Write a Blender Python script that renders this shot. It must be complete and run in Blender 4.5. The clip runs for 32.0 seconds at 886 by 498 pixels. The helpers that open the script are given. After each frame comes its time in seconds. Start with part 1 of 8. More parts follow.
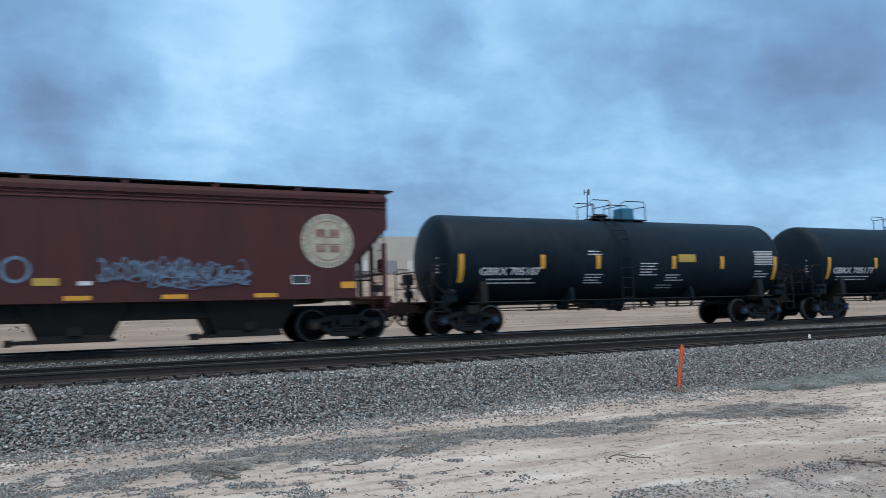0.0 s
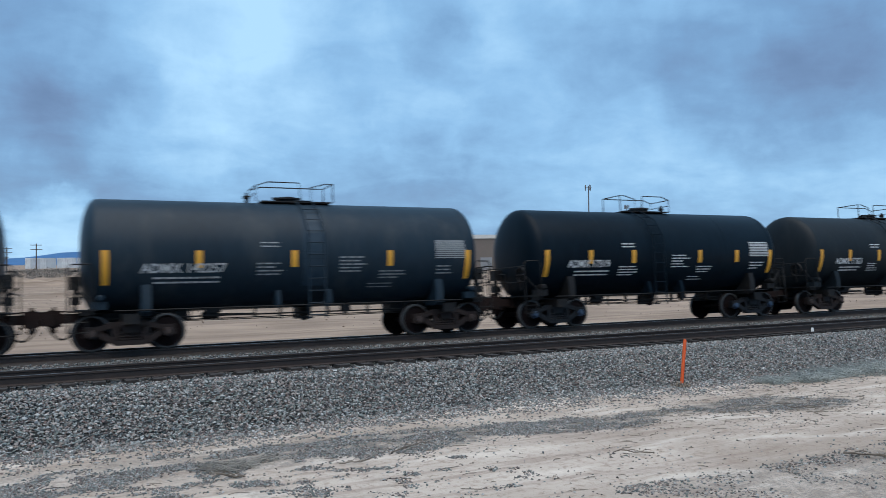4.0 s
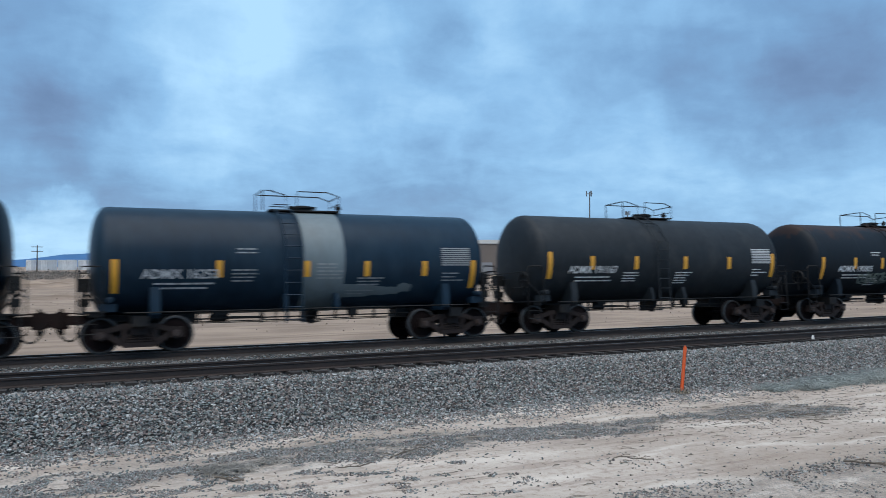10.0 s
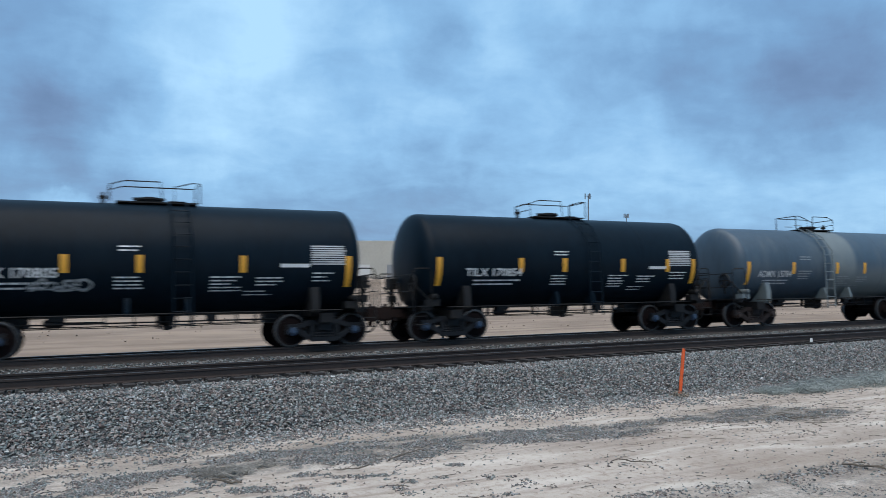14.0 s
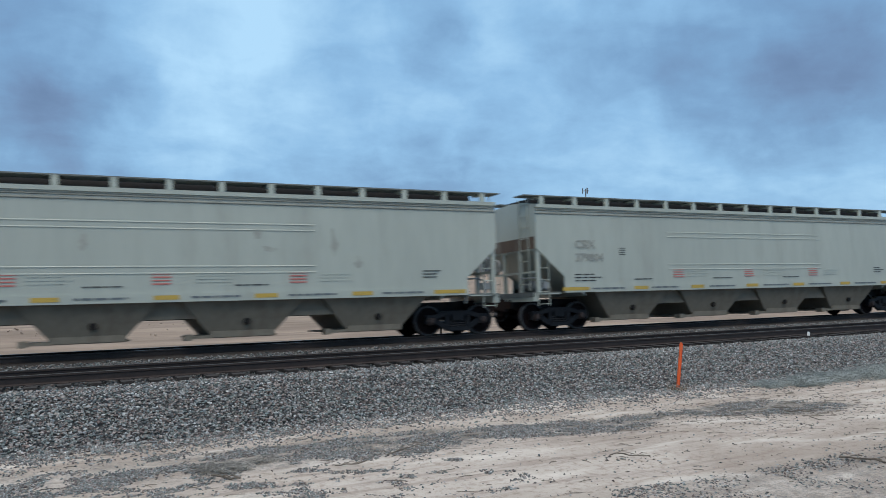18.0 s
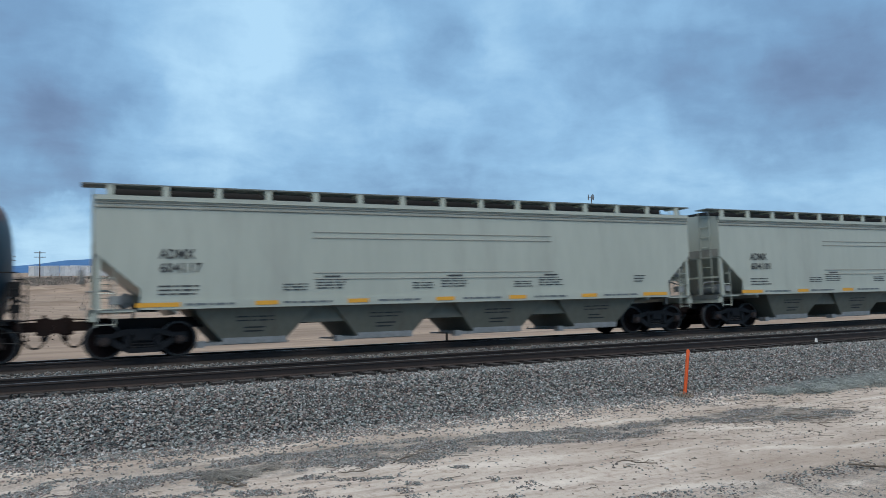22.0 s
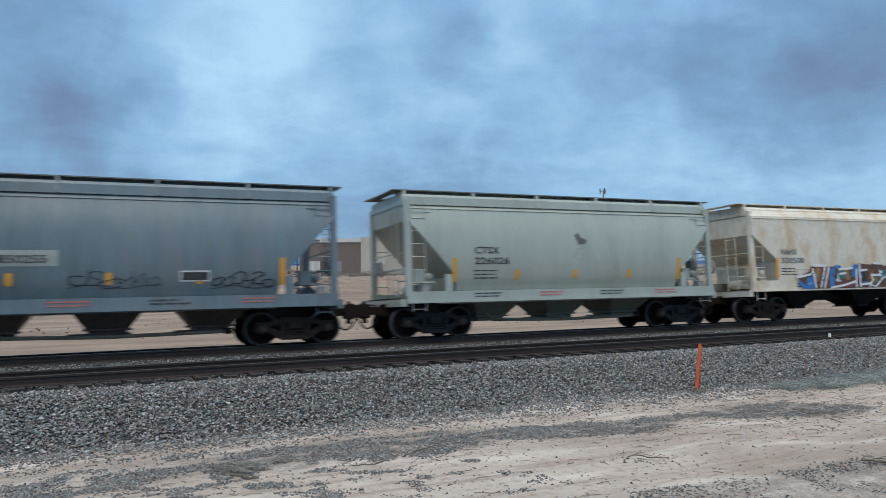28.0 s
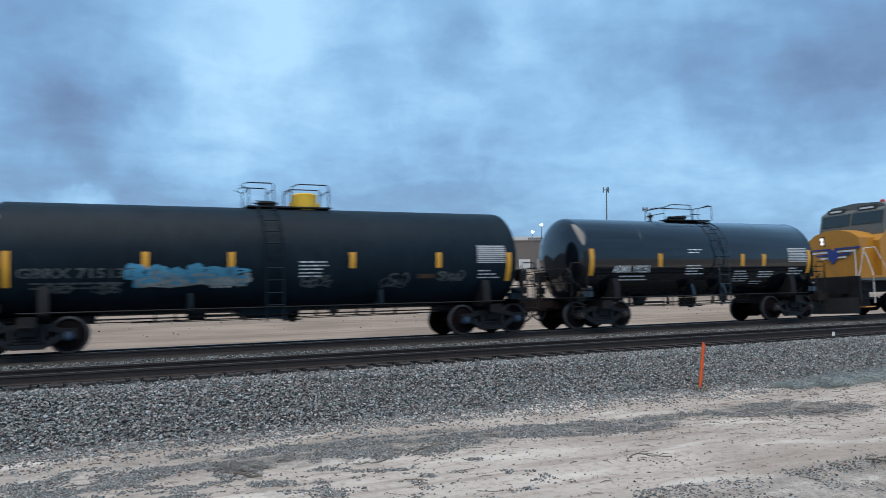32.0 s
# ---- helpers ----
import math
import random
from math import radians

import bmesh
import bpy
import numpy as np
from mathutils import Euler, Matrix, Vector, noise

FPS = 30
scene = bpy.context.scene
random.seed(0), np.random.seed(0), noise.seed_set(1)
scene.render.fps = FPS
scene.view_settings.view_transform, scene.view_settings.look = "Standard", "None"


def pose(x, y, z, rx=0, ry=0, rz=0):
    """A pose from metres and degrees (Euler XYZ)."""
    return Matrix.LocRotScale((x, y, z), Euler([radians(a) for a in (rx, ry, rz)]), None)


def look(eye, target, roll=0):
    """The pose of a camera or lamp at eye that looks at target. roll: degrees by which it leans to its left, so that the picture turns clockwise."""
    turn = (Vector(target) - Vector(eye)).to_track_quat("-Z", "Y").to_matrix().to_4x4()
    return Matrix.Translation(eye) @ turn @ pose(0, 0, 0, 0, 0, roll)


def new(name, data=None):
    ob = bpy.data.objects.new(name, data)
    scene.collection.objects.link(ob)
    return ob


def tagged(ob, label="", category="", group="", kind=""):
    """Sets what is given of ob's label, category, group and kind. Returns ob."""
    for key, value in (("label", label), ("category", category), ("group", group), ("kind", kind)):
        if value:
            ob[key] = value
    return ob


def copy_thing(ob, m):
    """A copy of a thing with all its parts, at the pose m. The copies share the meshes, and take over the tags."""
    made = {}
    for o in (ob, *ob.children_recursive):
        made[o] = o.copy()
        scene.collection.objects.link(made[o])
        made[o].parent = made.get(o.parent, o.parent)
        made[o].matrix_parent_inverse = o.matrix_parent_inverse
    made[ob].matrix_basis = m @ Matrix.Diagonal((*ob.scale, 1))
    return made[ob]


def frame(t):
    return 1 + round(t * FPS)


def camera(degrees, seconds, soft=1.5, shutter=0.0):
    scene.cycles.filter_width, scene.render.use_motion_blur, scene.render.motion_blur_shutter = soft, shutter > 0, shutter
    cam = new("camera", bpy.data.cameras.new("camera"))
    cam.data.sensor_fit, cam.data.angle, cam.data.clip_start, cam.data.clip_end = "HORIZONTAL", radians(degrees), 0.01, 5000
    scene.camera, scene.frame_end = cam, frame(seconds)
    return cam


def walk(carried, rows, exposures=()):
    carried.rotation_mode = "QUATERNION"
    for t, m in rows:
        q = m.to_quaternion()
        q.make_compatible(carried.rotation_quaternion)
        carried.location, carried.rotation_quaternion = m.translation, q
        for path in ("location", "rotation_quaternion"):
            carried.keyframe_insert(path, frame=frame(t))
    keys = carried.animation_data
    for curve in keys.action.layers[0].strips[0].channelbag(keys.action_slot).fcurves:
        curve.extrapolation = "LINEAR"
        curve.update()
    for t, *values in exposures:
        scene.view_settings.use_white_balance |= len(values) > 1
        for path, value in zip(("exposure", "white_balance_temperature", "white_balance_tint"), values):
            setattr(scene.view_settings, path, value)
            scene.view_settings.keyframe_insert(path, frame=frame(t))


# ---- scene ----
S_KNOTS = ((0, 0.0), (4, 68.45), (8, 136.91), (12, 205.2), (16, 273.41), (20, 341.11), (24, 408.39), (28, 475.72), (32, 543.02))
CANT = -3.8
DURATION = 32.0


def view(yaw, pitch, roll):
    return pose(0, -21.6, 2.2, 91.375 + pitch, 0, -26.305 - yaw) @ pose(0, 0, 0, 0, 0, roll)


# ---- camera ----
cam = camera(60.7, DURATION, soft=0.6, shutter=0.25)
walk(cam, [(t, view(a, b, c)) for t, a, b, c in (
    (0, -0.106, -0.219, 0.124), (0.5, -0.122, -0.347, 0.039), (1, -0.137, -0.380, -0.042), (1.5, -0.149, -0.373, -0.100), (2, -0.143, -0.379, -0.199),
    (2.5, -0.176, -0.377, -0.310), (3, -0.221, -0.409, -0.394), (3.5, -0.268, -0.449, -0.471), (5.5, -0.072, -0.275, -0.400), (6, -0.031, -0.136, -0.409),
    (6.5, -0.159, -0.066, -0.290), (7, -0.335, -0.066, -0.220), (7.5, -0.430, -0.110, -0.140), (8, -0.434, -0.151, -0.031), (8.5, -0.328, -0.163, 0.038),
    (9, -0.244, -0.106, 0.043), (9.5, -0.245, -0.081, -0.009), (10, -0.292, -0.083, -0.044), (10.5, -0.346, -0.122, -0.079), (11, -0.323, -0.122, -0.077),
    (11.5, -0.242, -0.127, -0.126), (12, -0.073, -0.113, -0.066), (12.5, -0.000, -0.062, -0.005), (13, -0.000, -0.000, 0.000), (13.5, -0.057, 0.062, -0.010),
    (14, -0.190, 0.086, 0.064), (14.5, -0.255, 0.095, 0.030), (16.5, -0.072, -0.173, -0.077), (17, -0.004, -0.209, -0.126), (17.5, 0.006, -0.256, -0.150),
    (18, -0.018, -0.272, -0.177), (18.5, 0.046, -0.301, -0.173), (19, 0.078, -0.260, -0.156), (19.5, 0.128, -0.135, -0.148), (20, 0.193, 0.035, -0.149),
    (20.5, 0.181, 0.197, -0.162), (21, 0.066, 0.310, -0.176), (21.5, -0.157, 0.331, -0.224), (22, -0.448, 0.238, -0.276), (22.5, -0.736, 0.129, -0.286),
    (23, -0.929, 0.015, -0.259), (23.5, -0.999, -0.119, -0.203), (24, -0.963, -0.140, -0.143), (24.5, -0.974, -0.213, -0.066), (25, -1.009, -0.254, -0.012),
    (25.5, -1.080, -0.293, -0.053), (27.5, -1.239, -0.243, -0.119), (28, -1.294, -0.201, -0.199), (28.5, -1.408, -0.173, -0.194), (29, -1.486, -0.161, -0.241),
    (29.5, -1.582, -0.192, -0.220), (30, -1.580, -0.211, -0.293), (30.5, -1.612, -0.252, -0.230), (31, -1.536, -0.263, -0.278), (31.5, -1.478, -0.274, -0.275),
    (32, -1.529, -0.312, -0.201),
)], exposures=((0, 0.70, 6500, 10), (15.5, 0.70, 6500, 10), (19.5, 0.61, 6780, 10), (29, 0.61, 6740, 10), (31, 0.70, 6500, 10), (32, 0.70, 6500, 10)))

# ---- world, sun ----
world = bpy.data.worlds.new("overcast_sky")
scene.world = world
world.use_nodes = True
wn, wl = world.node_tree.nodes, world.node_tree.links
wn.clear()


def wnode(kind, **values):
    n = wn.new(kind)
    for key, value in values.items():
        n.inputs[key].default_value = value
    return n


def wmath(op, a, b=0.0):
    n = wn.new("ShaderNodeMath")
    n.operation = op
    for i, v in enumerate((a, b)):
        if isinstance(v, (int, float)):
            n.inputs[i].default_value = v
        else:
            wl.new(v, n.inputs[i])
    return n.outputs[0]


coord = wn.new("ShaderNodeTexCoord")
sep = wn.new("ShaderNodeSeparateXYZ")
wl.new(coord.outputs["Generated"], sep.inputs[0])
# cloud deck as a flat sheet overhead
height = wmath("ADD", wmath("MAXIMUM", sep.outputs["Z"], 0.0), 0.25)
flat = wn.new("ShaderNodeCombineXYZ")
wl.new(wmath("DIVIDE", sep.outputs["X"], height), flat.inputs[0])
wl.new(wmath("DIVIDE", sep.outputs["Y"], height), flat.inputs[1])
shift = wn.new("ShaderNodeVectorMath")
shift.operation = "ADD"
shift.inputs[1].default_value = (3.1, 7.7, 0.0)
wl.new(flat.outputs[0], shift.inputs[0])
big = wnode("ShaderNodeTexNoise", Scale=0.9, Detail=4.0, Roughness=0.5, Distortion=0.0)
small = wnode("ShaderNodeTexNoise", Scale=4.2, Detail=8.0, Roughness=0.58, Distortion=0.25)
wl.new(shift.outputs[0], big.inputs["Vector"])
wl.new(shift.outputs[0], small.inputs["Vector"])
# wisps hanging from the cloud base, drawn out downwards
hang = wn.new("ShaderNodeMapping")
hang.inputs["Scale"].default_value = (1.0, 1.0, 0.75)
wl.new(coord.outputs["Generated"], hang.inputs[0])
wisp = wnode("ShaderNodeTexNoise", Scale=13.0, Detail=7.0, Roughness=0.55, Distortion=0.4)
wl.new(hang.outputs[0], wisp.inputs["Vector"])
mix_clouds = wmath("ADD", wmath("ADD", wmath("MULTIPLY", big.outputs["Fac"], 0.20), 0.305), wmath("MULTIPLY", small.outputs["Fac"], 0.22))
mix_clouds = wmath("ADD", mix_clouds, wmath("MULTIPLY", wisp.outputs["Fac"], 0.13))
# the deck's edges are ragged: the direction is stirred before thick and thin parts are laid out
stir = wnode("ShaderNodeTexNoise", Scale=7.0, Detail=6.0, Roughness=0.6)
wl.new(coord.outputs["Generated"], stir.inputs["Vector"])
centre = wn.new("ShaderNodeVectorMath")
centre.operation = "SUBTRACT"
wl.new(stir.outputs["Color"], centre.inputs[0])
centre.inputs[1].default_value = (0.5, 0.5, 0.5)
scaled = wn.new("ShaderNodeVectorMath")
scaled.operation = "SCALE"
wl.new(centre.outputs[0], scaled.inputs[0])
scaled.inputs["Scale"].default_value = 0.13
stirred = wn.new("ShaderNodeVectorMath")
stirred.operation = "ADD"
wl.new(coord.outputs["Generated"], stirred.inputs[0])
wl.new(scaled.outputs[0], stirred.inputs[1])
unit = wn.new("ShaderNodeVectorMath")
unit.operation = "NORMALIZE"
wl.new(stirred.outputs[0], unit.inputs[0])
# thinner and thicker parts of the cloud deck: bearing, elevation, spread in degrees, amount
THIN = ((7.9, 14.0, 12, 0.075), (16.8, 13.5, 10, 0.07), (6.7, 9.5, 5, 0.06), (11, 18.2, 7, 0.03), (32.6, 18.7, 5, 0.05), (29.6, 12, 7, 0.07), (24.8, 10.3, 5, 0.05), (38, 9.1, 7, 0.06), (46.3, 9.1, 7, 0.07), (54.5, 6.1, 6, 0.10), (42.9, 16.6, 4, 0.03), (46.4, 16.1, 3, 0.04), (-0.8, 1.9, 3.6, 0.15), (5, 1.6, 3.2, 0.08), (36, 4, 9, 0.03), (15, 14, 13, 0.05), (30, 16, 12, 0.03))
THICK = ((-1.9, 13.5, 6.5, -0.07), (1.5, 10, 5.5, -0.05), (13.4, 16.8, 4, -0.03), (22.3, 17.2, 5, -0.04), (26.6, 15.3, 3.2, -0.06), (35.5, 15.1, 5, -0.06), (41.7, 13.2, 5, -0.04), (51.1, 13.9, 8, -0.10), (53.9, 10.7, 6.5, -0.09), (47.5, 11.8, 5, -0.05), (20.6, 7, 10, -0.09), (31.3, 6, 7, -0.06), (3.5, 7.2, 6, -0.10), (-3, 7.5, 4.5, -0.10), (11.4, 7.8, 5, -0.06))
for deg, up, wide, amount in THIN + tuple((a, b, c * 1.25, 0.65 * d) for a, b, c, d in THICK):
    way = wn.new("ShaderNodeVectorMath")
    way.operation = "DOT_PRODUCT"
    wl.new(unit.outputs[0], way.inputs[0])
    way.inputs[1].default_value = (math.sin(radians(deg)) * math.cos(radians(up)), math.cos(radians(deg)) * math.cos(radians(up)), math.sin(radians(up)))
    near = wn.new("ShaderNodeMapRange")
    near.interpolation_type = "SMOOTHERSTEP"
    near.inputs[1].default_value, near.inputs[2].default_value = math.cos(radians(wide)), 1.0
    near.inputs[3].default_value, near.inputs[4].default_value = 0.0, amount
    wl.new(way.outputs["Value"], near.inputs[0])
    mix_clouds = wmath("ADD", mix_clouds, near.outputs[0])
ramp = wn.new("ShaderNodeValToRGB")
for place, colour in ((0.32, (0.070, 0.118, 0.215, 1)), (0.76, (0.29, 0.48, 0.66, 1))):
    ramp.color_ramp.elements[0 if place < 0.5 else 1].position = place
    ramp.color_ramp.elements[0 if place < 0.5 else 1].color = colour
for place, colour in ((0.43, (0.098, 0.168, 0.295, 1)), (0.53, (0.122, 0.238, 0.40, 1)), (0.63, (0.175, 0.335, 0.525, 1))):
    ramp.color_ramp.elements.new(place).color = colour
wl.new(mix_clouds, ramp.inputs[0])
sky = wn.new("ShaderNodeTexSky")
sky.sky_type = "NISHITA"
sky.sun_disc = False
sky.sun_elevation = radians(70)
sky.sun_rotation = radians(211)
blend = wn.new("ShaderNodeMix")
blend.data_type = "RGBA"
blend.inputs["Factor"].default_value = 0.92
sky_dim = wn.new("ShaderNodeMix")
sky_dim.data_type = "RGBA"
sky_dim.blend_type = "MULTIPLY"
sky_dim.inputs["Factor"].default_value = 1.0
wl.new(sky.outputs[0], sky_dim.inputs["A"])
sky_dim.inputs["B"].default_value = (0.1, 0.1, 0.1, 1)
wl.new(sky_dim.outputs["Result"], blend.inputs["A"])
wl.new(ramp.outputs[0], blend.inputs["B"])
back = wnode("ShaderNodeBackground", Strength=1.0)
wl.new(blend.outputs["Result"], back.inputs["Color"])
wout = wn.new("ShaderNodeOutputWorld")
wl.new(back.outputs[0], wout.inputs[0])

sun = new("sun", bpy.data.lights.new("sun", "SUN"))
sun.data.energy, sun.data.angle, sun.data.color = 2.1, radians(70), (1.0, 0.93, 0.84)
sun.matrix_world = look((-15, -25, 80), (0, 0, 0))
scene.view_settings.exposure = 0.7

# ---- materials ----


def material(name, color, rough=0.6, metal=0.0, vary=0.18, scale=3.0, bump=0.0, bump_scale=40.0, dirt=None, dirt_amount=0.5, streak=1.0, spec=0.5, rust=None, rust_from=3.0):
    """A painted or raw surface: two scales of variation, stains of a second colour, fine relief."""
    m = bpy.data.materials.new(name)
    m.use_nodes = True
    n, l = m.node_tree.nodes, m.node_tree.links
    b = n["Principled BSDF"]
    b.inputs["Roughness"].default_value, b.inputs["Metallic"].default_value = rough, metal
    b.inputs["Specular IOR Level"].default_value = spec
    tc = n.new("ShaderNodeTexCoord")
    mp = n.new("ShaderNodeMapping")
    mp.inputs["Scale"].default_value = (1, 1, 1 / streak)
    l.new(tc.outputs["Object"], mp.inputs[0])
    n1, n2 = n.new("ShaderNodeTexNoise"), n.new("ShaderNodeTexNoise")
    for k, s, d in ((n1, scale * 0.3, 4), (n2, scale * 4, 6)):
        k.inputs["Scale"].default_value, k.inputs["Detail"].default_value = s, d
        k.inputs["Roughness"].default_value = 0.6
        l.new(mp.outputs[0], k.inputs["Vector"])
    add = n.new("ShaderNodeMath")
    add.operation = "ADD"
    l.new(n1.outputs["Fac"], add.inputs[0])
    l.new(n2.outputs["Fac"], add.inputs[1])
    rg = n.new("ShaderNodeMapRange")
    rg.inputs["From Min"].default_value, rg.inputs["From Max"].default_value = 0.6, 1.4
    rg.inputs["To Min"].default_value, rg.inputs["To Max"].default_value = 1 - vary, 1 + vary
    l.new(add.outputs[0], rg.inputs["Value"])
    mul = n.new("ShaderNodeMix")
    mul.data_type, mul.blend_type = "RGBA", "MULTIPLY"
    mul.inputs["Factor"].default_value = 1.0
    mul.inputs["A"].default_value = (*color, 1)
    comb = n.new("ShaderNodeCombineColor")
    for i in range(3):
        l.new(rg.outputs[0], comb.inputs[i])
    l.new(comb.outputs[0], mul.inputs["B"])
    result = mul.outputs["Result"]
    if dirt:
        n3 = n.new("ShaderNodeTexNoise")
        n3.inputs["Scale"].default_value, n3.inputs["Detail"].default_value = scale * 0.8, 8
        n3.inputs["Roughness"].default_value = 0.68
        l.new(mp.outputs[0], n3.inputs["Vector"])
        r3 = n.new("ShaderNodeMapRange")
        r3.inputs["From Min"].default_value, r3.inputs["From Max"].default_value = 0.62 - 0.22 * dirt_amount, 0.85 - 0.22 * dirt_amount
        l.new(n3.outputs["Fac"], r3.inputs["Value"])
        mx = n.new("ShaderNodeMix")
        mx.data_type = "RGBA"
        l.new(r3.outputs[0], mx.inputs["Factor"])
        l.new(result, mx.inputs["A"])
        mx.inputs["B"].default_value = (*dirt, 1)
        result = mx.outputs["Result"]
    if rust:
        # rust creeping down from the crown of a tank
        sx = n.new("ShaderNodeSeparateXYZ")
        l.new(tc.outputs["Object"], sx.inputs[0])
        crown = n.new("ShaderNodeMapRange")
        crown.inputs["From Min"].default_value, crown.inputs["From Max"].default_value = rust_from, rust_from + 0.95
        crown.inputs["To Min"].default_value, crown.inputs["To Max"].default_value = -0.24, 0.22
        l.new(sx.outputs["Z"], crown.inputs["Value"])
        nr = n.new("ShaderNodeTexNoise")
        nr.inputs["Scale"].default_value, nr.inputs["Detail"].default_value, nr.inputs["Roughness"].default_value = 1.3, 8, 0.66
        l.new(tc.outputs["Object"], nr.inputs["Vector"])
        both = n.new("ShaderNodeMath")
        l.new(crown.outputs[0], both.inputs[0])
        l.new(nr.outputs["Fac"], both.inputs[1])
        cut = n.new("ShaderNodeMapRange")
        cut.inputs["From Min"].default_value, cut.inputs["From Max"].default_value = 0.57, 0.68
        cut.inputs["To Max"].default_value = 0.85
        l.new(both.outputs[0], cut.inputs["Value"])
        mr = n.new("ShaderNodeMix")
        mr.data_type = "RGBA"
        l.new(cut.outputs[0], mr.inputs["Factor"])
        l.new(result, mr.inputs["A"])
        mr.inputs["B"].default_value = (*rust, 1)
        result = mr.outputs["Result"]
    l.new(result, b.inputs["Base Color"])
    if bump:
        nb = n.new("ShaderNodeTexNoise")
        nb.inputs["Scale"].default_value, nb.inputs["Detail"].default_value = bump_scale, 5
        l.new(tc.outputs["Object"], nb.inputs["Vector"])
        bp = n.new("ShaderNodeBump")
        bp.inputs["Strength"].default_value, bp.inputs["Distance"].default_value = bump, 0.02
        l.new(nb.outputs["Fac"], bp.inputs["Height"])
        l.new(bp.outputs[0], b.inputs["Normal"])
    return m


M_BLACK = material("black_tank_paint", (0.0032, 0.0082, 0.0138), 0.42, vary=0.35, scale=1.2, dirt=(0.0055, 0.0115, 0.0175), dirt_amount=0.35, streak=3, spec=0.08)
M_DUSTBLACK = material("dust_filmed_black_paint", (0.0068, 0.0140, 0.0210), 0.5, vary=0.4, scale=0.9, dirt=(0.013, 0.0225, 0.030), dirt_amount=0.5, streak=1.5, spec=0.10)
M_GLOSS = material("glossy_black_paint", (0.004, 0.006, 0.009), 0.07, spec=0.2, vary=0.2, scale=1.2, dirt=(0.006, 0.007, 0.009), dirt_amount=0.15)
M_GLOSS.node_tree.nodes["Principled BSDF"].inputs["Coat Weight"].default_value = 1.0
M_GLOSS.node_tree.nodes["Principled BSDF"].inputs["Coat Roughness"].default_value = 0.035
M_GLOSS.node_tree.nodes["Principled BSDF"].inputs["Coat IOR"].default_value = 1.52
M_GREY = material("grey_blue_tank_paint", (0.0195, 0.037, 0.056), 0.42, spec=0.16, vary=0.35, scale=0.9, dirt=(0.036, 0.056, 0.074), dirt_amount=0.45, streak=2)
M_GREYM = material("slate_blue_tank_paint", (0.0100, 0.0235, 0.040), 0.42, spec=0.14, vary=0.3, scale=1.0, dirt=(0.020, 0.038, 0.055), dirt_amount=0.45, streak=3)
M_GREYD = material("dark_grey_blue_tank_paint", (0.0105, 0.0215, 0.033), 0.46, spec=0.16, vary=0.25, scale=1.4, dirt=(0.03, 0.04, 0.048), dirt_amount=0.5, streak=4)
M_OLIVE = material("dull_olive_black_paint", (0.007, 0.0115, 0.0155), 0.55, spec=0.18, vary=0.3, scale=1.4, dirt=(0.016, 0.021, 0.023), dirt_amount=0.5, streak=3)
M_BROWNT = material("brown_stained_black_paint", (0.008, 0.0085, 0.0095), 0.6, spec=0.15, vary=0.35, scale=1.3, dirt=(0.018, 0.012, 0.0105), dirt_amount=0.4, streak=2)
M_RUSTGREY = material("rusting_blue_grey_paint", (0.042, 0.068, 0.084), 0.55, spec=0.25, vary=0.25, scale=1.4, dirt=(0.070, 0.094, 0.104), dirt_amount=0.6, streak=4, rust=(0.082, 0.040, 0.034), rust_from=2.72)
M_RUSTDARK = material("rusting_dark_grey_paint", (0.026, 0.052, 0.074), 0.5, spec=0.25, vary=0.25, scale=1.4, dirt=(0.038, 0.068, 0.088), dirt_amount=0.5, streak=4, rust=(0.10, 0.046, 0.032), rust_from=2.72)
M_BROWNTOP = material("brown_topped_black_paint", (0.006, 0.010, 0.015), 0.55, spec=0.18, vary=0.3, scale=1.3, dirt=(0.011, 0.014, 0.018), dirt_amount=0.4, streak=2, rust=(0.030, 0.017, 0.0135), rust_from=2.8)
M_FOULED = material("oily_fouled_ballast", (0.024, 0.019, 0.016), 0.85, vary=0.4, scale=8, bump=0.8, bump_scale=30, dirt=(0.04, 0.034, 0.03), dirt_amount=0.4)
M_BAND = material("light_grey_patch_paint", (0.115, 0.15, 0.165), 0.55, vary=0.2, scale=2, dirt=(0.10, 0.12, 0.13), streak=3)
M_SAGE = material("pale_sage_paint", (0.345, 0.375, 0.325), 0.34, spec=0.75, vary=0.1, scale=1.0, dirt=(0.265, 0.275, 0.24), dirt_amount=0.35, streak=5)
M_CREAM = material("pale_cream_grey_paint", (0.335, 0.365, 0.32), 0.36, spec=0.75, vary=0.1, scale=1.0, dirt=(0.255, 0.265, 0.225), dirt_amount=0.35, streak=5)
M_MINT = material("pale_mint_grey_paint", (0.335, 0.375, 0.335), 0.34, spec=0.75, vary=0.1, scale=1.0, dirt=(0.255, 0.28, 0.25), dirt_amount=0.35, streak=5)
M_MINTD = material("dulled_mint_grey_paint", (0.315, 0.355, 0.315), 0.30, spec=0.9, vary=0.12, scale=1.0, dirt=(0.225, 0.245, 0.22), dirt_amount=0.4, streak=5)
M_STEEL_HOPPER = material("weathered_blue_grey_paint", (0.105, 0.148, 0.170), 0.42, vary=0.3, scale=1.0, dirt=(0.165, 0.18, 0.19), dirt_amount=0.5, streak=5)
M_WHITE_HOPPER = material("stained_white_paint", (0.60, 0.575, 0.50), 0.6, vary=0.15, scale=1.6, dirt=(0.47, 0.34, 0.19), dirt_amount=0.75, streak=1.6)
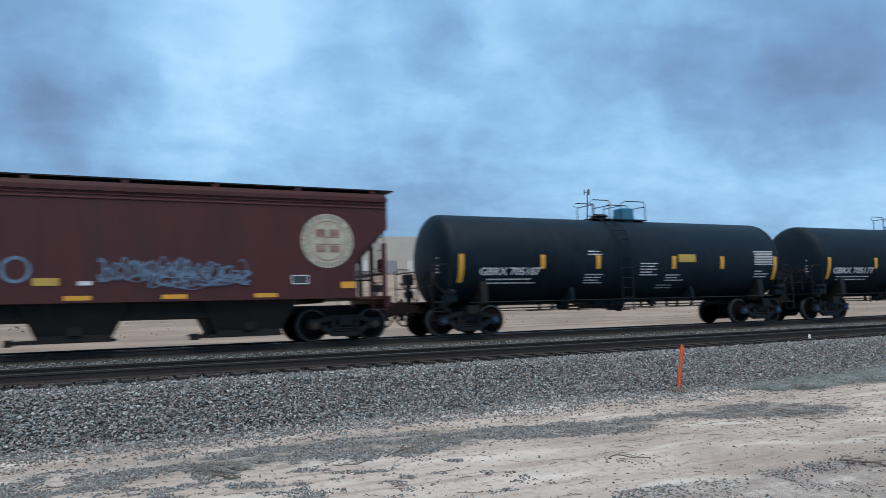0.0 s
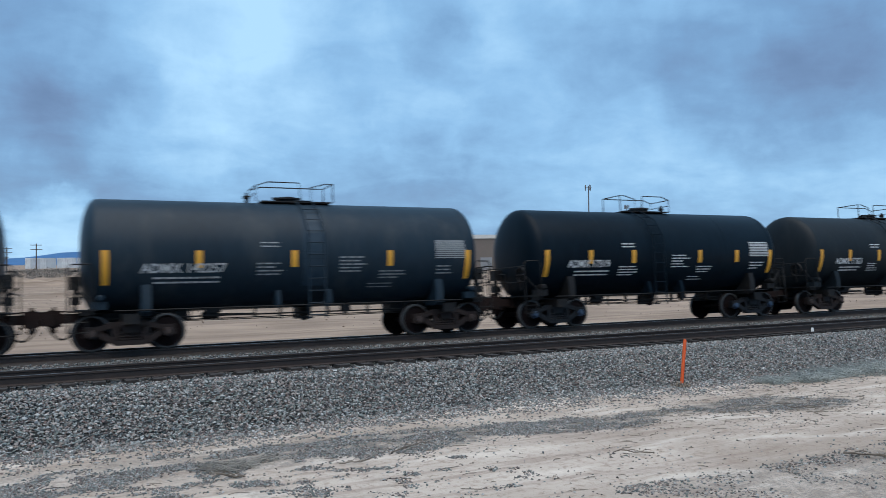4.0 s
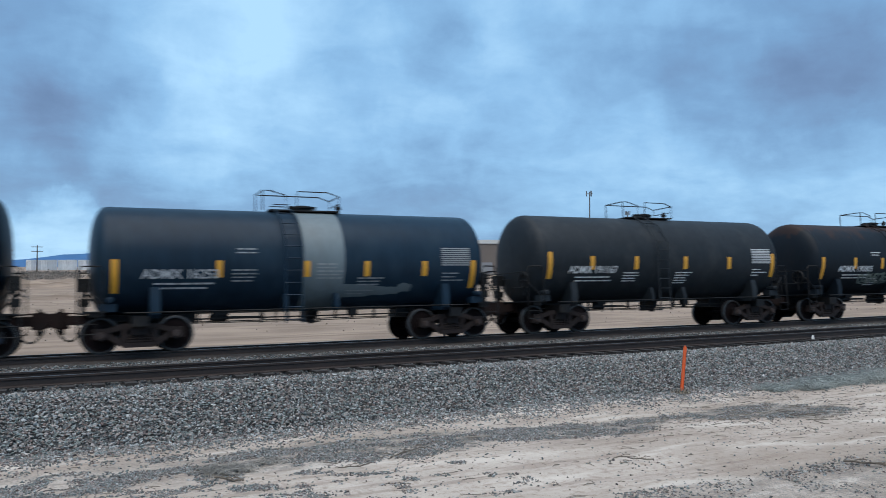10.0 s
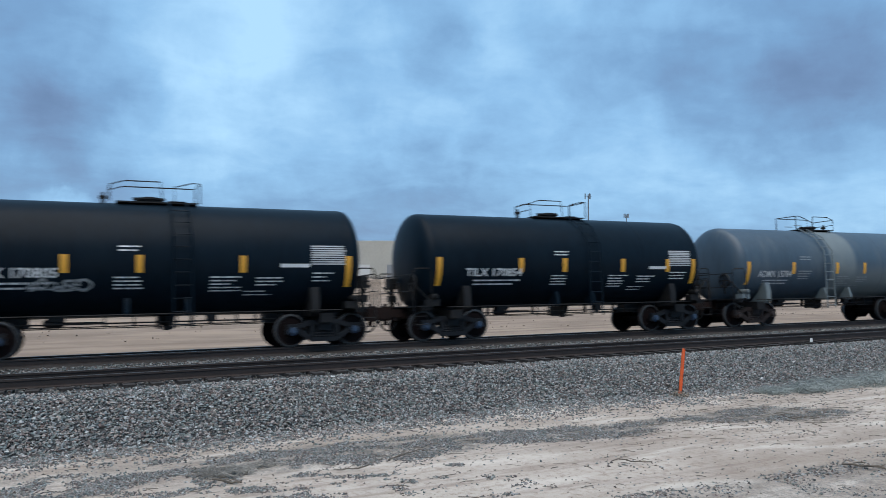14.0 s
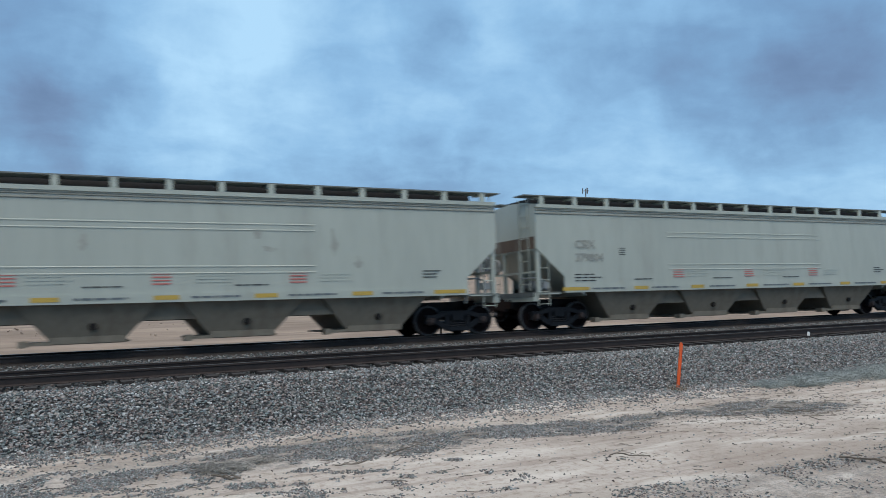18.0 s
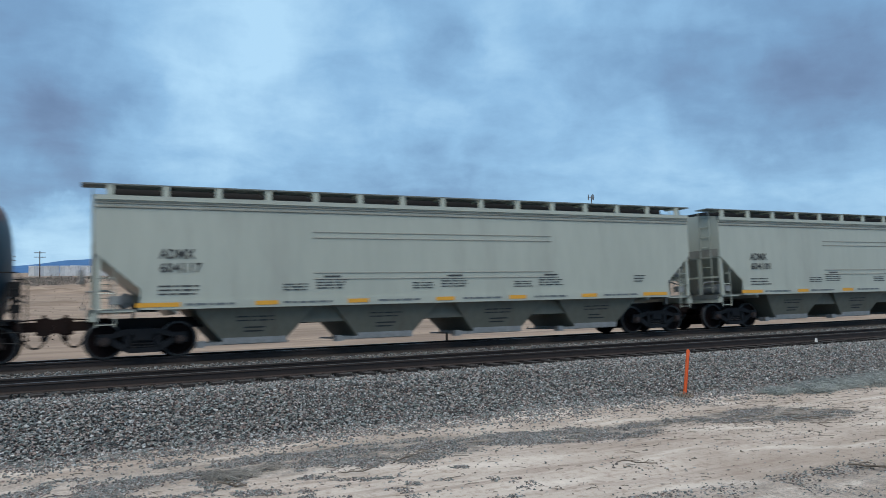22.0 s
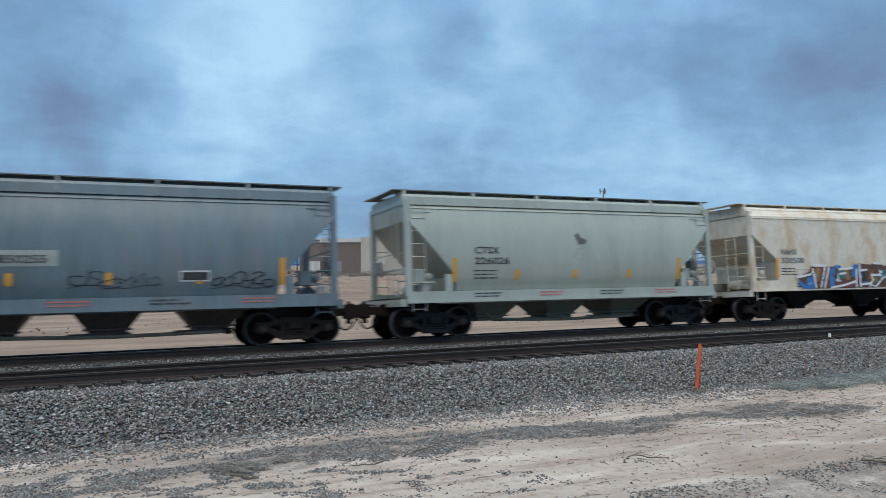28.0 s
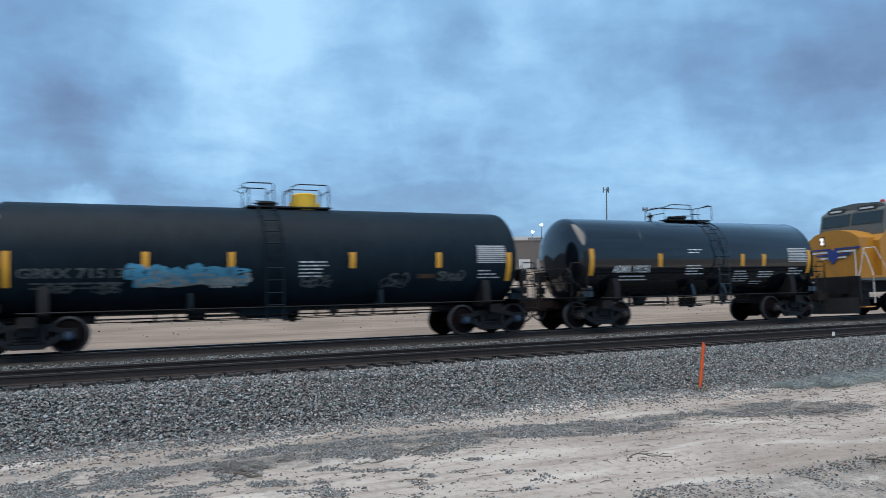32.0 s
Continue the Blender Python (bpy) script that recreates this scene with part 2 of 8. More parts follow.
M_MAROON = material("mineral_red_paint", (0.055, 0.0150, 0.0150), 0.5, spec=0.3, vary=0.2, scale=1.0, dirt=(0.034, 0.0175, 0.016), dirt_amount=0.5, streak=5)
# Bead colour lowered to paint in the shade line along each bead.
M_BEADSHADE = material("grime_lined_bead_paint", (0.19, 0.20, 0.175), 0.6, vary=0.25, scale=2.0, dirt=(0.27, 0.285, 0.25), dirt_amount=0.4)
# Grimy bay paint, its colour also lowered for the dim underside.
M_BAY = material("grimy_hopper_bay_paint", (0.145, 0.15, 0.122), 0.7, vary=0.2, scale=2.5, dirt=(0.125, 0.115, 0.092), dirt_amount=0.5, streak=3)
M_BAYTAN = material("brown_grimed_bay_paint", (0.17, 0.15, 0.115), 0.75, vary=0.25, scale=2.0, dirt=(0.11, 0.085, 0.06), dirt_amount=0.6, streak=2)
M_GATE = material("grey_gate_steel", (0.22, 0.235, 0.24), 0.55, vary=0.25, scale=4, dirt=(0.09, 0.085, 0.08), dirt_amount=0.5)
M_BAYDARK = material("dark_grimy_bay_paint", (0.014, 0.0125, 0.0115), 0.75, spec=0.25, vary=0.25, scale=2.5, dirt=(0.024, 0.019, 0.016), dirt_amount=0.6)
M_UNDER = material("black_underframe_steel", (0.008, 0.0085, 0.0095), 0.65, spec=0.25, vary=0.3, scale=4, dirt=(0.020, 0.016, 0.013), dirt_amount=0.5)
M_TRUCK = material("rusty_brown_cast_steel", (0.019, 0.012, 0.0105), 0.72, vary=0.3, scale=5, bump=0.2, dirt=(0.026, 0.017, 0.013), dirt_amount=0.5, spec=0.3)
M_TRUCKB = material("black_cast_steel", (0.008, 0.0095, 0.012), 0.6, spec=0.25, vary=0.3, scale=5, bump=0.2, dirt=(0.025, 0.021, 0.02), dirt_amount=0.3)
M_WHEEL = material("dark_rolled_steel", (0.007, 0.0038, 0.0038), 0.75, 0.0, spec=0.12, vary=0.3, scale=5, dirt=(0.019, 0.0095, 0.0085), dirt_amount=0.4)
M_TREAD = material("worn_wheel_rim", (0.045, 0.047, 0.048), 0.45, 0.3, vary=0.2, scale=8)
M_CAP = material("blue_bearing_cap", (0.022, 0.045, 0.085), 0.5, vary=0.25, scale=9, dirt=(0.03, 0.028, 0.026))
M_CAPB = material("rusty_bearing_cap", (0.035, 0.022, 0.018), 0.7, vary=0.25, scale=9)
M_YELLOW = material("yellow_reflective_tape", (0.62, 0.305, 0.028), 0.45, vary=0.08, scale=6)
M_YPLATE = material("yellow_painted_steel", (0.66, 0.40, 0.02), 0.45, vary=0.08, scale=6)
M_BLUEBOX = material("blue_painted_housing", (0.02, 0.13, 0.22), 0.45, vary=0.1, scale=6)
M_WHITE = material("white_stencil_paint", (0.55, 0.57, 0.58), 0.6, vary=0.25, scale=9, dirt=(0.25, 0.26, 0.27), dirt_amount=0.2)
M_DIMWHITE = material("worn_grey_stencil_paint", (0.22, 0.24, 0.25), 0.6, vary=0.2, scale=8)
M_INK = material("black_stencil_paint", (0.03, 0.033, 0.035), 0.6, vary=0.2, scale=8)
M_RED = material("red_stencil_paint", (0.42, 0.12, 0.10), 0.6, vary=0.1, scale=8)
M_GRAF_B = material("blue_spray_paint", (0.03, 0.16, 0.42), 0.5, vary=0.3, scale=6)
M_GRAF_L = material("pale_blue_spray_paint", (0.22, 0.36, 0.50), 0.5, vary=0.25, scale=6)
M_GRAF_K = material("black_spray_paint", (0.02, 0.02, 0.025), 0.5, vary=0.3, scale=6)
M_GRAF_O = material("orange_spray_paint", (0.62, 0.26, 0.05), 0.5, vary=0.25, scale=6)
M_GRAF_W = material("white_spray_paint", (0.62, 0.64, 0.65), 0.5, vary=0.2, scale=6)
M_GRAF_G = material("grey_spray_paint", (0.10, 0.12, 0.13), 0.5, vary=0.25, scale=6)
M_GRAF_M = material("magenta_spray_paint", (0.38, 0.08, 0.20), 0.5, vary=0.25, scale=6)
M_GRAF_N = material("dark_brown_spray_paint", (0.10, 0.045, 0.03), 0.5, vary=0.25, scale=6)
M_RAIL = material("rusty_rail_steel", (0.036, 0.026, 0.023), 0.6, 0.2, vary=0.25, scale=5, dirt=(0.022, 0.018, 0.016), dirt_amount=0.5)
M_RAILTOP = material("polished_rail_head", (0.13, 0.125, 0.12), 0.4, 0.7, vary=0.1, scale=5)
M_TIE = material("dark_creosoted_timber", (0.022, 0.018, 0.016), 0.85, vary=0.35, scale=6, bump=0.4, bump_scale=30, dirt=(0.045, 0.038, 0.033))
M_ORANGE = material("orange_marker_plastic", (0.68, 0.11, 0.025), 0.5, vary=0.12, scale=6, dirt=(0.4, 0.12, 0.06))
M_SMUDGE = material("dark_smudge_paint", (0.09, 0.10, 0.10), 0.7, vary=0.3, scale=6, dirt=(0.22, 0.24, 0.22), dirt_amount=0.5)
M_SMEAR = material("faint_grey_smear", (0.30, 0.335, 0.30), 0.6, vary=0.15, scale=4, dirt=(0.38, 0.42, 0.38), dirt_amount=0.6)


def dust_over(m, pale):
    """A pale dusty wash over one end of a tank, with a darker arch left in it."""
    n, l = m.node_tree.nodes, m.node_tree.links
    b = n["Principled BSDF"]
    tc = n.new("ShaderNodeTexCoord")
    sx = n.new("ShaderNodeSeparateXYZ")
    l.new(tc.outputs["Object"], sx.inputs[0])

    def ramp_of(out, a, c):
        k = n.new("ShaderNodeMapRange")
        k.interpolation_type = "SMOOTHSTEP"
        k.inputs[1].default_value, k.inputs[2].default_value = a, c
        l.new(out, k.inputs[0])
        return k.outputs[0]

    def op(kind, a, c):
        k = n.new("ShaderNodeMath")
        k.operation = kind
        for i, v in enumerate((a, c)):
            if isinstance(v, float):
                k.inputs[i].default_value = v
            else:
                l.new(v, k.inputs[i])
        return k.outputs[0]

    nz = n.new("ShaderNodeTexNoise")
    nz.inputs["Scale"].default_value, nz.inputs["Detail"].default_value = 1.4, 6
    l.new(tc.outputs["Object"], nz.inputs["Vector"])
    arch = op("MULTIPLY", ramp_of(sx.outputs["X"], 0.85, 1.25), ramp_of(sx.outputs["Z"], 1.55, 2.5))
    mask = op("MULTIPLY", ramp_of(sx.outputs["X"], -0.55, -0.40), op("SUBTRACT", 0.95, arch))
    mask = op("MULTIPLY", mask, op("ADD", nz.outputs["Fac"], 0.45))
    mx = n.new("ShaderNodeMix")
    mx.data_type = "RGBA"
    l.new(mask, mx.inputs["Factor"])
    l.new(b.inputs["Base Color"].links[0].from_socket, mx.inputs["A"])
    mx.inputs["B"].default_value = (*pale, 1)
    l.new(mx.outputs["Result"], b.inputs["Base Color"])
    return m


def streak_over(m, x0, x1, soft, z0, pale, amount=0.8, stain=None):
    """A pale soft-edged wash running down a tank from its dome, with an optional stain of a second colour at its top."""
    n, l = m.node_tree.nodes, m.node_tree.links
    b = n["Principled BSDF"]
    tc = n.new("ShaderNodeTexCoord")
    sx = n.new("ShaderNodeSeparateXYZ")
    nz = n.new("ShaderNodeTexNoise")
    nz.inputs["Scale"].default_value, nz.inputs["Detail"].default_value, nz.inputs["Roughness"].default_value = 1.8, 7, 0.65
    l.new(tc.outputs["Object"], sx.inputs[0])
    l.new(tc.outputs["Object"], nz.inputs["Vector"])

    def op(kind, a, c):
        k = n.new("ShaderNodeMath")
        k.operation = kind
        for i, v in enumerate((a, c)):
            if isinstance(v, (int, float)):
                k.inputs[i].default_value = v
            else:
                l.new(v, k.inputs[i])
        return k.outputs[0]

    def step_of(out, a, c):
        k = n.new("ShaderNodeMapRange")
        k.interpolation_type = "SMOOTHSTEP"
        k.inputs[1].default_value, k.inputs[2].default_value = a, c
        l.new(out, k.inputs[0])
        return k.outputs[0]

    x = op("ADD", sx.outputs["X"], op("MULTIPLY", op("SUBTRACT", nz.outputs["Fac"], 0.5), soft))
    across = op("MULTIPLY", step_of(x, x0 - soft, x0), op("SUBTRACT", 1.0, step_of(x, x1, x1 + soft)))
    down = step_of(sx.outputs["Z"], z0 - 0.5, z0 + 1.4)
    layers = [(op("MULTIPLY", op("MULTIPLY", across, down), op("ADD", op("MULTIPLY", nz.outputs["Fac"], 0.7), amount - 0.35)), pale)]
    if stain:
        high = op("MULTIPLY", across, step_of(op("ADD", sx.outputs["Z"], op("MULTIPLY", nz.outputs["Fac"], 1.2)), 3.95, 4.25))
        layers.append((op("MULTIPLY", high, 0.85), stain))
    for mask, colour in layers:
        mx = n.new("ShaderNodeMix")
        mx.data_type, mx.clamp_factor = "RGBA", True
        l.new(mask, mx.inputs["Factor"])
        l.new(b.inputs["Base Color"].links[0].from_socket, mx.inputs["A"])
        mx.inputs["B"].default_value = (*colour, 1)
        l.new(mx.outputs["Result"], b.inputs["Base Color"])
    return m


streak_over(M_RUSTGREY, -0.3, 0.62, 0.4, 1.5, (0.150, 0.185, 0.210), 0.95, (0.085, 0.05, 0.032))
# Grey paint, paler over the right half and fading out towards the belly.
M_GREYWASH = streak_over(material("dust_hazed_grey_paint", (0.027, 0.046, 0.066), 0.5, spec=0.16, vary=0.3, scale=0.9, dirt=(0.044, 0.062, 0.080), dirt_amount=0.45, streak=2), -0.4, 4.9, 0.7, 1.2, (0.080, 0.096, 0.112), 0.8)
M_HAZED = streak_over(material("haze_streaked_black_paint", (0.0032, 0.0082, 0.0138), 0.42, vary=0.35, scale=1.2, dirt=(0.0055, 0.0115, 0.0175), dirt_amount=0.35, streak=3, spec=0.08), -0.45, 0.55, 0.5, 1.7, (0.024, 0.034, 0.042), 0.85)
M_DUSTED = dust_over(material("dust_washed_grey_paint", (0.036, 0.061, 0.087), 0.5, vary=0.25, scale=1.4, dirt=(0.07, 0.09, 0.105), dirt_amount=0.5, streak=4), (0.135, 0.16, 0.165))
M_DECAL = material("faded_orange_decal", (0.50, 0.37, 0.22), 0.6, vary=0.2, scale=5, dirt=(0.30, 0.22, 0.15))
M_DECAL2 = material("pale_mint_decal", (0.46, 0.54, 0.49), 0.6, vary=0.2, scale=5, dirt=(0.32, 0.38, 0.36))
M_TEAL = material("teal_spray_paint", (0.03, 0.14, 0.16), 0.5, vary=0.3, scale=6)
M_LIME = material("yellow_green_spray_paint", (0.36, 0.42, 0.10), 0.5, vary=0.3, scale=6)
M_GRAF_P = material("thin_pale_green_spray_paint", (0.13, 0.165, 0.145), 0.6, vary=0.4, scale=3, dirt=(0.025, 0.035, 0.04), dirt_amount=0.7)
M_GRAF_S = material("thin_grey_spray_paint", (0.075, 0.09, 0.088), 0.6, vary=0.4, scale=3, dirt=(0.02, 0.028, 0.033), dirt_amount=0.6)
M_GRAF_R = material("rusty_brown_smear", (0.075, 0.035, 0.02), 0.7, vary=0.5, scale=3, dirt=(0.02, 0.014, 0.012), dirt_amount=0.8)
M_GRAF_BEIGE = material("worn_beige_block_paint", (0.22, 0.20, 0.16), 0.7, vary=0.4, scale=4, dirt=(0.06, 0.05, 0.04), dirt_amount=0.6)
M_SMEARC = material("faint_smear_on_cream", (0.27, 0.285, 0.25), 0.6, vary=0.15, scale=4, dirt=(0.36, 0.39, 0.345), dirt_amount=0.8)
M_WORN = material("weathered_white_stencil", (0.40, 0.42, 0.43), 0.6, vary=0.25, scale=9, dirt=(0.15, 0.16, 0.17), dirt_amount=0.3)
M_GRAF_C = material("cyan_blue_spray_paint", (0.06, 0.26, 0.40), 0.5, vary=0.4, scale=4, dirt=(0.02, 0.06, 0.10), dirt_amount=0.5)
M_DULL = material("dusty_charcoal_paint", (0.015, 0.0195, 0.024), 0.6, spec=0.2, vary=0.35, scale=1.1, dirt=(0.034, 0.038, 0.041), dirt_amount=0.5, streak=1.5)
M_FADE = material("faded_grey_letter_paint", (0.25, 0.26, 0.235), 0.6, vary=0.2, scale=6, dirt=(0.33, 0.35, 0.31), dirt_amount=0.4)
# Grimed end sheets, also coloured darker for the end turned from the light.
M_ENDB = material("rust_grimed_end_sheet", (0.10, 0.07, 0.05), 0.75, vary=0.3, scale=2.0, dirt=(0.20, 0.19, 0.165), dirt_amount=0.45, streak=4)
M_ENDG = material("grey_grimed_end_sheet", (0.20, 0.205, 0.185), 0.7, vary=0.25, scale=2.0, dirt=(0.11, 0.105, 0.09), dirt_amount=0.5, streak=4)
M_YDULL = material("dull_yellow_decal", (0.42, 0.285, 0.05), 0.55, vary=0.15, scale=6, dirt=(0.30, 0.24, 0.08), dirt_amount=0.4)
M_BOARD = material("faded_blue_grey_board", (0.27, 0.305, 0.30), 0.6, vary=0.2, scale=4, dirt=(0.19, 0.22, 0.22), dirt_amount=0.4)
M_GRATE = material("galvanised_grating_steel", (0.115, 0.13, 0.125), 0.6, vary=0.25, scale=6, dirt=(0.08, 0.085, 0.08), dirt_amount=0.5)
M_PIPE = material("brown_grimed_pipe_steel", (0.075, 0.06, 0.05), 0.7, vary=0.3, scale=5, dirt=(0.035, 0.028, 0.024), dirt_amount=0.5)
M_GRAF_D = material("silver_grey_spray_paint", (0.24, 0.27, 0.265), 0.5, vary=0.35, scale=4, dirt=(0.06, 0.075, 0.08), dirt_amount=0.5)

# ---- mesh helpers ----


class Shape:
    """Collects simple solids into one mesh."""

    def __init__(self):
        self.v, self.f = [], []

    def add(self, verts, faces):
        k = len(self.v)
        self.v += [tuple(p) for p in verts]
        self.f += [tuple(i + k for i in face) for face in faces]
        return self

    def box(self, x0, x1, y0, y1, z0, z1):
        p = [(x, y, z) for x in (x0, x1) for y in (y0, y1) for z in (z0, z1)]
        return self.add(p, ((0, 1, 3, 2), (4, 6, 7, 5), (0, 4, 5, 1), (2, 3, 7, 6), (0, 2, 6, 4), (1, 5, 7, 3)))

    def prism(self, poly, y0, y1):
        """A polygon of (x, z) pushed from y0 to y1."""
        n = len(poly)
        p = [(x, y0, z) for x, z in poly] + [(x, y1, z) for x, z in poly]
        return self.add(p, [tuple(range(n))[::-1], tuple(range(n, 2 * n))] + [(i, (i + 1) % n, n + (i + 1) % n, n + i) for i in range(n)])

    def prism_x(self, poly, x0, x1):
        """A polygon of (y, z) pushed from x0 to x1."""
        n = len(poly)
        p = [(x0, y, z) for y, z in poly] + [(x1, y, z) for y, z in poly]
        return self.add(p, [tuple(range(n)), tuple(range(n, 2 * n))[::-1]] + [(i, n + i, n + (i + 1) % n, (i + 1) % n) for i in range(n)])

    def tube(self, points, r, n=6):
        pts = [Vector(p) for p in points]
        rings = []
        for i, p in enumerate(pts):
            d = (pts[min(i + 1, len(pts) - 1)] - pts[max(i - 1, 0)]).normalized()
            a = d.orthogonal().normalized() if abs(d.z) > 0.9 else d.cross(Vector((0, 0, 1))).normalized()
            b = d.cross(a)
            rings.append([p + r * (math.cos(2 * math.pi * k / n) * a + math.sin(2 * math.pi * k / n) * b) for k in range(n)])
        faces = [tuple(range(n)), tuple(range((len(pts) - 1) * n, len(pts) * n))[::-1]]
        for i in range(len(pts) - 1):
            faces += [(i * n + k, (i + 1) * n + k, (i + 1) * n + (k + 1) % n, i * n + (k + 1) % n) for k in range(n)]
        return self.add([q for ring in rings for q in ring], faces)

    def lathe(self, profile, n=24, axis="x", centre=(0, 0, 0), caps=True):
        """Turns (along, radius) round an axis through centre."""
        verts, faces = [], []
        for a, r in profile:
            for k in range(n):
                w = 2 * math.pi * k / n
                c, s = r * math.cos(w), r * math.sin(w)
                p = {"x": (a, c, s), "y": (s, a, c), "z": (c, s, a)}[axis]
                verts.append(tuple(p[i] + centre[i] for i in range(3)))
        for i in range(len(profile) - 1):
            faces += [(i * n + k, i * n + (k + 1) % n, (i + 1) * n + (k + 1) % n, (i + 1) * n + k) for k in range(n)]
        if caps:
            faces += [tuple(range(n))[::-1], tuple(range((len(profile) - 1) * n, len(profile) * n))]
        return self.add(verts, faces)

    def mesh(self, name, smooth=32):
        m = bpy.data.meshes.new(name)
        m.from_pydata(self.v, [], self.f)
        bm = bmesh.new()
        bm.from_mesh(m)
        bmesh.ops.recalc_face_normals(bm, faces=bm.faces)
        bm.to_mesh(m)
        bm.free()
        m.shade_smooth()
        m.set_sharp_from_angle(angle=radians(smooth))
        return m


STORE = {}


def stored(key, build):
    """A mesh that alike parts share."""
    if key not in STORE:
        STORE[key] = build().mesh(str(key))
    return STORE[key]


def part(name, shape, mat, parent, label="", at=None):
    """One mesh object under a thing or under a part."""
    data = shape.mesh(name) if isinstance(shape, Shape) else shape
    if not data.materials:
        data.materials.append(mat)
    ob = new(name, data)
    ob.material_slots[0].link = "OBJECT"
    ob.material_slots[0].material = mat
    ob.parent = parent
    if at is not None:
        ob.matrix_basis = at
    if label:
        ob["label"] = label
    if name == "stencil":
        ob["kind"] = "stuff"
    return ob


def thing(name, label, category, group="", kind="", m=None):
    ob = new(name)
    ob.empty_display_size = 0.3
    if m is not None:
        ob.matrix_basis = m
    return tagged(ob, label, category, group, kind)


def solid(name, shape, mat, label, category, kind="", m=None):
    ob = new(name, shape.mesh(name))
    ob.data.materials.append(mat)
    if m is not None:
        ob.matrix_basis = m
    return tagged(ob, label, category, "", kind)


# ---- ground ----
GROUND = -0.85
# edges of the strip of spilled gravel along the access road
STRIP_TOP = ((-1.0, -9.1), (2.0, -9.0), (6.2, -9.05), (7.3, -9.35), (9.1, -9.6), (12.0, -9.6), (13.7, -9.5), (15.2, -10.6))
STRIP_LOW = ((-1.0, -10.3), (3.1, -10.25), (5.5, -10.4), (6.8, -10.15), (8.3, -10.6), (9.4, -10.7), (10.8, -10.05), (12.0, -10.7), (13.7, -11.2), (15.2, -10.9))


def ground_material():
    m = bpy.data.materials.new("pale_desert_sand")
    m.use_nodes = True
    n, l = m.node_tree.nodes, m.node_tree.links
    b = n["Principled BSDF"]
    b.inputs["Roughness"].default_value = 0.92
    b.inputs["Specular IOR Level"].default_value = 0.2
    geo = n.new("ShaderNodeNewGeometry")
    sp = n.new("ShaderNodeSeparateXYZ")
    l.new(geo.outputs["Position"], sp.inputs[0])

    def noise_of(scale, detail, rough=0.6, stretch=(1, 1, 1)):
        mp = n.new("ShaderNodeMapping")
        mp.inputs["Scale"].default_value = stretch
        l.new(geo.outputs["Position"], mp.inputs[0])
        k = n.new("ShaderNodeTexNoise")
        k.inputs["Scale"].default_value, k.inputs["Detail"].default_value, k.inputs["Roughness"].default_value = scale, detail, rough
        l.new(mp.outputs[0], k.inputs["Vector"])
        return k.outputs["Fac"]

    def math_of(op, a, b=0.0, c=0.0):
        k = n.new("ShaderNodeMath")
        k.operation = op
        for i, v in enumerate((a, b, c)):
            if isinstance(v, (int, float)):
                k.inputs[i].default_value = v
            else:
                l.new(v, k.inputs[i])
        return k.outputs[0]

    def range_of(v, a, b, c=0.0, d=1.0):
        k = n.new("ShaderNodeMapRange")
        k.interpolation_type = "SMOOTHSTEP"
        for i, w in zip((1, 2, 3, 4), (a, b, c, d)):
            k.inputs[i].default_value = w
        l.new(v, k.inputs[0])
        return k.outputs[0]

    def mix_of(fac, a, b):
        k = n.new("ShaderNodeMix")
        k.data_type = "RGBA"
        l.new(fac, k.inputs["Factor"])
        for name, v in (("A", a), ("B", b)):
            if isinstance(v, tuple):
                k.inputs[name].default_value = (*v, 1)
            else:
                l.new(v, k.inputs[name])
        return k.outputs["Result"]

    coarse = noise_of(0.35, 5, stretch=(0.5, 1, 1))
    fine = noise_of(9, 8, 0.7)
    col = mix_of(range_of(coarse, 0.35, 0.65), (0.305, 0.257, 0.216), (0.435, 0.382, 0.332))
    col = mix_of(range_of(fine, 0.48, 0.70, 0.0, 0.75), col, (0.215, 0.163, 0.128))
    red = mix_of(range_of(coarse, 0.35, 0.65), (0.205, 0.155, 0.118), (0.30, 0.232, 0.178))
    col = mix_of(range_of(sp.outputs["Y"], 1.5, 5.0), col, red)
    # wheel tracks over the far ground
    lane = noise_of(0.55, 7, 0.7, (0.06, 1.6, 1))
    beyond = range_of(sp.outputs["Y"], 2.0, 6.0, 0.0, 0.6)
    col = mix_of(math_of("MULTIPLY", range_of(lane, 0.50, 0.62), beyond), col, (0.145, 0.105, 0.078))
    # wheel ruts along the access track
    rut = noise_of(0.9, 6, 0.65, (0.12, 2.2, 1))
    col = mix_of(range_of(rut, 0.55, 0.68, 0.0, 0.4), col, (0.20, 0.155, 0.13))
    # fine combed lines along the track
    comb = noise_of(3.2, 7, 0.7, (0.09, 1.5, 1))
    col = mix_of(math_of("MULTIPLY", range_of(comb, 0.50, 0.62, 0.0, 0.55), range_of(sp.outputs["Y"], 1.0, -3.0)), col, (0.23, 0.18, 0.148))
    # grains and small pebbles
    grain = noise_of(38, 5, 0.75)
    col = mix_of(range_of(grain, 0.56, 0.70, 0.0, 0.65), col, (0.20, 0.175, 0.155))
    pale = noise_of(1.1, 6, 0.6, (0.35, 1.3, 1))
    col = mix_of(math_of("MULTIPLY", range_of(pale, 0.50, 0.70, 0.0, 0.6), range_of(sp.outputs["Y"], 1.0, -3.0)), col, (0.60, 0.55, 0.49))
    # spilled gravel: one winding strip, a broad mixed patch and a brown verge
    wob = math_of("MULTIPLY_ADD", noise_of(1.3, 7, 0.68), 0.9, -0.45)
    y = math_of("ADD", sp.outputs["Y"], wob)

    def line_of(knots):
        out = knots[0][1]
        last = 0.0
